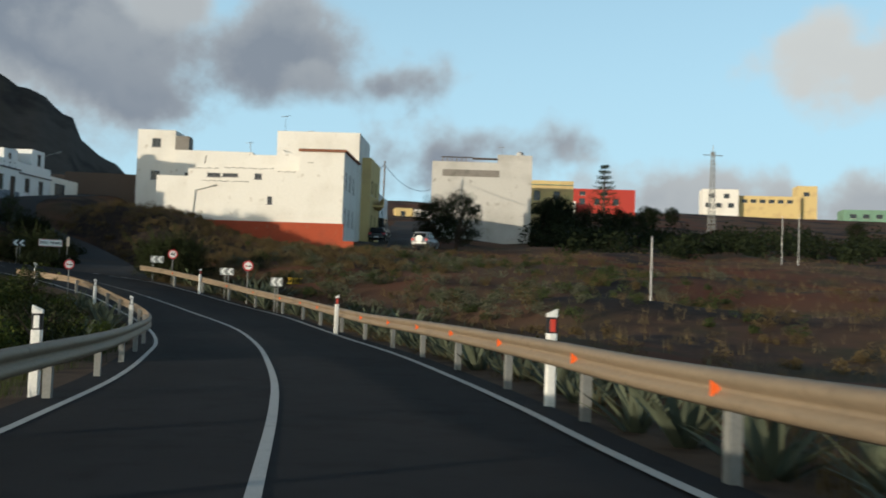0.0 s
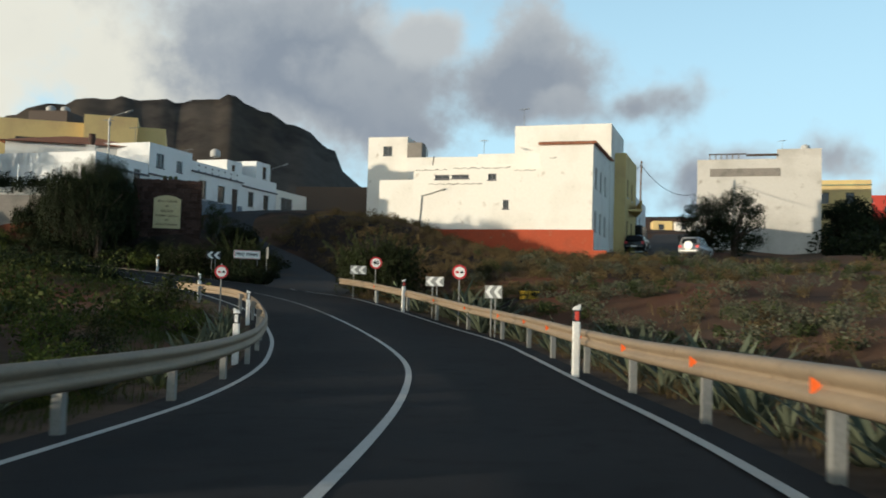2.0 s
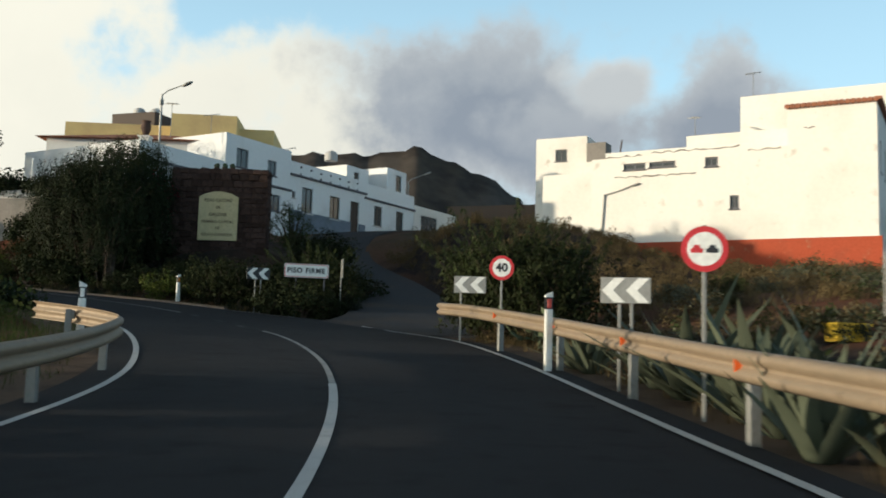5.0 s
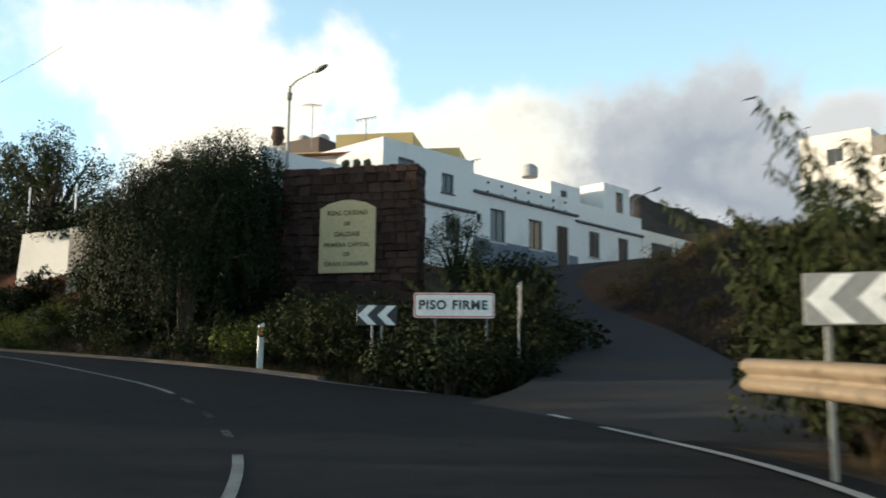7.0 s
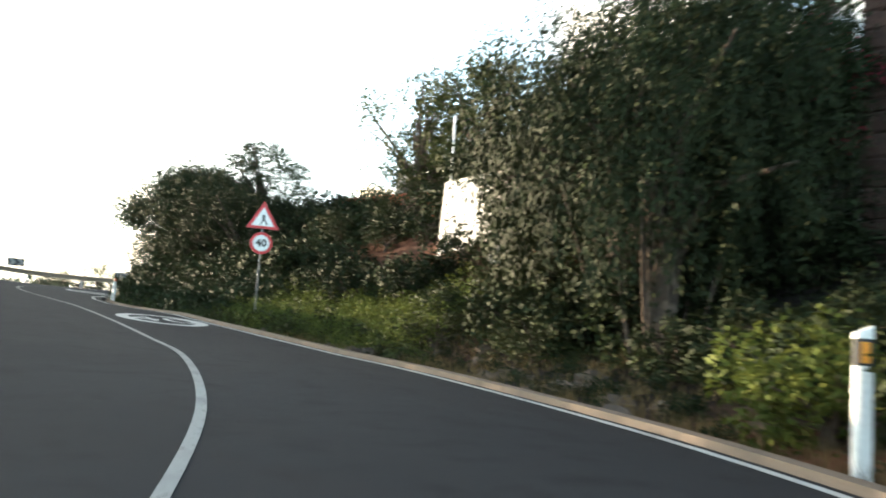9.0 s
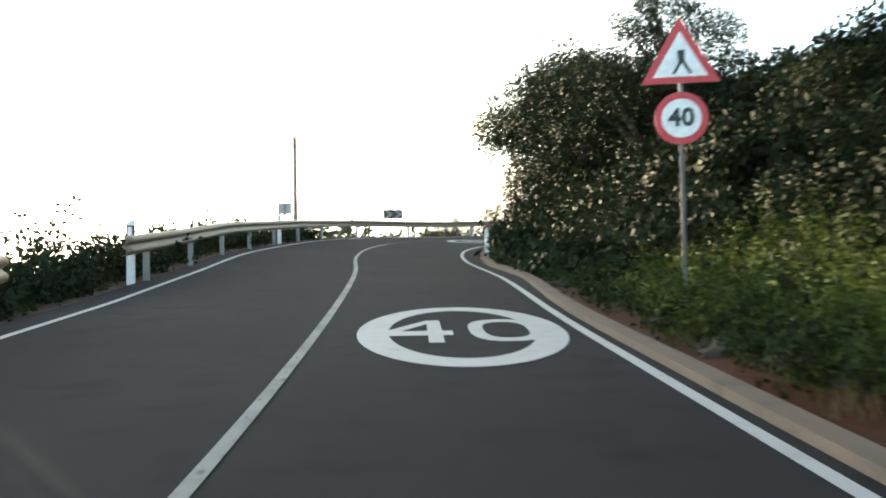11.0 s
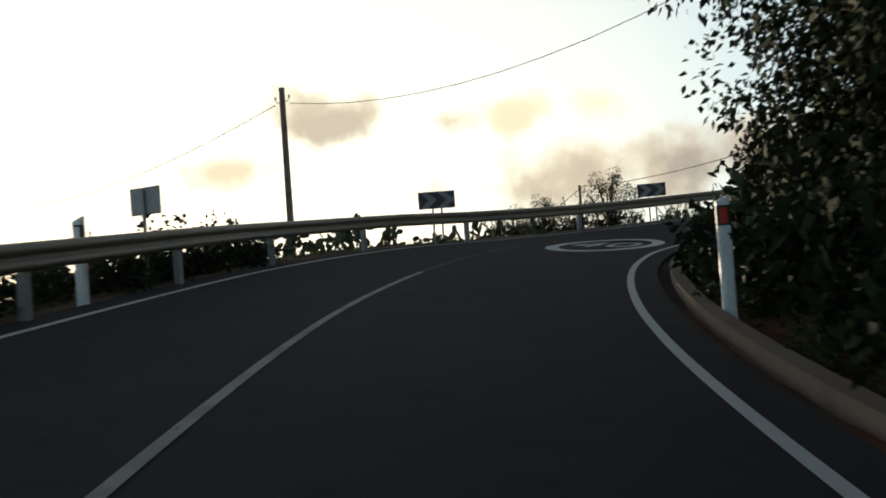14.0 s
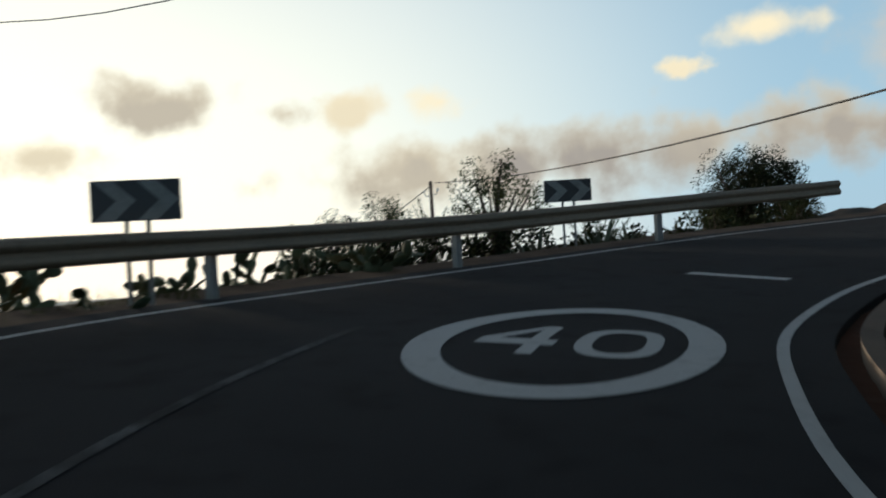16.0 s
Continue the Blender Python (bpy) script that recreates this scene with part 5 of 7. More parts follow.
tube(bm, [(0.06, 0, 2.3), (0.9, -0.01, 2.5), (1.6, -0.02, 2.75)], [0.035, 0.03, 0.028], 8)
part("arm", bm, LAMP_HOUSING, ob)
bm = bmesh.new()
bmesh.ops.create_uvsphere(bm, u_segments=12, v_segments=8, radius=1.0)
bm.transform(pose(1.8, -0.03, 2.78, 0, -14, 0) @ Matrix.Diagonal((0.26, 0.06, 0.06, 1)))
part("lamp_head", bm, LAMP_HOUSING, ob, "grey oval lamp head", True)
# pale tower house further back, and its neighbours
house("rear_house", "plain white rear house with two small windows", (-16.9, 115.2, 8.5), -8, 4.4, 8, 11.0, WHITE_WALL, [(1.7, 9.0, 2.7, 10.0), (1.7, 5.2, 2.7, 6.2)], frame=TRIM_DARK)
house("rear_house", "low white rear house with broken parapet", (-12.4, 113.5, 8.5), -8, 9.0, 7, 8.6, WHITE_WALL, [(1.2, 5.0, 2.0, 6.0)], frame=TRIM_DARK)
bm = bmesh.new()
box(bm, 0, 0, 0, 1.6, 1.6, 1.6)
bm.transform(pose(-12.5, 114.2, 17.2, 0, 0, -8))
solo("roof_hut", bm, RAW_CONCRETE, "grey concrete stair hut on the roof", "roof hut")
house("garden_wall_house", "long grey concrete garden wall before the mountain", (-25.5, 118, 9.0), -2, 9.5, 6, 5.4, STONE_LOOSE)

# the street between the houses
street = spline([(9.6, 82.5, 4.6), (10.6, 88, 5.35), (11.4, 98, 6.6), (13.6, 112, 8.2), (17, 135, 11.5), (22, 170, 17)])
bm = bmesh.new()
rows = []
dd = np.gradient(street[:, :2], axis=0)
for p, t in zip(street, dd / np.linalg.norm(dd, axis=1)[:, None]):
    row = []
    for k in (-1, -0.5, 0, 0.5, 1):
        x, y = p[0] + t[1] * 3.0 * k, p[1] - t[0] * 3.0 * k
        row.append(bm.verts.new((x, y, max(gz(x, y), gz(p[0], p[1])) + 0.06)))
    rows.append(row)
for r0, r1 in zip(rows, rows[1:]):
    for k in range(4):
        bm.faces.new((r0[k], r1[k], r1[k + 1], r0[k + 1]))
bmesh.ops.recalc_face_normals(bm, faces=bm.faces[:])
solo("road_street", bm, OLD_ASPHALT, "dark asphalt village street climbing between houses", "road", "structure")
house("yellow_house", "ochre rendered house with balcony on the village street", (2.2, 98.6, 6.5), -11, 7.2, 8, 8.7, YELLOW_WALL, side_r=[(1.0, 1.0, 2.0, 3.0), (4.0, 1.0, 5.0, 3.0), (1.0, 5.0, 2.0, 6.6), (4.0, 5.0, 5.0, 6.6)])
bm = bmesh.new()
box(bm, 9.5, 99.5, 10.4, 10.9, 105, 10.6)
box(bm, 10.8, 99.5, 10.6, 10.9, 105, 11.4)
solo("balcony", bm, YELLOW_WALL, "ochre balcony slab jutting over the street", "balcony")
house("street_house", "white house with red base further up the street", (2.9, 108, 8.0), -11, 8.0, 10, 4.6, BLUE_WHITE_WALL, side_r=[(1, 1, 2, 3), (4, 1, 5, 3)], socle=RED_BASE, socle_h=1.0)
house("far_house", "small pale far house at the top of the street", (20.5, 190, 15.0), 0, 3.4, 5, 2.9, YELLOW_WALL, [(1, 1.3, 2, 2.3)])
house("far_house", "small white far house at the top of the street", (24.2, 188, 15.0), 0, 3.8, 5, 2.6, WHITE_WALL, [(1, 1.2, 2, 2.2)])
power_pole(12.2, 118, 8.5, 9.2, 0.1, "wooden power pole on the village street", 0.12)
cable((12.3, 118, 17.2), (19.0, 126, 15.2), 1.2, 0.03)
cable((12.3, 118, 17.4), (9.5, 104, 15.0), 0.6, 0.03)

# grey stained block of flats
G0, Z_G = (19.16, 125.3), 8.6
flats = house("apartment_block", "tall stained grey-white blank gable with unfinished roof terrace", (*G0, Z_G), T_A, 13.2, 11, 10.4, GREY_WALL, side_l=[(2, 2, 3, 3.6), (5, 2, 6, 3.6), (2, 5.5, 3, 7), (5, 5.5, 6, 7)])
bm = bmesh.new()
box(bm, 1.4, -0.05, 8.45, 8.9, -0.002, 9.35)
part("render_band", bm, RAW_CONCRETE, flats, "bare grey unrendered band")
bm = bmesh.new()
box(bm, 8.6, 0.25, 10.4, 13.2, 6.0, 11.5)
part("roof_room", bm, GREY_WALL, flats)
for k in range(6):
    bm = bmesh.new()
    box(bm, 1.3 + k * 0.62, 0.1, 10.4, 1.42 + k * 0.62, 0.2, 10.95)
    part("baluster", bm, RAW_CONCRETE, flats)
bm = bmesh.new()
box(bm, 1.2, 0.05, 10.95, 5.3, 0.25, 11.07)
box(bm, 5.3, 0.1, 10.75, 8.6, 0.3, 11.0)
part("roof_rail", bm, DARK_WOOD, flats, "dark roof terrace rail")
tv_antenna(*local(*G0, T_A, 9.2, 3), Z_G + 11.5, 1.4, 30)
water_tank(*local(*G0, T_A, 11.6, 2), Z_G + 11.5, 0.5, 0.5)
house("green_topped_house", "ochre and green house half hidden behind trees", (36, 142, 11.5), T_A, 7, 8, 7.6, YELLOW_WALL, [(1, 4.6, 2, 6), (4, 4.6, 5, 6)], cornice=(6.9, GREEN_HOUSE))

# far houses on the ridge
house("red_house", "bright red far house with flat roof", (74, 252, gz(80, 252) + 1.0), -12, 17, 9, 5.2, RED_HOUSE, [(2, 1, 3.6, 2.6), (6, 1, 7.6, 2.6), (11, 1, 12.6, 2.6), (2, 3.4, 3.6, 4.5), (8, 3.4, 9.6, 4.5)])
house("white_annex", "low white far annex beside the red house", (66, 249, gz(70, 249)), -12, 8, 7, 3.4, WHITE_WALL, [(2, 1, 3.2, 2.4)])
house("school_building", "far white building with windows on the ridge", (137, 312, gz(140, 312) + 2), -16, 12, 9, 7.5, WHITE_WALL, [(1, 1.2, 3, 2.8), (4.5, 1.2, 6.5, 2.8), (8.5, 1.2, 10.5, 2.8), (2, 4.4, 4, 6), (7, 4.4, 9, 6)])
house("school_wing", "far long yellow wing on the ridge", (149, 311, gz(150, 311) + 2), -16, 21, 9, 5.6, YELLOW_WALL, [(1.5 + 3 * k, 3.2, 3.5 + 3 * k, 4.4) for k in range(6)])
house("school_tower", "far yellow tower block on the ridge", (169, 307, gz(169, 307) + 2), -16, 6.5, 8, 9.5, YELLOW_WALL, [(2, 6, 4, 7.4)])
house("green_house", "far low green house on the ridge", (176, 290, gz(178, 290) - 0.5), -18, 22, 9, 4.2, GREEN_HOUSE, [(2 + 4 * k, 1.4, 4 + 4 * k, 2.8) for k in range(5)])


def lattice_mast(x, y, z, h, base):
    ob = thing("radio_mast", "tall thin steel lattice mast on the ridge", "mast", (x, y, z))
    cs = [(-1, -1), (1, -1), (1, 1), (-1, 1)]
    for cx, cy in cs:
        bm = bmesh.new()
        tube(bm, [(cx * base, cy * base, -1), (cx * 0.25, cy * 0.25, h)], 0.06, 5)
        part("leg", bm, POST_STEEL, ob)
    bm = bmesh.new()
    n = 11
    for k in range(n):
        z0, z1 = h * k / n, h * (k + 1) / n
        r0, r1 = base + (0.25 - base) * z0 / h, base + (0.25 - base) * z1 / h
        for i in range(4):
            (ax, ay), (bx, by) = cs[i], cs[(i + 1) % 4]
            tube(bm, [(ax * r0, ay * r0, z0), (bx * r1, by * r1, z1)], 0.035, 4)
            tube(bm, [(bx * r0, by * r0, z0), (ax * r1, ay * r1, z1)], 0.035, 4)
    part("bracing", bm, POST_STEEL, ob)
    bm = bmesh.new()
    tube(bm, [(-2.0, 0, h - 0.8), (2.0, 0, h - 0.8)], 0.08, 5)
    tube(bm, [(0, 0, h - 0.5), (0, 0, h + 1.2)], 0.06, 5)
    part("cross_arm", bm, POST_STEEL, ob)


lattice_mast(81, 177, gz(81, 177), 30.8 - gz(81, 177), 0.6)
for x, y, h in ((16.9, 37, 2.6), (44.5, 79, 4.4), (45.8, 78.5, 4.6)):
    ob = thing("thin_pole", "pale thin pole standing in the field", "pole", (x, y, gz(x, y)), 0, "field poles")
    bm = bmesh.new()
    tube(bm, [(0, 0, -0.4), (0, 0, h)], [0.026, 0.018], 6)
    part("shaft", bm, WHITE_PLASTIC, ob)

ob = thing("plastic_crate", "bright yellow plastic crate dumped in the field", "crate", (2.4, 58.4, gz(2.4, 58.4)), 25)
bm = bmesh.new()
box(bm, -0.35, -0.25, 0.0, 0.35, 0.25, 0.04)
for q in ((-0.35, -0.25, 0.35, -0.22), (-0.35, 0.22, 0.35, 0.25), (-0.35, -0.22, -0.32, 0.22), (0.32, -0.22, 0.35, 0.22)):
    box(bm, q[0], q[1], 0.04, q[2], q[3], 0.36)
part("bin", bm, YELLOW_PLASTIC, ob)
bm = bmesh.new()
for q in ((-0.38, -0.28, 0.38, -0.25), (-0.38, 0.25, 0.38, 0.28), (-0.38, -0.25, -0.35, 0.25), (0.35, -0.25, 0.38, 0.25)):
    box(bm, q[0], q[1], 0.31, q[2], q[3], 0.37)
part("rim", bm, YELLOW_PLASTIC, ob)

# row of white houses above the junction; fronts face east
T_R = 90 - 12.0


def row_house(name, label, y_from, w, z, h, wall, **kw):
    k = (y_from - 90.0)
    x, y = -26.6 + 0.208 * k, y_from
    return house(name, label, (x, y, z), T_R, w, 9.0, h, wall, **kw)


row_house("row_house", "white terraced house with dark framed upper windows", 84.4, 5.75, 9.2, 4.4, BLUE_WHITE_WALL, front=[(0.9, 2.6, 1.9, 3.7), (3.6, 2.6, 4.4, 3.5), (3.9, 0.5, 4.9, 1.5)], cornice=(1.9, TRIM_DARK), frame=TRIM_DARK, group="terraced houses")
row_house("row_house", "white terraced house with blue-grey base and dark cornice", 90.05, 8.1, 9.3, 3.75, BLUE_WHITE_WALL, front=[(1.2, 0.7, 2.3, 2.3), (0.25, 1.5, 0.55, 1.9), (4.1, 0.7, 5.2, 2.2)], doors=[(6.4, 0.0, 7.4, 2.2)], socle=BLUE_SOCLE, socle_h=0.75, cornice=(2.85, TRIM_DARK), frame=DARK_WOOD, group="terraced houses")
row_house("row_house", "white terraced house with dark shuttered windows", 97.95, 6.4, 9.5, 3.5, BLUE_WHITE_WALL, front=[(1.2, 0.7, 2.2, 2.1), (4.0, 0.7, 5.0, 2.1)], cornice=(2.4, TRIM_DARK), frame=DARK_WOOD, group="terraced houses")
for y0, back, w, dp, top, holes in ((98.2, 1.8, 2.7, 3.2, 4.95, [(0.9, 3.75, 1.5, 4.6)]), (101.6, 0.7, 2.6, 3.0, 5.3, [(1.2, 3.75, 1.95, 4.95)])):
    house("roof_storey", "small white roof storey with dark shutters", (*local(-26.6 + 0.208 * (y0 - 90), y0, T_R, 0, back), 9.5), T_R, w, dp, top, BLUE_WHITE_WALL, holes, frame=DARK_WOOD, deep=-3.2)
row_house("garage_house", "low white garage at the end of the row", 104.3, 6.4, 9.8, 2.6, WHITE_WALL, front=[(1.0, 0.0, 3.4, 2.0)], frame=TRIM_DARK)
row_house("row_house", "low white terraced house with wavy tiled edge", 78.3, 6.1, 8.6, 3.3, BLUE_WHITE_WALL, front=[(4.4, 1.3, 5.2, 2.7)], cornice=(2.3, TRIM_DARK), frame=TRIM_DARK, group="terraced houses")
for k in range(14):
    y = 91 + (k % 7) * 1.0
    bm = bmesh.new()
    bmesh.ops.create_icosphere(bm, subdivisions=1, radius=0.075)
    bm.transform(Matrix.Translation((-26.55 + 0.208 * (y - 90), y, 12.78 - 0.42 * (k // 7) - 0.03 * (k % 3))))
    solo("wall_pot", bm, TRIM_DARK, "small dark clay pot hung on the white parapet", "pot", "", "hanging wall pots")
# tile-roofed house and pale yellow house behind
villa = house("tiled_house", "cream house with red-brown tiled hip roof and clay urn", (-38.5, 82.5, 9.7), 18, 9.5, 9, 3.6, WHITE_WALL, [(5.5, 1.5, 7.2, 2.2)], frame=TRIM_DARK)
bm = bmesh.new()
b = [bm.verts.new(p) for p in ((-0.5, -0.5, 3.6), (10, -0.5, 3.6), (10, 9.5, 3.6), (-0.5, 9.5, 3.6))]
t = [bm.verts.new(p) for p in ((3.5, 4.5, 4.9), (6.0, 4.5, 4.9))]
for f in ((b[0], b[1], t[1], t[0]), (b[1], b[2], t[1]), (b[2], b[3], t[0], t[1]), (b[3], b[0], t[0]), b[::-1]):
    bm.faces.new(f)
part("tiled_roof", bm, ROOF_TILE, villa, "red-brown tiled hip roof")
house("yellow_villa", "pale yellow flat-roofed house with roof tanks", (-47, 94, 11.0), 22, 15, 10, 6.4, YELLOW_WALL, [(2, 3.2, 4.5, 4.8), (7, 3.2, 9.5, 4.8)])
for x, y in ((-43.8, 98.2), (-42.6, 98.6)):
    water_tank(x, y, 18.55, 0.45, 0.5)
house("villa_block", "pale yellow taller block of the flat-roofed house", (-39.0, 95.4, 11.0), 22, 4.6, 6, 6.95, YELLOW_WALL)
bm = bmesh.new()
box(bm, -45.2, 96.8, 17.0, -41.4, 99.8, 18.55, 0.05)
solo("roof_terrace_cover", bm, DARK_WOOD, "dark flat cover on the yellow house roof", "roof cover")
ob = thing("clay_urn", "dark brown clay urn standing on the wall corner", "urn", (-30.9, 81.3, 12.78), 0)
bm = bmesh.new()
tube(bm, [(0, 0, 0), (0, 0, 0.1), (0, 0, 0.45), (0, 0, 0.75), (0, 0, 0.85)], [0.14, 0.16, 0.29, 0.22, 0.27], 14)
part("pot", bm, CLAY_DARK, ob)
ob = thing("gate_pillar", "square white rendered gate pillar under the urn", "pillar", (-30.9, 81.3, 8.0), 18)
bm = bmesh.new()
box(bm, -0.28, -0.28, -1.0, 0.28, 0.28, 4.68, 0.02)
part("shaft", bm, WHITE_WALL, ob)
bm = bmesh.new()
box(bm, -0.35, -0.35, 4.68, 0.35, 0.35, 4.78, 0.02)
part("cap", bm, WHITE_WALL, ob)
tv_antenna(-29.5, 85.5, 13.6, 1.3, 30)
tv_antenna(-30.5, 83.0, 13.4, 1.6, 80)
tv_antenna(-27.8, 92, 13.0, 1.2, 10)
tv_antenna(-45, 84.5, 12.0, 2.0, 40)
water_tank(-29.9, 86.8, 13.3, 0.7, 0.45)
water_tank(-27.4, 97.5, 14.5, 0.45, 0.5)

# white garden wall of the villa, with posts and hedge on top
bm = bmesh.new()
prism(bm, [(-0.25, -2.5), (9.6, -2.5), (9.6, 2.75), (0.12, 2.15)], 0, 0.25)
bm.transform(pose(-37.65, 74.5, 6.5, 0, 0, 12))
solo("wall_villa", bm, WHITE_WALL, "tall white rendered garden wall with battered end", "wall", "structure")
for k in range(5):
    x, y = local(-37.65, 74.5, 12, 0.2 + k * 2.2, 0.12)
    ob = thing("fence_post", "thin metal fence post on the white garden wall", "fence post", (x, y, 8.5), 0, "garden wall fence posts")
    bm = bmesh.new()
    tube(bm, [(0, 0, 0), (0, 0, 2.0)], 0.03, 6)
    part("rod", bm, WHITE_PLASTIC, ob)

# lava stone wall with the plaque
PW = thing("memorial_wall", "dark brown lava stone wall carrying a cream plaque", "stone wall", (-24.05, 73.95, 4.2), 17.5)
bm = bmesh.new()
box(bm, 0.08, 0.08, -1.0, 4.22, 0.55, 5.12)
part("core", bm, MORTAR, PW)
rnd = random.Random(5)
stones = []
for v in range(5):
    bm = bmesh.new()
    vs = box(bm, -0.5, -0.5, -0.5, 0.5, 0.5, 0.5)
    bmesh.ops.bevel(bm, geom=bm.edges[:], offset=0.14, segments=1, affect="EDGES")
    for w in bm.verts:
        w.co += Vector((rnd.uniform(-0.07, 0.07), rnd.uniform(-0.07, 0.07), rnd.uniform(-0.07, 0.07)))
    stones.append(mesh_of(bm, LAVA_STONE, "stone"))


def course(parent, m, length, z0, z1, seed):
    """Rows of rough stones over a wall face that looks to -y."""
    rr = random.Random(seed)
    z = z0
    while z < z1 - 0.08:
        h = min(rr.uniform(0.15, 0.36), z1 - z)
        x = 0.0
        while x < length - 0.05:
            w = min(rr.uniform(0.16, 0.55), length - x)
            if length - x - w < 0.12:
                w = length - x
            o = new("stone", rr.choice(stones))
            o.parent = parent
            o.matrix_basis = m @ Matrix.LocRotScale((x + w / 2, rr.uniform(0.06, 0.10), z + h / 2), Euler((0, rr.uniform(-0.12, 0.12), rr.uniform(-0.08, 0.08))), (w * rr.uniform(0.98, 1.1), 0.24, h * rr.uniform(0.95, 1.15)))
            x += w
        z += h


course(PW, Matrix.Identity(4), 4.3, 0.4, 5.25, 3)
course(PW, pose(4.3, 0, 0, 0, 0, 90), 0.7, 0.4, 5.2, 4)
cap = [(1.30, 2.02), (3.03, 2.02), (3.03, 3.95), (2.76, 4.1), (2.36, 4.19), (2.165, 4.2), (1.97, 4.19), (1.57, 4.1), (1.30, 3.95)]
bm = bmesh.new()
prism(bm, cap, -0.14, -0.02)
pq = part("plaque", bm, PLAQUE, PW, "cream painted plaque with arched top")
for txt, z, sz in (("REAL CIUDAD", 3.80, 0.19), ("DE", 3.48, 0.16), ("GALDAR", 3.16, 0.2), ("PRIMERA CAPITAL", 2.84, 0.17), ("DE", 2.56, 0.16), ("GRAN CANARIA", 2.27, 0.18)):
    me = letters(txt, sz, 0.006, 1.05)
    me.transform(Matrix.Translation((2.165, -0.147, z)))
    me.materials.append(PLAQUE_LETTER)
    part("inscription", me, None, pq, "dark capital letters")
for k, lx in enumerate((1.9, 2.25, 2.6)):
    ob = thing("potted_plant", "small dark potted plant standing on the stone wall", "potted plant", (*local(-24.05, 73.95, 17.5, lx, 0.32), 9.40), 0, "pots on the stone wall")
    bm = bmesh.new()
    tube(bm, [(0, 0, -0.12), (0, 0, 0.12), (0, 0, 0.15)], [0.09, 0.12, 0.13], 12)
    part("pot", bm, CLAY_DARK, ob)
    bm = bmesh.new()
    bmesh.ops.create_icosphere(bm, subdivisions=2, radius=0.13)
    for v in bm.verts:
        v.co *= 1 + 0.35 * noise.noise(v.co * 14 + Vector((k * 3, 0, 0)))
    bm.transform(Matrix.Translation((0, 0, 0.22)))
    part("foliage", bm, CACTUS, ob)
# grey retaining wall seen through the trees
bm = bmesh.new()
box(bm, 0, 0, -1, 9, 0.3, 3.2)
bm.transform(pose(-33.5, 73.6, 5.0, 0, 0, 6))
solo("wall_retaining", bm, RAW_CONCRETE, "grey concrete retaining wall behind the shrubs", "wall", "structure")
# ruined walls and red hut on the slope above the upper road
bm = bmesh.new()
prism(bm, [(0, -2), (5, -2), (5, 1.6), (3.6, 2.2), (1.4, 2.3), (1.3, 3.3), (0, 2.6)], 0, 0.35)
bm.transform(pose(-56.5, 82, 10.2, 0, 0, 25))
solo("wall_ruin", bm, RAW_CONCRETE, "broken grey wall standing on the slope", "wall", "structure")
house("slope_hut", "low red-washed hut on the slope", (-58, 79.5, 8.8), 22, 6.5, 3, 2.6, RED_BASE)


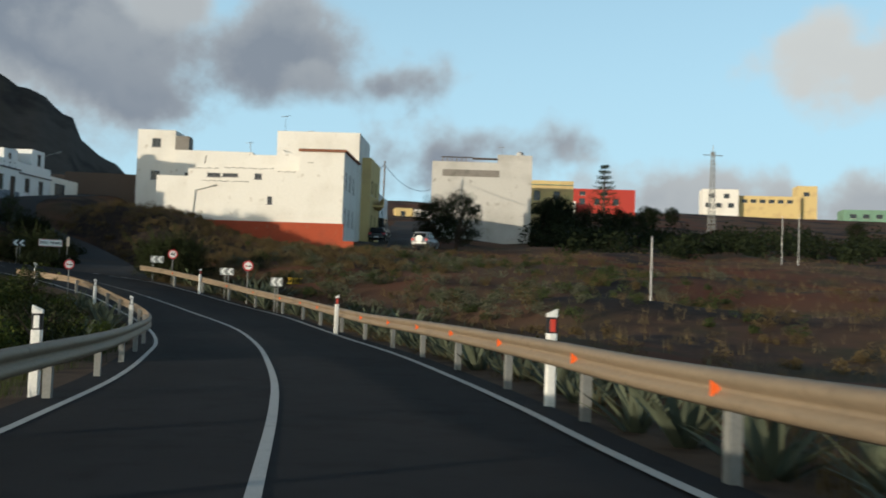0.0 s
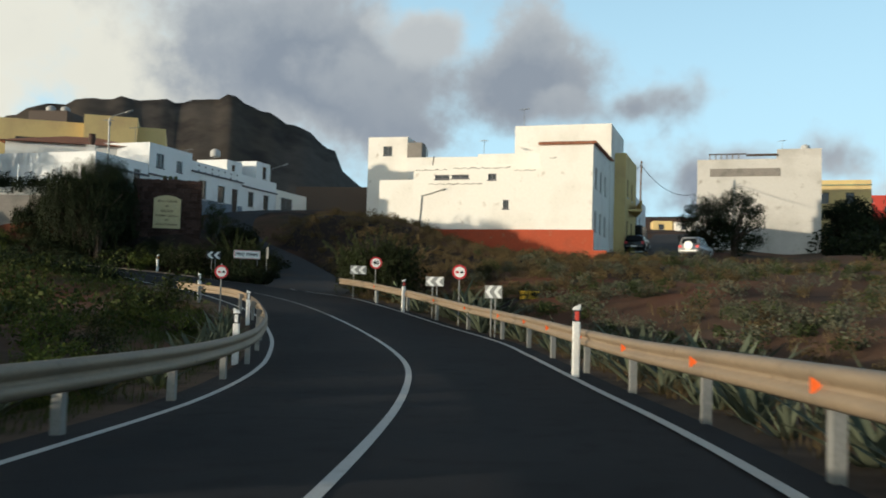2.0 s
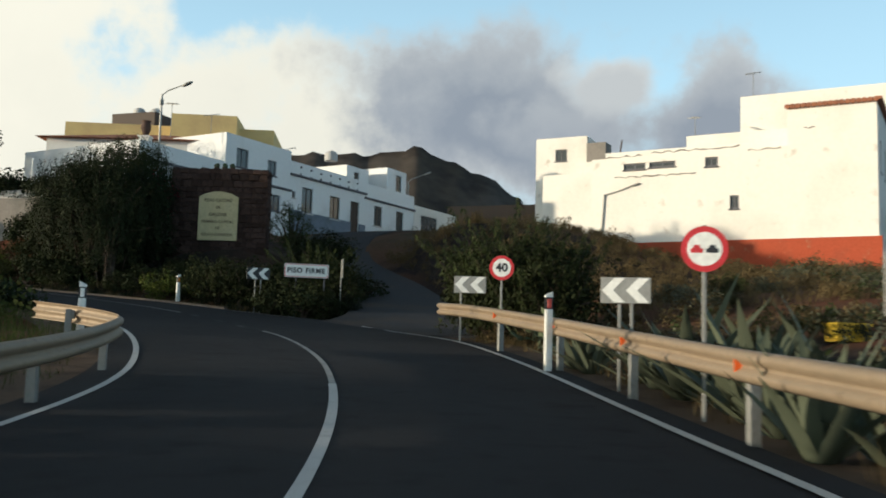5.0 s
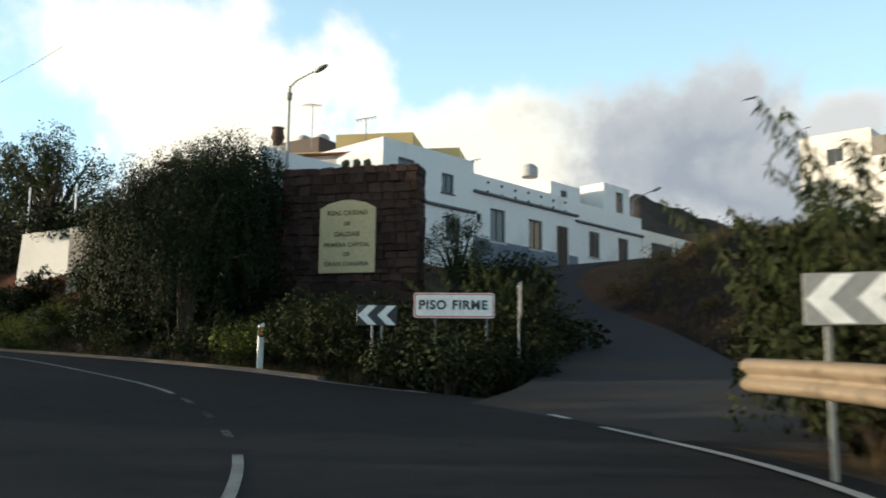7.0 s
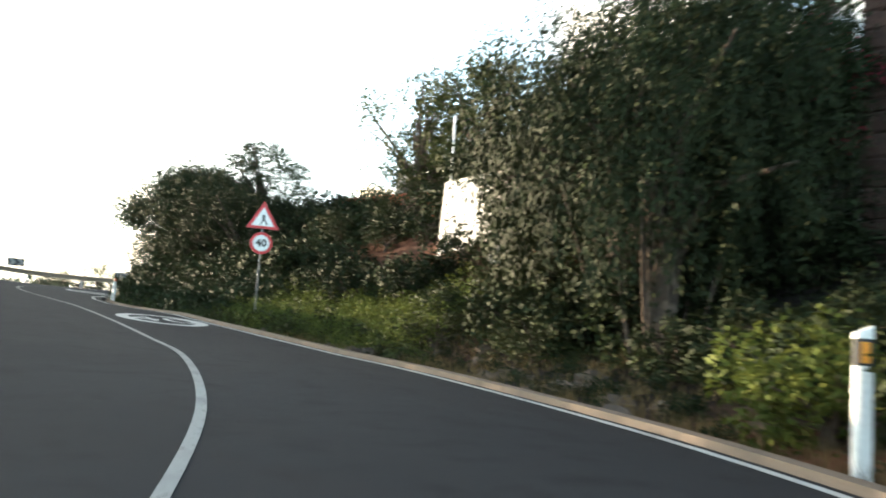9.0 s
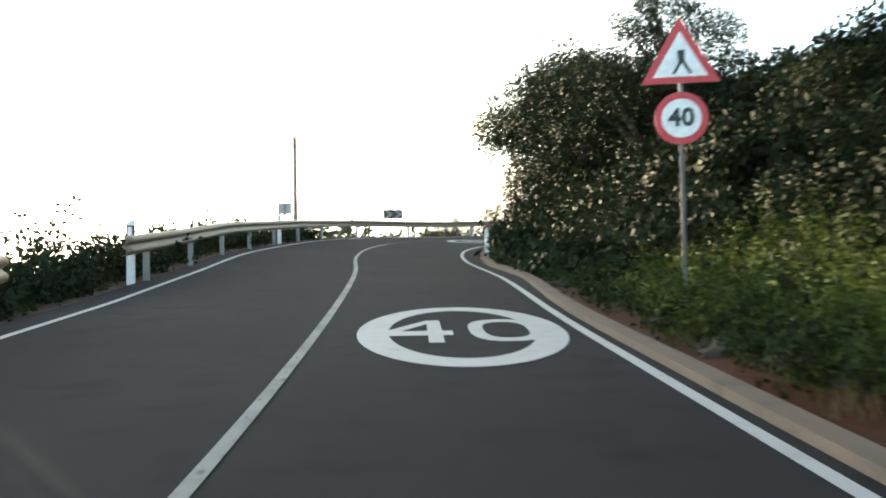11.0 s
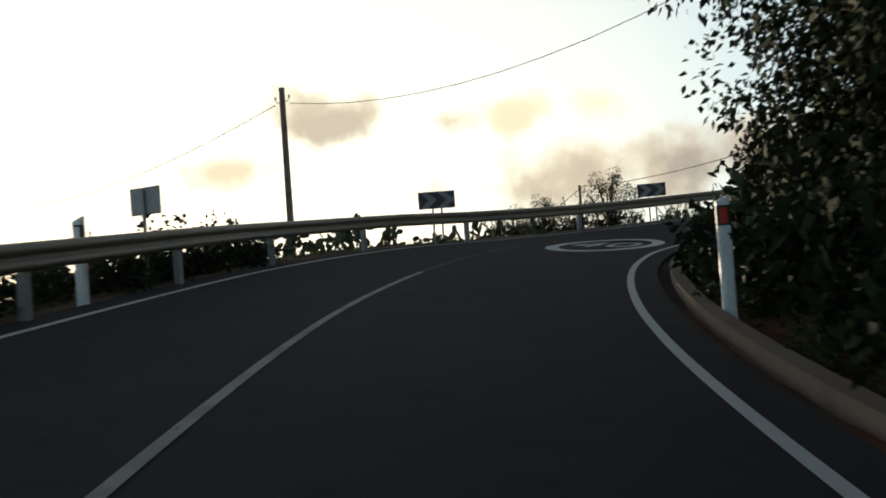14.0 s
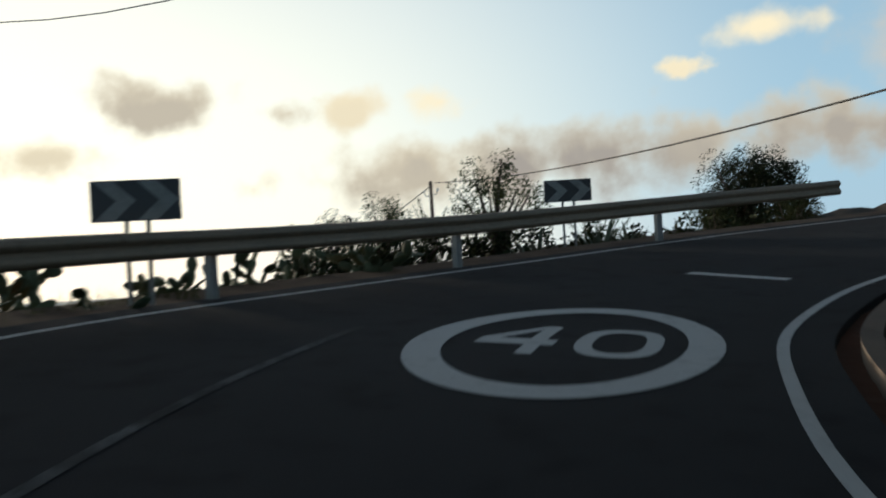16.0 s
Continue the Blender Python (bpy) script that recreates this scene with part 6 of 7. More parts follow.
# ---- parked cars ----
def car(x, y, z, turn, paint, label, length=4.1, width=1.72, height=1.5, roof=(0.26, 0.97), spare=False):
    """A parked car; its tail points to -y at turn 0."""
    ob = thing("parked_car", label, "car", (x, y, z), turn, "parked cars")
    L, Wd, H = length, width / 2, height
    side_ = [(-L / 2, 0.32), (-L / 2, 0.85), (-L / 2 + 0.05, 0.92), (L / 2 - 1.0, 0.90), (L / 2 - 0.1, 0.76), (L / 2, 0.6), (L / 2, 0.3)]
    bm = bmesh.new()
    prism(bm, side_, -Wd, Wd)
    bmesh.ops.bevel(bm, geom=bm.edges[:], offset=0.06, segments=2, affect="EDGES")
    bm.transform(pose(0, 0, 0, 0, 0, 90))
    part("body", bm, paint, ob, "", True)
    r0, r1 = -L / 2 + 0.05, L / 2 - 1.0
    cab = [(r0, 0.90), (r0 + 0.18, H - 0.08), (r0 + 0.4, H), (r1 - 0.95, H), (r1, 0.90)]
    bm = bmesh.new()
    prism(bm, cab, -Wd + 0.08, Wd - 0.08)
    for v in bm.verts:
        if v.co.z > 1.1:
            v.co.y *= 0.84
    bmesh.ops.bevel(bm, geom=bm.edges[:], offset=0.05, segments=2, affect="EDGES")
    bm.transform(pose(0, 0, 0, 0, 0, 90))
    part("cabin", bm, paint, ob, "", True)

    def pane(nm, pts):
        bm = bmesh.new()
        f = bm.faces.new([bm.verts.new(p) for p in pts])
        bmesh.ops.solidify(bm, geom=[f], thickness=0.02)
        part(nm, bm, GLASS_DARK, ob, "dark car window")
    w0, w1 = Wd - 0.10, (Wd - 0.08) * 0.86
    pane("rear_window", [(-w0 + 0.1, r0 - 0.005, 0.98), (w0 - 0.1, r0 - 0.005, 0.98), (w1 - 0.1, r0 + 0.15, H - 0.13), (-w1 + 0.1, r0 + 0.15, H - 0.13)])
    pane("windscreen", [(-w0 + 0.08, r1 + 0.0, 0.95), (w0 - 0.08, r1 + 0.0, 0.95), (w1 - 0.08, r1 - 0.85, H - 0.06), (-w1 + 0.08, r1 - 0.85, H - 0.06)])
    for sd in (-1, 1):
        a, b = sd * (Wd - 0.06), sd * (Wd - 0.085) * 0.86
        pane("side_window", [(a, r0 + 0.25, 0.97), (a, r1 - 0.25, 0.97), (b + sd * 0.03, r1 - 1.0, H - 0.1), (b + sd * 0.03, r0 + 0.4, H - 0.1)])
        for nm, yy, zz, m in (("tail_light", -L / 2 - 0.01, 0.78, SIGN_RED), ("headlight", L / 2 - 0.06, 0.66, SIGN_WHITE)):
            bm = bmesh.new()
            box(bm, sd * (Wd - 0.28), yy - 0.02, zz - 0.1, sd * (Wd - 0.04), yy + 0.03, zz + 0.1, 0.015)
            part(nm, bm, m, ob)
        for yy in (-L / 2 + 0.75, L / 2 - 0.8):
            bm = bmesh.new()
            tube(bm, [(sd * (Wd - 0.2), yy, 0.31), (sd * (Wd + 0.01), yy, 0.31)], 0.31, 18)
            wh = part("wheel", bm, TYRE, ob)
            bm = bmesh.new()
            tube(bm, [(sd * (Wd - 0.02), yy, 0.31), (sd * (Wd + 0.025), yy, 0.31)], 0.19, 14)
            part("rim", bm, STEEL, wh, "grey wheel rim")
    bm = bmesh.new()
    box(bm, -Wd + 0.1, -L / 2 - 0.07, 0.38, Wd - 0.1, -L / 2 + 0.02, 0.56, 0.03)
    part("bumper", bm, paint, ob)
    bm = bmesh.new()
    box(bm, -0.26, -L / 2 - 0.085, 0.42, 0.26, -L / 2 - 0.072, 0.53)
    part("plate", bm, SIGN_WHITE, ob, "pale blank plate")
    if spare:
        bm = bmesh.new()
        tube(bm, [(0, -L / 2 - 0.16, 0.85), (0, -L / 2 + 0.0, 0.85)], 0.32, 18)
        part("spare_wheel", bm, WHITE_PLASTIC, ob, "pale spare wheel cover")


def street_z(x, y):
    return max(gz(x, y) + 0.05, float(np.interp(y, street[:, 1], street[:, 2])))


car(13.95, 87.9, street_z(13.95, 87.9), -24, CAR_SILVER, "silver off-road car with spare wheel parked at the street mouth", 3.7, 1.6, 1.5, spare=True)
car(10.4, 98.6, street_z(10.4, 98.6), -10, CAR_DARK, "dark car parked by the corner house", 4.2, 1.72, 1.45)
car(11.1, 107.0, street_z(11.1, 107.0), -14, CAR_DARK, "dark van parked further up the street", 4.8, 1.9, 2.1)


# ---- plants ----
def blades(name, base, aim, length, width, rg, mat, outward=None):
    """One pointed leaf at each base, along its aim; leaves turn their upper side outward."""
    n = len(base)
    aim = aim / np.maximum(np.linalg.norm(aim, axis=1), 1e-6)[:, None]
    side = np.cross(aim, rg.normal(size=(n, 3)))
    side /= np.maximum(np.linalg.norm(side, axis=1), 1e-6)[:, None]
    if outward is not None:
        face = np.cross(side, aim)
        side *= np.where((face * outward).sum(1) < 0, -1.0, 1.0)[:, None]
    ln = (length * rg.uniform(0.6, 1.3, n))[:, None]
    wd = (width * rg.uniform(0.7, 1.3, n))[:, None]
    mid = base + aim * ln * 0.5
    tip = base + aim * ln + np.array([0, 0, -0.18]) * ln
    v = np.stack([base, mid + side * wd, tip, mid - side * wd], 1).reshape(-1, 3)
    me = bpy.data.meshes.new(name)
    me.from_pydata(v.tolist(), [], np.arange(4 * n).reshape(n, 4).tolist())
    me.materials.append(mat)
    if outward is not None:
        flat = np.cross(aim, side)
        lean = outward / np.maximum(np.linalg.norm(outward, axis=1), 1e-6)[:, None] * 0.8 + flat * np.where((flat * outward).sum(1) > 0, 0.45, -0.45)[:, None]
        lean /= np.linalg.norm(lean, axis=1)[:, None]
        me.polygons.foreach_set("use_smooth", [True] * n)
        me.normals_split_custom_set(np.repeat(lean, 4, axis=0).tolist())
    return me


def in_clumps(clumps, per, rg, droop=0.0, up=0.2):
    """Bases, aims and outward ways of leaves in clumps of (x, y, z, radius)."""
    c = np.repeat(np.array(clumps, float), per, axis=0)
    n = len(c)
    d = rg.normal(size=(n, 3))
    d /= np.linalg.norm(d, axis=1)[:, None]
    base = c[:, :3] + d * (c[:, 3] * rg.uniform(0.35, 1.0, n) ** 0.6)[:, None]
    return base, d + rg.normal(size=(n, 3)) * 0.7 + np.array([0, 0, up - droop]), d + np.array([0, 0, 0.25])


def leaves(name, clumps, per, length, width, seed, mat, droop=0.0, up=0.2, turned=False):
    """Many small pointed leaves in clumps of (x, y, z, radius)."""
    rg = np.random.default_rng(seed)
    base, aim, outward = in_clumps(clumps, per, rg, droop, up)
    return blades(name, base, aim, length, width, rg, mat, outward if turned else None)


def limbs(bm, ends, base_r, seed, height):
    """Bent tapering limbs from the foot to the given ends."""
    rr = random.Random(seed)
    for k, e in enumerate(ends):
        e = Vector(e)
        a = Vector((e.x * 0.12 + rr.uniform(-0.05, 0.05), e.y * 0.12, height * rr.uniform(0.25, 0.4)))
        b = a.lerp(e, 0.5) + Vector((rr.uniform(-0.1, 0.1), rr.uniform(-0.1, 0.1), 0.12)) * height * 0.4
        tube(bm, [(rr.uniform(-0.02, 0.02), rr.uniform(-0.02, 0.02), -0.15 * height), a, b, e], [base_r, base_r * 0.7, base_r * 0.42, base_r * 0.15], 6)
    return bm


def clump_set(seed, n, rx, ry, z0, z1, r, hollow=0.35):
    """Clump centres spread through an uneven crown."""
    rr = random.Random(seed)
    out = []
    while len(out) < n:
        x, y, z = rr.uniform(-1, 1), rr.uniform(-1, 1), rr.uniform(-1, 1)
        q = x * x + y * y + z * z
        if hollow < q < 1:
            out.append((x * rx, y * ry, z0 + (z + 1) / 2 * (z1 - z0), r * rr.uniform(0.6, 1.35)))
    return out


def make_bush(name, label, seed, mat, n=26, per=70, leaf=(0.10, 0.028), rx=0.8, z1=1.15, r=0.26, droop=0.0, category="bush", trunk=0.05, z0=0.12):
    ob = thing(name, label, category)
    cl = clump_set(seed, n, rx, rx, z0, z1, r)
    bm = bmesh.new()
    limbs(bm, [c[:3] for c in cl[:8]], trunk, seed, z1)
    part("stem", bm, TRUNK, ob)
    part("foliage", leaves(name + "_leaves", cl, per, leaf[0], leaf[1], seed, mat, droop, turned=True), None, ob)
    return ob


def put(ob, x, y, scale, turn=0.0, z=None, flat=1.0, label=""):
    m = pose(x, y, (gz(x, y) if z is None else z) - 0.06 * scale, 0, 0, turn) @ Matrix.Diagonal((scale, scale, scale * flat, 1))
    o = copy_thing(ob, m)
    if label:
        o["label"] = label
    return o


rnd = random.Random(11)
masters = []


def master(ob):
    masters.append(ob)
    return ob


B_DARK = [master(make_bush("bush", "dense dark green bush on the slope", 20 + k, LEAF_DARK, 28, 78, (0.092, 0.031))) for k in range(2)]
B_GREEN = [master(make_bush("bush", "dusty green roadside bush", 30 + k, LEAF_OLIVE, 26, 100, (0.070, 0.016))) for k in range(2)]
B_BRIGHT = [master(make_bush("bush", "fresh yellow-green spreading bush", 40 + k, LEAF_BRIGHT, 24, 80, (0.076, 0.022), 0.9, 0.75, 0.24)) for k in range(2)]
B_GREY = [master(make_bush("bush", "dry grey-green scrub bush", 50 + k, LEAF_GREY, 22, 60, (0.07, 0.016), 0.8, 0.8, 0.24)) for k in range(2)]


def make_tree(name, label, seed, mat, h, rx, n, per, leaf, trunk, z0, r, droop=0.0):
    ob = thing(name, label, "tree")
    cl = clump_set(seed, n, rx, rx * 0.9, z0, h, r, 0.25)
    bm = bmesh.new()
    limbs(bm, [c[:3] for c in cl[:14]], trunk, seed, h)
    part("trunk", bm, TRUNK, ob)
    part("crown", leaves(name + "_leaves", cl, per, leaf[0], leaf[1], seed, mat, droop, turned=True), None, ob)
    return ob


T_DARK = [master(make_tree("tree", "dark broad-leaved tree hanging over the bank", 70 + k, LEAF_DARK, 6.0, 2.7, 110, 190, (0.115, 0.034), 0.20, 0.8, 0.60, 0.3)) for k in range(2)]
T_FAR = [master(make_tree("tree", "dark round-crowned tree among the scrub", 74 + k, LEAF_DARK, 6.0, 2.7, 90, 70, (0.22, 0.07), 0.20, 0.6, 0.62, 0.2)) for k in range(2)]


def make_pepper_tree(seed, h=6.0, rx=2.7):
    """A broad tree whose outer twigs hang down in long strands of narrow leaves."""
    ob = thing("pepper_tree", "broad dark pepper tree with hanging twigs over the bank", "tree")
    rg = np.random.default_rng(seed)
    cl = [c for c in clump_set(seed, 150, rx, rx * 0.9, 0.9, h, 0.56, 0.2) if c[2] > 2.2 or (c[2] > 1.5 and c[0] ** 2 + c[1] ** 2 > 0.35 * rx ** 2)][:100]
    bm = bmesh.new()
    limbs(bm, [c[:3] for c in cl[:14]], 0.17, seed, h)
    for k in range(7):
        x, y = rg.uniform(-0.9, 0.9, 2)
        tube(bm, [(x * 0.5, y * 0.5, -0.4), (x * 0.8, y * 0.9, 1.2), (x * 1.5, y * 1.4, 2.9)], [0.045, 0.035, 0.02], 5)
    part("trunk", bm, TRUNK, ob)
    base, aim, outward = in_clumps(cl, 165, rg, 0.5)
    hb, ha, ho = [base], [aim], [outward]
    for c in cl:
        for k in range(4):
            top = np.array(c[:3]) + rg.normal(size=3) * c[3] * 0.5
            ln = min(rg.uniform(0.6, 2.1), max(0.3, top[2] - 0.85))
            t = rg.uniform(0, 1, 48)[:, None]
            out = np.array([c[0], c[1], 0]) * 0.06
            hb.append(top + out * t + np.array([0, 0, -ln]) * t + rg.normal(size=(48, 3)) * 0.06)
            ha.append(rg.normal(size=(48, 3)) * 0.5 + np.array([0, 0, -0.9]))
            ho.append(np.tile([c[0], c[1], 0.3], (48, 1)) + rg.normal(size=(48, 3)) * 0.3)
    part("crown", blades("pepper_leaves", np.concatenate(hb), np.concatenate(ha), 0.102, 0.020, rg, LEAF_DARK, np.concatenate(ho)), None, ob)
    return ob


T_PEPPER = [master(make_pepper_tree(90 + k)) for k in range(2)]


def make_wattle(seed, tall=3.7):
    """A loose shrub of long arching shoots with narrow drooping leaves."""
    ob = thing("wattle_shrub", "loose wattle shrub with arching shoots and narrow leaves", "shrub")
    rg = np.random.default_rng(seed)
    bm = bmesh.new()
    hb, ha = [], []
    for k in range(20):
        a, lean, ln = rg.uniform(0, 2 * math.pi), rg.uniform(0.08, 0.62), tall * rg.uniform(0.62, 1.08)
        t = np.linspace(0, 1, 7)
        r = ln * (t * math.sin(lean) + 0.16 * np.clip(t - 0.6, 0, 1) ** 1.5)
        z = ln * (t * math.cos(lean) - 0.30 * np.clip(t - 0.72, 0, 1) ** 1.4)
        line = np.stack([r * math.cos(a), r * math.sin(a), z], 1)
        tube(bm, line.tolist(), [0.018 * (1 - 0.8 * q) for q in t], 4)
        n = 210
        q = rg.uniform(0.18, 1.0, n) ** 0.85
        at = np.stack([np.interp(q, t, line[:, i]) for i in range(3)], 1)
        side = rg.normal(size=(n, 3)) * np.array([1, 1, 0.5])
        side *= (0.20 * (1.05 - q) ** 0.6 * rg.uniform(0.1, 1, n))[:, None]
        hb.append(at + side)
        ha.append(side * 3 + rg.normal(size=(n, 3)) * 0.35 + np.array([0, 0, -0.75]))
    part("stem", bm, TRUNK, ob)
    part("foliage", blades("wattle_leaves", np.concatenate(hb), np.concatenate(ha), 0.13, 0.0125, rg, LEAF), None, ob)
    return ob


T_WATTLE = [master(make_wattle(95 + k)) for k in range(3)]
T_OPEN = [master(make_tree("tree", "open-crowned tree with small glossy leaves", 80 + k, LEAF, 5.5, 2.3, 60, 115, (0.115, 0.038), 0.14, 1.2, 0.52, 0.2)) for k in range(2)]


def scatter(kinds, count, x0, x1, y0, y1, s0, s1, keep=None, flat=1.0, label=""):
    done = 0
    tries = 0
    while done < count and tries < count * 30:
        tries += 1
        x, y = rnd.uniform(x0, x1), rnd.uniform(y0, y1)
        sc = rnd.uniform(s0, s1)
        s_, lt = beside(x, y)
        gap = (lt - wr(s_)) if lt > 0 else (-lt - wl(s_))
        if gap < 1.3 + 0.55 * sc or (keep and not keep(x, y, lt)):
            continue
        if min((x - p[0]) ** 2 + (y - p[1]) ** 2 for p in SIDE[::3]) < (2.3 + 0.8 * sc) ** 2:
            continue
        put(rnd.choice(kinds), x, y, sc, rnd.uniform(0, 360), flat=flat * rnd.uniform(0.8, 1.15), label=label)
        done += 1


# trees along the uphill bank
for x, y, sc, k, fl in ((-25.0, 71.2, 0.86, 0, 1.0), (-26.3, 71.7, 0.92, 1, 1.0), (-28.3, 72.9, 0.74, 0, 0.95), (-26.6, 74.0, 0.88, 1, 0.95), (-25.7, 73.4, 0.80, 0, 1.1)):
    put(T_PEPPER[k], x, y, sc, rnd.uniform(0, 360), flat=fl)
for x, y, sc, k, fl in ((-67.8, 75.8, 0.85, 0, 1.0), (-70.5, 77.5, 0.8, 1, 1.0), (-60.6, 72.9, 1.0, 0, 0.97), (-57.6, 73.2, 0.95, 1, 0.8), (-54.2, 73.0, 0.85, 0, 0.72), (-50.8, 73.2, 0.8, 1, 0.68), (-63.4, 72.9, 0.95, 0, 1.0), (-63.0, 74.4, 0.8, 1, 1.0), (-56.5, 75.6, 0.75, 0, 0.9)):
    put(T_DARK[k], x, y, sc, rnd.uniform(0, 360), flat=fl)
for x, y, sc in ((-62.6, 72.3, 1.15), (-64.4, 72.5, 1.2), (-66.0, 72.8, 1.2), (-60.4, 72.0, 1.0), (-58.2, 71.9, 0.95)):
    put(B_DARK[1], x, y, sc, rnd.uniform(0, 360), flat=1.2)
for x, y, sc, k in ((-44.2, 77.0, 1.0, 0), (-44.8, 78.2, 0.75, 1), (-40.2, 77.6, 1.0, 0), (-39.2, 76.6, 0.85, 1), (-65.5, 76.0, 0.75, 0), (-19.6, 76.9, 0.5, 0)):
    put(T_OPEN[k], x, y, sc, rnd.uniform(0, 360))
put(T_DARK[0], 18.4, 97.5, 1.0, 40, label="dense dark round tree beside the parked car")
put(T_DARK[1], 16.3, 98.6, 0.92, 140, label="dense dark round tree beside the parked car")
ob = thing("bougainvillea", "climbing bougainvillea with dark red flowers on the stone wall", "climber", (-24.3, 73.6, 5.0), 20)
cl = clump_set(101, 40, 0.75, 0.5, 0.4, 4.6, 0.34, 0.1)
bm = bmesh.new()
limbs(bm, [c[:3] for c in cl[:6]], 0.04, 101, 4.0)
part("stem", bm, TRUNK, ob)
part("foliage", leaves("climber_leaves", cl, 110, 0.08, 0.025, 101, LEAF_DARK), None, ob)
part("flowers", leaves("climber_flowers", [(x, y, z, r * 0.8) for x, y, z, r in cl if z > 2.2][:14], 60, 0.045, 0.02, 102, PETAL), None, ob, "dark red flowers")
# hedge on the villa wall
for k in range(9):
    x, y = local(-37.65, 74.5, 12, 0.6 + k * 1.1, 0.75)
    put(B_DARK[k % 2], x, y, rnd.uniform(1.2, 1.5), rnd.uniform(0, 360), 8.3)
# shrubs by the 40 sign and on the junction corner
for x, y, sc in ((-6.3, 63.2, 1.0), (-5.7, 62.5, 1.05), (-5.0, 62.2, 0.95), (-4.2, 61.9, 0.85), (-5.2, 63.4, 1.0), (-7.0, 63.9, 0.85)):
    put(rnd.choice(T_WATTLE), x, y, sc, rnd.uniform(0, 360))
    put(rnd.choice(B_GREEN + B_DARK[:1]), x + 0.2, y + 0.25, 1.75 * sc ** 0.5, rnd.uniform(0, 360), flat=1.35)
scatter(B_GREEN, 10, -6.5, 4, 57, 66, 0.5, 0.8)
scatter(B_GREY, 16, -2, 14, 44, 74, 0.5, 1.0)
# bank below the stone wall
scatter(B_GREEN + B_DARK, 14, -32, -22, 70.6, 72.5, 0.6, 1.0, lambda x, y, l: l > 0)
scatter(B_GREEN + B_DARK, 12, -22, -13.5, 68.6, 72.0, 0.7, 1.1, lambda x, y, l: l > 0)
for x, y, sc, kind in ((-20.9, 69.6, 1.15, B_BRIGHT), (-21.4, 70.2, 1.2, B_BRIGHT), (-18.7, 69.5, 1.5, B_GREEN), (-17.6, 69.3, 1.4, B_GREEN), (-19.6, 70.4, 1.4, B_GREEN), (-13.9, 67.15, 1.0, B_DARK), (-14.8, 67.45, 1.1, B_DARK), (-13.3, 67.4, 0.95, B_GREEN), (-12.9, 67.9, 0.8, B_DARK), (-15.6, 67.9, 1.0, B_GREEN)):
    put(kind[0], x, y, sc, rnd.uniform(0, 360))
scatter(B_DARK, 22, -31.5, -24.5, 71.0, 75, 0.8, 1.3, lambda x, y, l: l > 0)
scatter(B_DARK, 12, -24.6, -18, 70.4, 72.6, 0.5, 0.75, lambda x, y, l: l > 0)
scatter(B_DARK, 10, -41, -33, 72.0, 74.0, 0.7, 1.1)
scatter(B_DARK + B_GREEN, 16, -52, -39.5, 73.8, 77.5, 0.9, 1.4)
for x, y, sc in ((-13.5, 68.3, 0.85), (-14.2, 68.2, 0.9), (-15.0, 68.5, 0.85), (-13.7, 69.3, 1.25), (-13.6, 70.3, 1.5), (-14.6, 71.0, 1.9), (-15.2, 72.6, 1.8), (-16.4, 74.0, 1.7), (-15.4, 69.6, 1.4), (-17.6, 75.6, 1.5), (-18.0, 77.6, 1.5), (-19.8, 79.6, 1.6), (-17.2, 76.0, 1.6), (-16.6, 70.0, 1.3), (-17.8, 70.8, 1.2)):
    put(rnd.choice(B_GREEN + B_DARK[:1]), x, y, sc, rnd.uniform(0, 360))
put(T_WATTLE[0], -16.4, 72.4, 0.85, 40)
put(T_WATTLE[1], -14.9, 71.4, 0.75, 200)
scatter(B_DARK + B_GREEN, 20, -56, -39, 71, 76, 0.8, 1.4, lambda x, y, l: l > 0)
scatter(B_DARK + B_GREEN, 22, -78, -56, 71.5, 79, 0.8, 1.5, lambda x, y, l: l > 0)
# inner bank of the lower bend
scatter(B_GREEN[:1] + B_BRIGHT, 46, -13, -1.5, 14, 50, 0.7, 1.1, lambda x, y, l: l < 0 and math.hypot(x + 9.9, y - 52.5) > 4.5)
# below the valley rail
scatter(B_GREY + B_DARK, 24, -80, -38, 57.5, 62.4, 0.6, 1.0, lambda x, y, l: l < 0)
scatter(B_GREEN, 10, -40, -26, 56.5, 61, 0.9, 1.3, lambda x, y, l: l < 0)
for x, y, sc in ((-86.2, 71.0, 0.36), (-87.8, 73.8, 0.52), (-85.5, 70.0, 0.30), (-88.8, 79.4, 0.30), (-90.5, 82.5, 0.34)):
    put(rnd.choice(T_OPEN), x, y, sc, rnd.uniform(0, 360), 6.7)
for x, y, sc in ((-86.9, 72.2, 0.55), (-88.4, 76.4, 0.5), (-85.0, 69.4, 0.42)):
    put(rnd.choice(T_WATTLE), x, y, sc, rnd.uniform(0, 360), 6.7)
for x, y, sc in ((-85.2, 69.8, 1.0), (-86.5, 71.6, 1.2), (-87.6, 73.8, 1.2), (-88.0, 76.4, 1.1), (-88.4, 78.8, 1.1), (-88.8, 81, 1.2)):
    put(rnd.choice(B_DARK), x, y, sc * 1.15, rnd.uniform(0, 360), 6.5)
put(T_DARK[0], -94.3, 83.6, 0.64, 200, 6.2, 0.95, label="dark round-topped tree behind the upper bend")
put(T_DARK[1], -94, 83.2, 0.66, 30, 6.2, label="dark round-topped tree behind the upper bend")
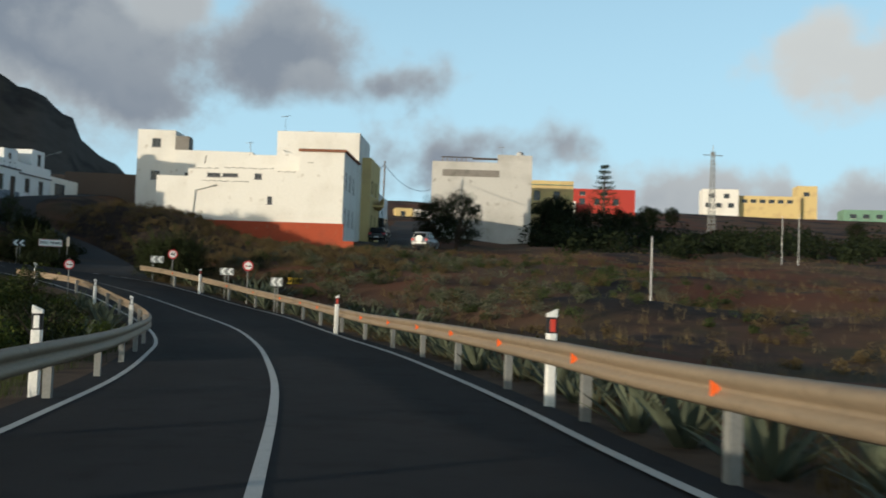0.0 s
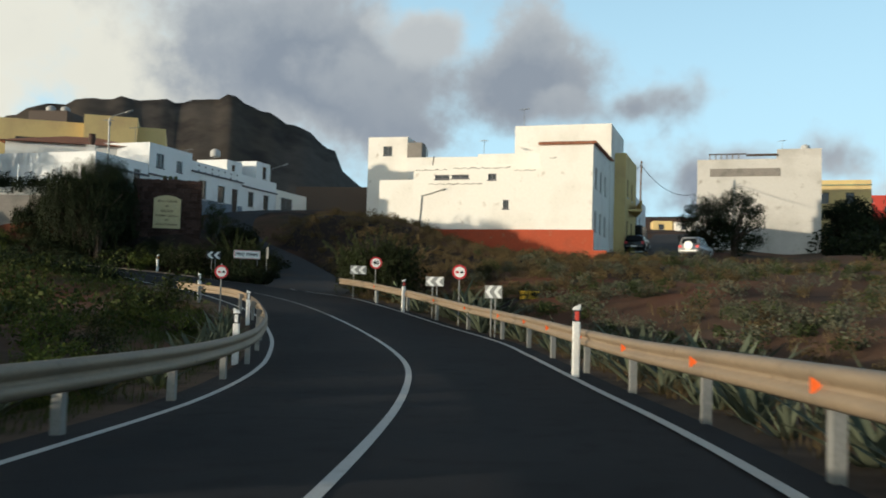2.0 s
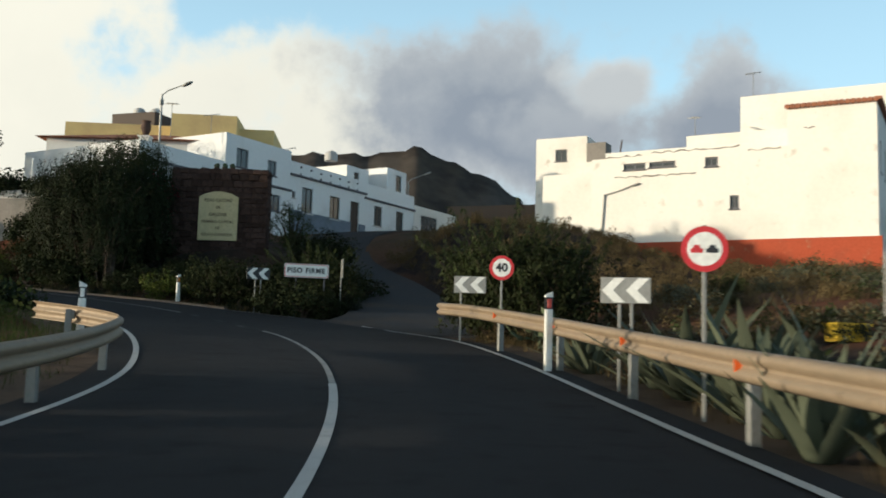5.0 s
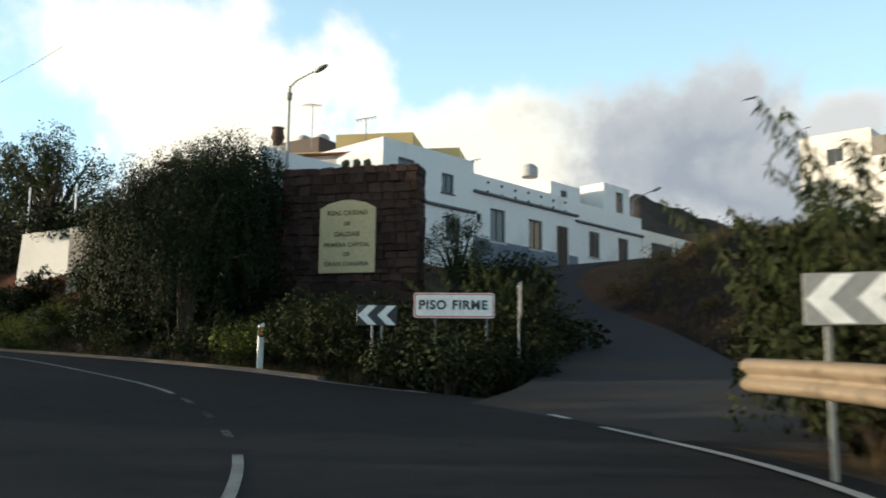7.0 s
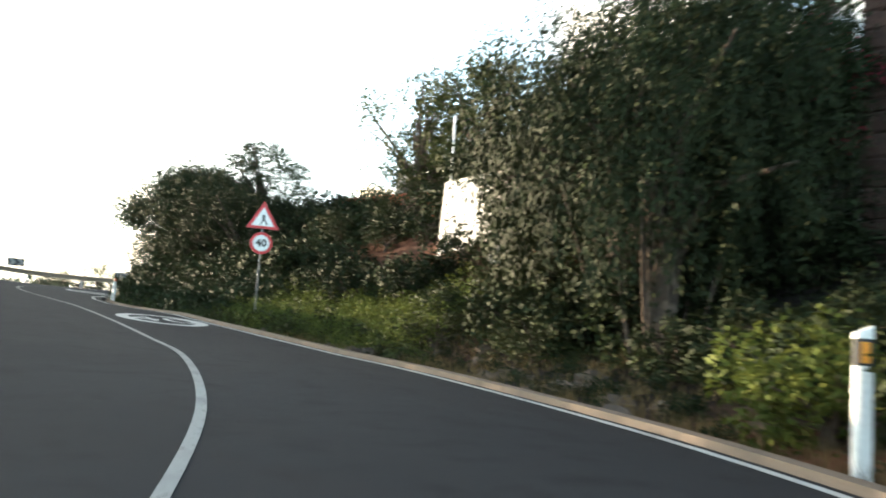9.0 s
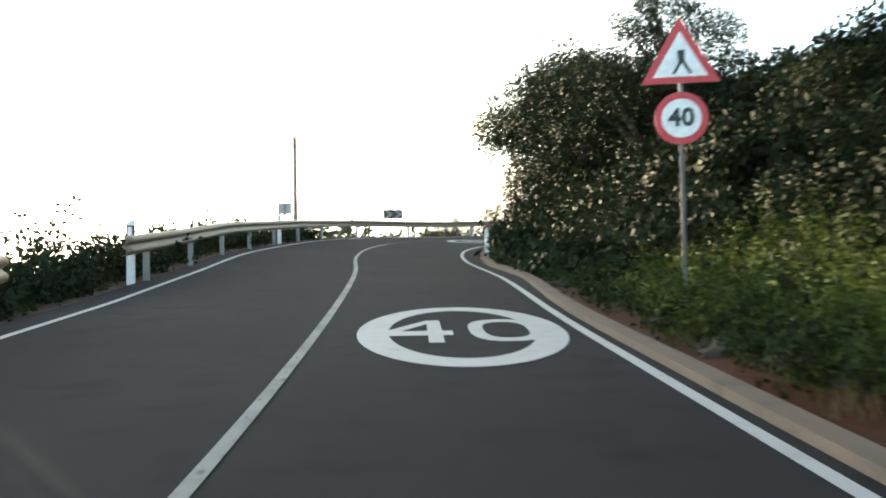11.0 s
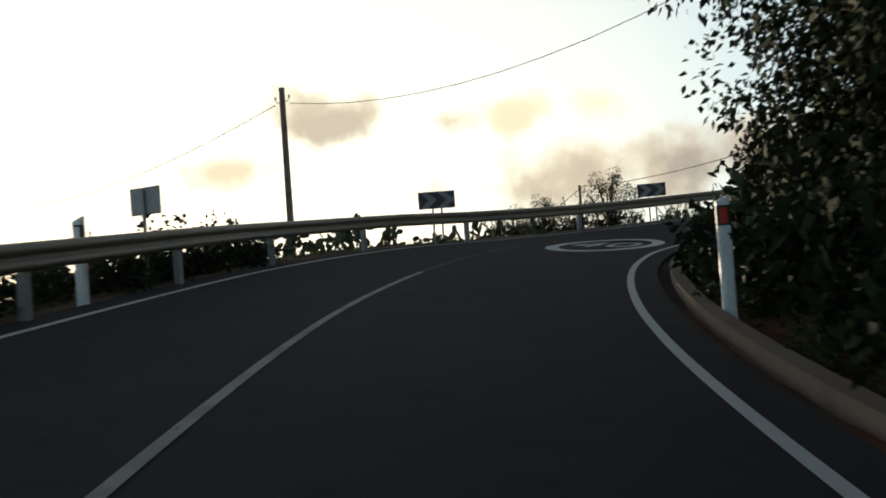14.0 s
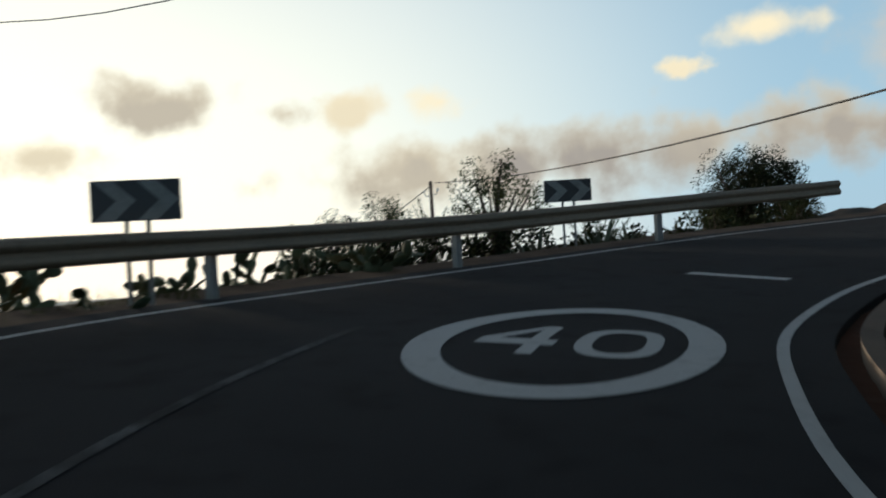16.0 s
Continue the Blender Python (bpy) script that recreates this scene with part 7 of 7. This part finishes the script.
# the field
scatter(B_GREY, 22, 8, 50, 12, 90, 0.4, 0.9)
for x, y, sc in ((36, 131, 1.0), (39, 134, 1.1), (43, 140, 0.8), (52, 150, 0.6), (60, 165, 0.55), (38, 128, 0.8), (95, 150, 0.7), (44, 133, 0.85), (50, 141, 0.75), (58, 155, 0.7), (66, 172, 0.75), (74, 190, 0.7), (84, 205, 0.7)):
    put(rnd.choice(T_FAR), x, y, sc, rnd.uniform(0, 360))


def thicket(name, label, count, x0, x1, y0, y1, s0, s1, mat, seed, keep=None, fine=1.0):
    """Far scrub that cannot be told apart plant by plant."""
    rg = np.random.default_rng(seed)
    x, y, r = rg.uniform(x0, x1, count), rg.uniform(y0, y1, count), rg.uniform(s0, s1, count)
    if keep is not None:
        m = keep(x, y)
        x, y, r = x[m], y[m], r[m]
    z = ground(x, y)
    cl = []
    for a, b, c, d in zip(x, y, z, r):
        for k in range(7):
            cl.append((a + rg.normal() * d * 0.55, b + rg.normal() * d * 0.55, c + abs(rg.normal()) * d * 0.45 + 0.2 * d, d * 0.42))
    me = leaves(name, cl, int(34 / fine), 0.11 * fine * (s0 + s1), 0.036 * fine ** 1.5 * (s0 + s1), seed, mat, turned=fine < 1)
    solo(name, me, mat, label, "scrub", "stuff")


thicket("green_belt_scrub", "belt of dark green scrub behind the red field", 260, 30, 150, 92, 150, 1.0, 2.6, LEAF_DARK, 5)
thicket("inner_bank_scrub", "dense green scrub inside the lower bend", 110, -30, -9, 18, 56, 0.8, 1.5, LEAF_FRESH, 6, lambda x, y: ((y - 18) * 0.35 - x * 1.0 > 13.5) & (np.hypot(x + 9.9, y - 52.5) > 6), 0.7)
thicket("bank_undergrowth", "dense dark undergrowth covering the upper bank", 260, -70, -42, 70.6, 76, 0.5, 1.0, LEAF_DARK, 8, lambda x, y: y > np.interp(-x, -RIGHT[::4, 0], RIGHT[::4, 1]) + 1.3)
thicket("bank_weeds", "low green weeds and dead stalks on the bank beside the kerb", 300, -44, -16, 68.6, 73, 0.25, 0.5, LEAF, 12, lambda x, y: y > np.interp(-x, -RIGHT[::4, 0], RIGHT[::4, 1]) + np.where(x > -31, 2.2, 1.0))
thicket("bank_ground_cover", "low mounds of fresh yellow-green ground cover on the bank", 230, -42, -30.5, 69.6, 72.6, 0.28, 0.5, LEAF_BRIGHT, 17, lambda x, y: y > np.interp(-x, -RIGHT[::4, 0], RIGHT[::4, 1]) + 1.1, 0.6)
def off_road(x, y, gap=6.0):
    return np.min(np.hypot(x[:, None] - CENTRE[None, ::2, 0], y[:, None] - CENTRE[None, ::2, 1]), axis=1) > gap


thicket("field_scrub", "low grey-green and dry scrub beside the rail", 120, -2, 16, 36, 74, 0.25, 0.6, LEAF_GREY, 14, off_road)
thicket("field_weeds", "dark green weeds in the near field", 170, -2, 24, 30, 78, 0.2, 0.55, LEAF, 15, off_road)
thicket("field_dry_weeds", "dry brown weeds in the near field", 170, -2, 30, 20, 84, 0.2, 0.5, DRY_GRASS, 16, off_road)
thicket("mound_weeds", "dry weeds on the earth mound by the side road", 520, -18, 10, 60, 96, 0.25, 0.5, DRY_GRASS, 13, lambda x, y: off_road(x, y) & ((x < 3) | (y < 79)) & (np.min(np.hypot(x[:, None] - SIDE[None, ::3, 0], y[:, None] - SIDE[None, ::3, 1]), axis=1) > 2.6))
thicket("upper_slope_scrub", "dark scrub on the slope above the road", 50, -66, -36, 78, 92, 0.6, 1.2, LEAF_DARK, 7)


def agave(seed, blades=15):
    ob = thing("agave", "grey-green agave with long pointed leaves", "agave", group="agaves along the guard rail")
    rr = random.Random(seed)
    for k in range(blades):
        a = 2.4 * k + rr.uniform(-0.3, 0.3)
        lean = rr.uniform(0.25, 1.0)
        ln = rr.uniform(0.75, 1.15)
        bm = bmesh.new()
        rows_ = []
        for t in np.linspace(0, 1, 6):
            r = ln * (t * math.sin(lean) + 0.12 * t * t)
            z = ln * (t * math.cos(lean) - 0.10 * lean * t * t)
            w = 0.075 * (0.7 + 0.8 * t - 1.48 * t ** 2.2)
            c, s_ = math.cos(a), math.sin(a)
            rows_.append([bm.verts.new((r * c - q * s_, r * s_ + q * c, z + abs(q) * 0.35)) for q in (-max(w, 0.002), 0, max(w, 0.002))])
        for r0, r1 in zip(rows_, rows_[1:]):
            for i in range(2):
                bm.faces.new((r0[i], r0[i + 1], r1[i + 1], r1[i]))
        part("leaf", bm, AGAVE, ob, "", True)
    return ob


AG = [master(agave(3 + k, 13 + k)) for k in range(3)]
s = beside(5.9, 3)[0]
while s < beside(-4, 56)[0]:
    lt = wr(s) + rnd.uniform(0.75, 1.7)
    p = on_road(s, lt)
    put(rnd.choice(AG), p.x, p.y, rnd.uniform(1.0, 1.5) if 25 < p.y < 33 and lt - wr(s) > 1.2 else rnd.uniform(0.6, 1.05), rnd.uniform(0, 360))
    s += rnd.uniform(0.5, 1.0)
for x, y, sc in ((0.7, 49.3, 1.7), (-0.2, 51.4, 1.9), (1.6, 50.4, 1.6), (1.2, 46.6, 1.4), (-2.2, 55.0, 1.2), (0.8, 52.6, 1.5)):
    put(rnd.choice(AG), x, y, sc, rnd.uniform(0, 360))
s = beside(-0.4, 20)[0]
while s < beside(-6, 45)[0]:
    p = on_road(s, -wl(s) - rnd.uniform(1.0, 1.7))
    put(rnd.choice(AG), p.x, p.y, rnd.uniform(0.7, 1.0), rnd.uniform(0, 360), p.z - 0.05)
    s += rnd.uniform(1.0, 2.6)
for x, y, sc in ((-86.0, 75.6, 1.1), (-86.4, 74.3, 1.0), (-87.0, 76.6, 1.0)):
    put(rnd.choice(AG), x, y, sc, rnd.uniform(0, 360), 7.0)


PAD = bmesh.new()
bmesh.ops.create_uvsphere(PAD, u_segments=10, v_segments=5, radius=1.0)
PAD.transform(Matrix.Translation((0, 0, 0.95)) @ Matrix.Diagonal((0.62, 0.12, 1.0, 1)))
PAD = mesh_of(PAD, CACTUS, "pad", True)


def prickly_pear(seed, pads=26, tall=3):
    ob = thing("prickly_pear", "prickly pear cactus with flat oval pads", "cactus", group="prickly pears")
    rr = random.Random(seed)
    tips = [(pose(rr.uniform(-0.4, 0.4), rr.uniform(-0.4, 0.4), 0, rr.uniform(-25, 25), rr.uniform(-25, 25), rr.uniform(0, 360)), 0) for _ in range(8)]
    n = 0
    while tips and n < pads:
        m, g = tips.pop(rr.randrange(len(tips)))
        k = rr.uniform(0.10, 0.16)
        o = new("pad", PAD)
        o.parent = ob
        o.matrix_basis = m @ Matrix.Scale(k, 4)
        n += 1
        if g < tall:
            for _ in range(rr.choice((1, 2, 2, 3))):
                tips.append((m @ Matrix.Translation((rr.uniform(-0.05, 0.05), 0, k * rr.uniform(1.5, 1.8))) @ pose(0, 0, 0, rr.uniform(-35, 35), rr.uniform(-45, 45), rr.uniform(-70, 70)), g + 1))
    return ob


PP = [master(prickly_pear(7 + k, 40 + 5 * k, 6)) for k in range(3)]
TALL_PEAR = master(prickly_pear(17, 85, 9))
for x, y, sc in ((-4.1, 60.25, 0.8), (-63.2, 72.1, 1.0), (-65.2, 72.5, 1.1), (-61.6, 72.1, 0.95)):
    put(TALL_PEAR, x, y, sc, rnd.uniform(0, 360))
for x, y, sc in ((-64.6, 72.0, 1.2), (-65.6, 72.3, 1.35), (-66.6, 72.8, 1.4), (-67.6, 73.2, 1.5), (-68.6, 73.6, 1.7), (-69.6, 73.6, 1.6), (-70.5, 73.9, 1.7), (-71.5, 74.3, 1.6), (-72.5, 74.8, 1.5), (-71.0, 74.6, 1.7), (-63.8, 72.4, 1.1), (-71.2, 75.2, 1.4), (-67.2, 74.6, 1.7), (-55.0, 71.8, 0.8), (-53.5, 72.0, 0.75), (-51.5, 71.7, 0.7), (-72.5, 76.2, 1.6), (-73.8, 77.6, 1.6)):
    put(rnd.choice(PP), x, y, sc, rnd.uniform(0, 360))
for k in range(11):
    s = beside(-65.0, 71.4)[0] + k * 0.95
    p = on_road(s, wr(s) + rnd.uniform(1.8, 2.15))
    put(rnd.choice(PP), p.x, p.y, rnd.uniform(0.85, 1.1) if k % 3 else 1.2, rnd.uniform(0, 360))
for k in range(16):
    s = beside(-66, 63.2)[0] + k * 1.05
    p = on_road(s, -wl(s) - rnd.uniform(1.3, 2.2))
    put(rnd.choice(PP), p.x, p.y, rnd.uniform(0.8, 1.15), rnd.uniform(0, 360), p.z - 0.32)


def norfolk_pine(x, y, z, h):
    ob = thing("norfolk_pine", "tall tiered conifer with bare level branches", "tree", (x, y, z))
    bm = bmesh.new()
    tube(bm, [(0, 0, -0.5), (0, 0, h * 0.6), (0, 0, h)], [0.32, 0.2, 0.04], 8)
    part("trunk", bm, TRUNK, ob)
    cl = []
    n = 9
    for k in range(n):
        zz = h * (0.22 + 0.74 * k / (n - 1))
        r = h * 0.30 * (1 - 0.8 * k / (n - 1))
        for i in range(6):
            a = i * math.pi / 3 + k * 0.5
            for t in (0.35, 0.6, 0.85, 1.0):
                cl.append((r * t * math.cos(a), r * t * math.sin(a), zz + 0.25 * t * t * r * 0.6, 0.14 + 0.14 * t))
    part("crown", leaves("pine_tiers", cl, 12, 0.35, 0.07, 4, LEAF_DARK, 0, 0.3), None, ob)


norfolk_pine(63.7, 191, gz(63.7, 191), 28.9 - gz(63.7, 191))


# weeds, grass and loose stones
def tufts(name, label, places, mat, seed, blades=12, tall=0.35):
    rg = np.random.default_rng(seed)
    p = np.repeat(np.array(places, float), blades, axis=0)
    n = len(p)
    a = rg.uniform(0, 2 * math.pi, n)
    lean = rg.uniform(0.1, 0.6, n)
    h = tall * rg.uniform(0.4, 1.2, n)
    off = rg.normal(size=(n, 2)) * 0.09
    b = p.copy()
    b[:, :2] += off
    d = np.stack([np.cos(a) * lean, np.sin(a) * lean, np.ones(n)], 1) * h[:, None]
    sd = np.stack([-np.sin(a), np.cos(a), 0 * a], 1) * 0.008
    v = np.stack([b - sd, b + sd, b + d], 1).reshape(-1, 3)
    me = bpy.data.meshes.new(name)
    me.from_pydata(v.tolist(), [], np.arange(3 * n).reshape(n, 3).tolist())
    me.materials.append(mat)
    solo(name, me, mat, label, "grass", "stuff")


rg = np.random.default_rng(9)


def strip(count, side, near, far, s0, s1):
    """Random places along the road, beyond its edge."""
    s_ = rg.uniform(s0, s1, count)
    lt = rg.uniform(near, far, count) ** 1.25 + np.interp(s_, STEP, WR if side > 0 else WL)
    x = np.interp(s_, STEP, CENTRE[:, 0]) + side * lt * np.interp(s_, STEP, ACROSS[:, 0])
    y = np.interp(s_, STEP, CENTRE[:, 1]) + side * lt * np.interp(s_, STEP, ACROSS[:, 1])
    d = np.min((x[:, None] - SIDE[None, ::4, 0]) ** 2 + (y[:, None] - SIDE[None, ::4, 1]) ** 2, axis=1)
    x, y = x[d > 7], y[d > 7]
    return np.stack([x, y, ground(x, y)], 1)


def edge_scrub(name, label, places, mat, seed, size):
    """Low scrub growing along the road's edge."""
    q = np.random.default_rng(seed)
    cl = []
    for a, b, c in places:
        d = q.uniform(0.6, 1.2) * size
        for k in range(6):
            cl.append((a + q.normal() * d * 0.5, b + q.normal() * d * 0.5, c + abs(q.normal()) * d * 0.5 + 0.15 * d, d * 0.4))
    solo(name, leaves(name, cl, 36, 0.2 * size, 0.06 * size, seed, mat), mat, label, "scrub", "stuff")


edge_scrub("valley_scrub", "dark scrub crowding under the valley guard rail", strip(300, -1, 0.95, 1.9, beside(-16, 58)[0], beside(-72, 65)[0]), LEAF_DARK, 21, 0.6)
edge_scrub("kerb_weeds", "small dark weeds behind the kerb", strip(240, 1, 0.95, 1.9, beside(-29, 68.6)[0], beside(-79, 77)[0]), LEAF, 23, 0.28)
edge_scrub("bend_undergrowth", "dark undergrowth behind the kerb in the upper bend", strip(330, 1, 1.75, 2.9, beside(-42, 68.7)[0], beside(-80, 78)[0]), LEAF_DARK, 22, 0.7)
edge_scrub("bank_foot_scrub", "sparse dark twigs and weeds among the rocks behind the kerb", strip(80, 1, 0.9, 2.0, beside(-17, 67.2)[0], beside(-31, 68.6)[0]), LEAF_DARK, 24, 0.22)
tufts("bank_foot_grass", "dead brown grass stalks among the rocks behind the kerb", strip(700, 1, 0.8, 2.2, beside(-17, 67.2)[0], beside(-36, 68.7)[0]), DRY_GRASS, 5, 9, 0.22)
S_A, S_B = beside(2, 0)[0], beside(-78, 70)[0]
pr, pl = strip(1100, 1, 0.8, 3.0, S_A, beside(-9, 63)[0]), strip(2600, -1, 0.8, 3.4, S_A, S_B)
gx, gy = rg.uniform(7, 60, 2600), rg.uniform(5, 95, 2600)
pf = np.stack([gx, gy, ground(gx, gy)], 1)
tufts("dry_grass", "dry yellow grass and weeds along the verge", pr, DRY_GRASS, 1)
tufts("green_weeds", "green weeds along the inner verge", pl, LEAF_FRESH, 2, 14, 0.3)
mx, my = rg.uniform(-17, 9, 3600), rg.uniform(63, 96, 3600)
far_off = off_road(mx, my, 6.5) & ((mx < 3) | (my < 80)) & (np.min(np.hypot(mx[:, None] - SIDE[None, ::3, 0], my[:, None] - SIDE[None, ::3, 1]), axis=1) > 2.7)
mx, my = mx[far_off], my[far_off]
tufts("mound_grass", "dry yellow-brown grass over the earth mound", np.stack([mx, my, ground(mx, my)], 1), DRY_GRASS, 4, 12, 0.4)
tufts("field_grass", "thin dry grass in the red field", pf, DRY_GRASS, 3, 8, 0.4)

rocks = []
for v in range(4):
    bm = bmesh.new()
    bmesh.ops.create_icosphere(bm, subdivisions=2, radius=0.5)
    for w in bm.verts:
        w.co *= 1 + 0.75 * noise.noise(w.co * 3.1 + Vector((v * 7, 0, 0))) + 0.3 * noise.noise(w.co * 8 + Vector((0, v * 5, 0)))
        w.co.z *= 0.62
    rocks.append(mesh_of(bm, STONE_LOOSE, "rock"))
for k in range(220):
    if k < 70:
        s = rnd.uniform(beside(-18, 67)[0], beside(-34, 68.7)[0])
        p = on_road(s, wr(s) + rnd.uniform(0.75, 2.2))
        x, y, sc = p.x, p.y, 0.10 + 0.45 * rnd.random() ** 2.2
    elif k < 160:
        s = rnd.uniform(beside(-18, 67)[0], beside(-76, 70)[0])
        p = on_road(s, wr(s) + rnd.uniform(0.9, 2.6))
        x, y, sc = p.x, p.y, rnd.uniform(0.12, 0.6)
    else:
        x, y, sc = rnd.uniform(8, 40), rnd.uniform(15, 85), rnd.uniform(0.1, 0.4)
    o = new("rock", rnd.choice(rocks))
    tagged(o, "rough grey-brown loose rock on the bank", "rock", "loose rocks")
    o.matrix_basis = pose(x, y, gz(x, y) - 0.02 * sc, rnd.uniform(-25, 25), rnd.uniform(-25, 25), rnd.uniform(0, 360)) @ Matrix.Diagonal((sc, sc * rnd.uniform(0.6, 1.0), sc * rnd.uniform(0.6, 1.1), 1))

# the patterns that the plants were copied from are not part of the place
for ob in masters:
    for o in (*ob.children_recursive, ob):
        bpy.data.objects.remove(o)
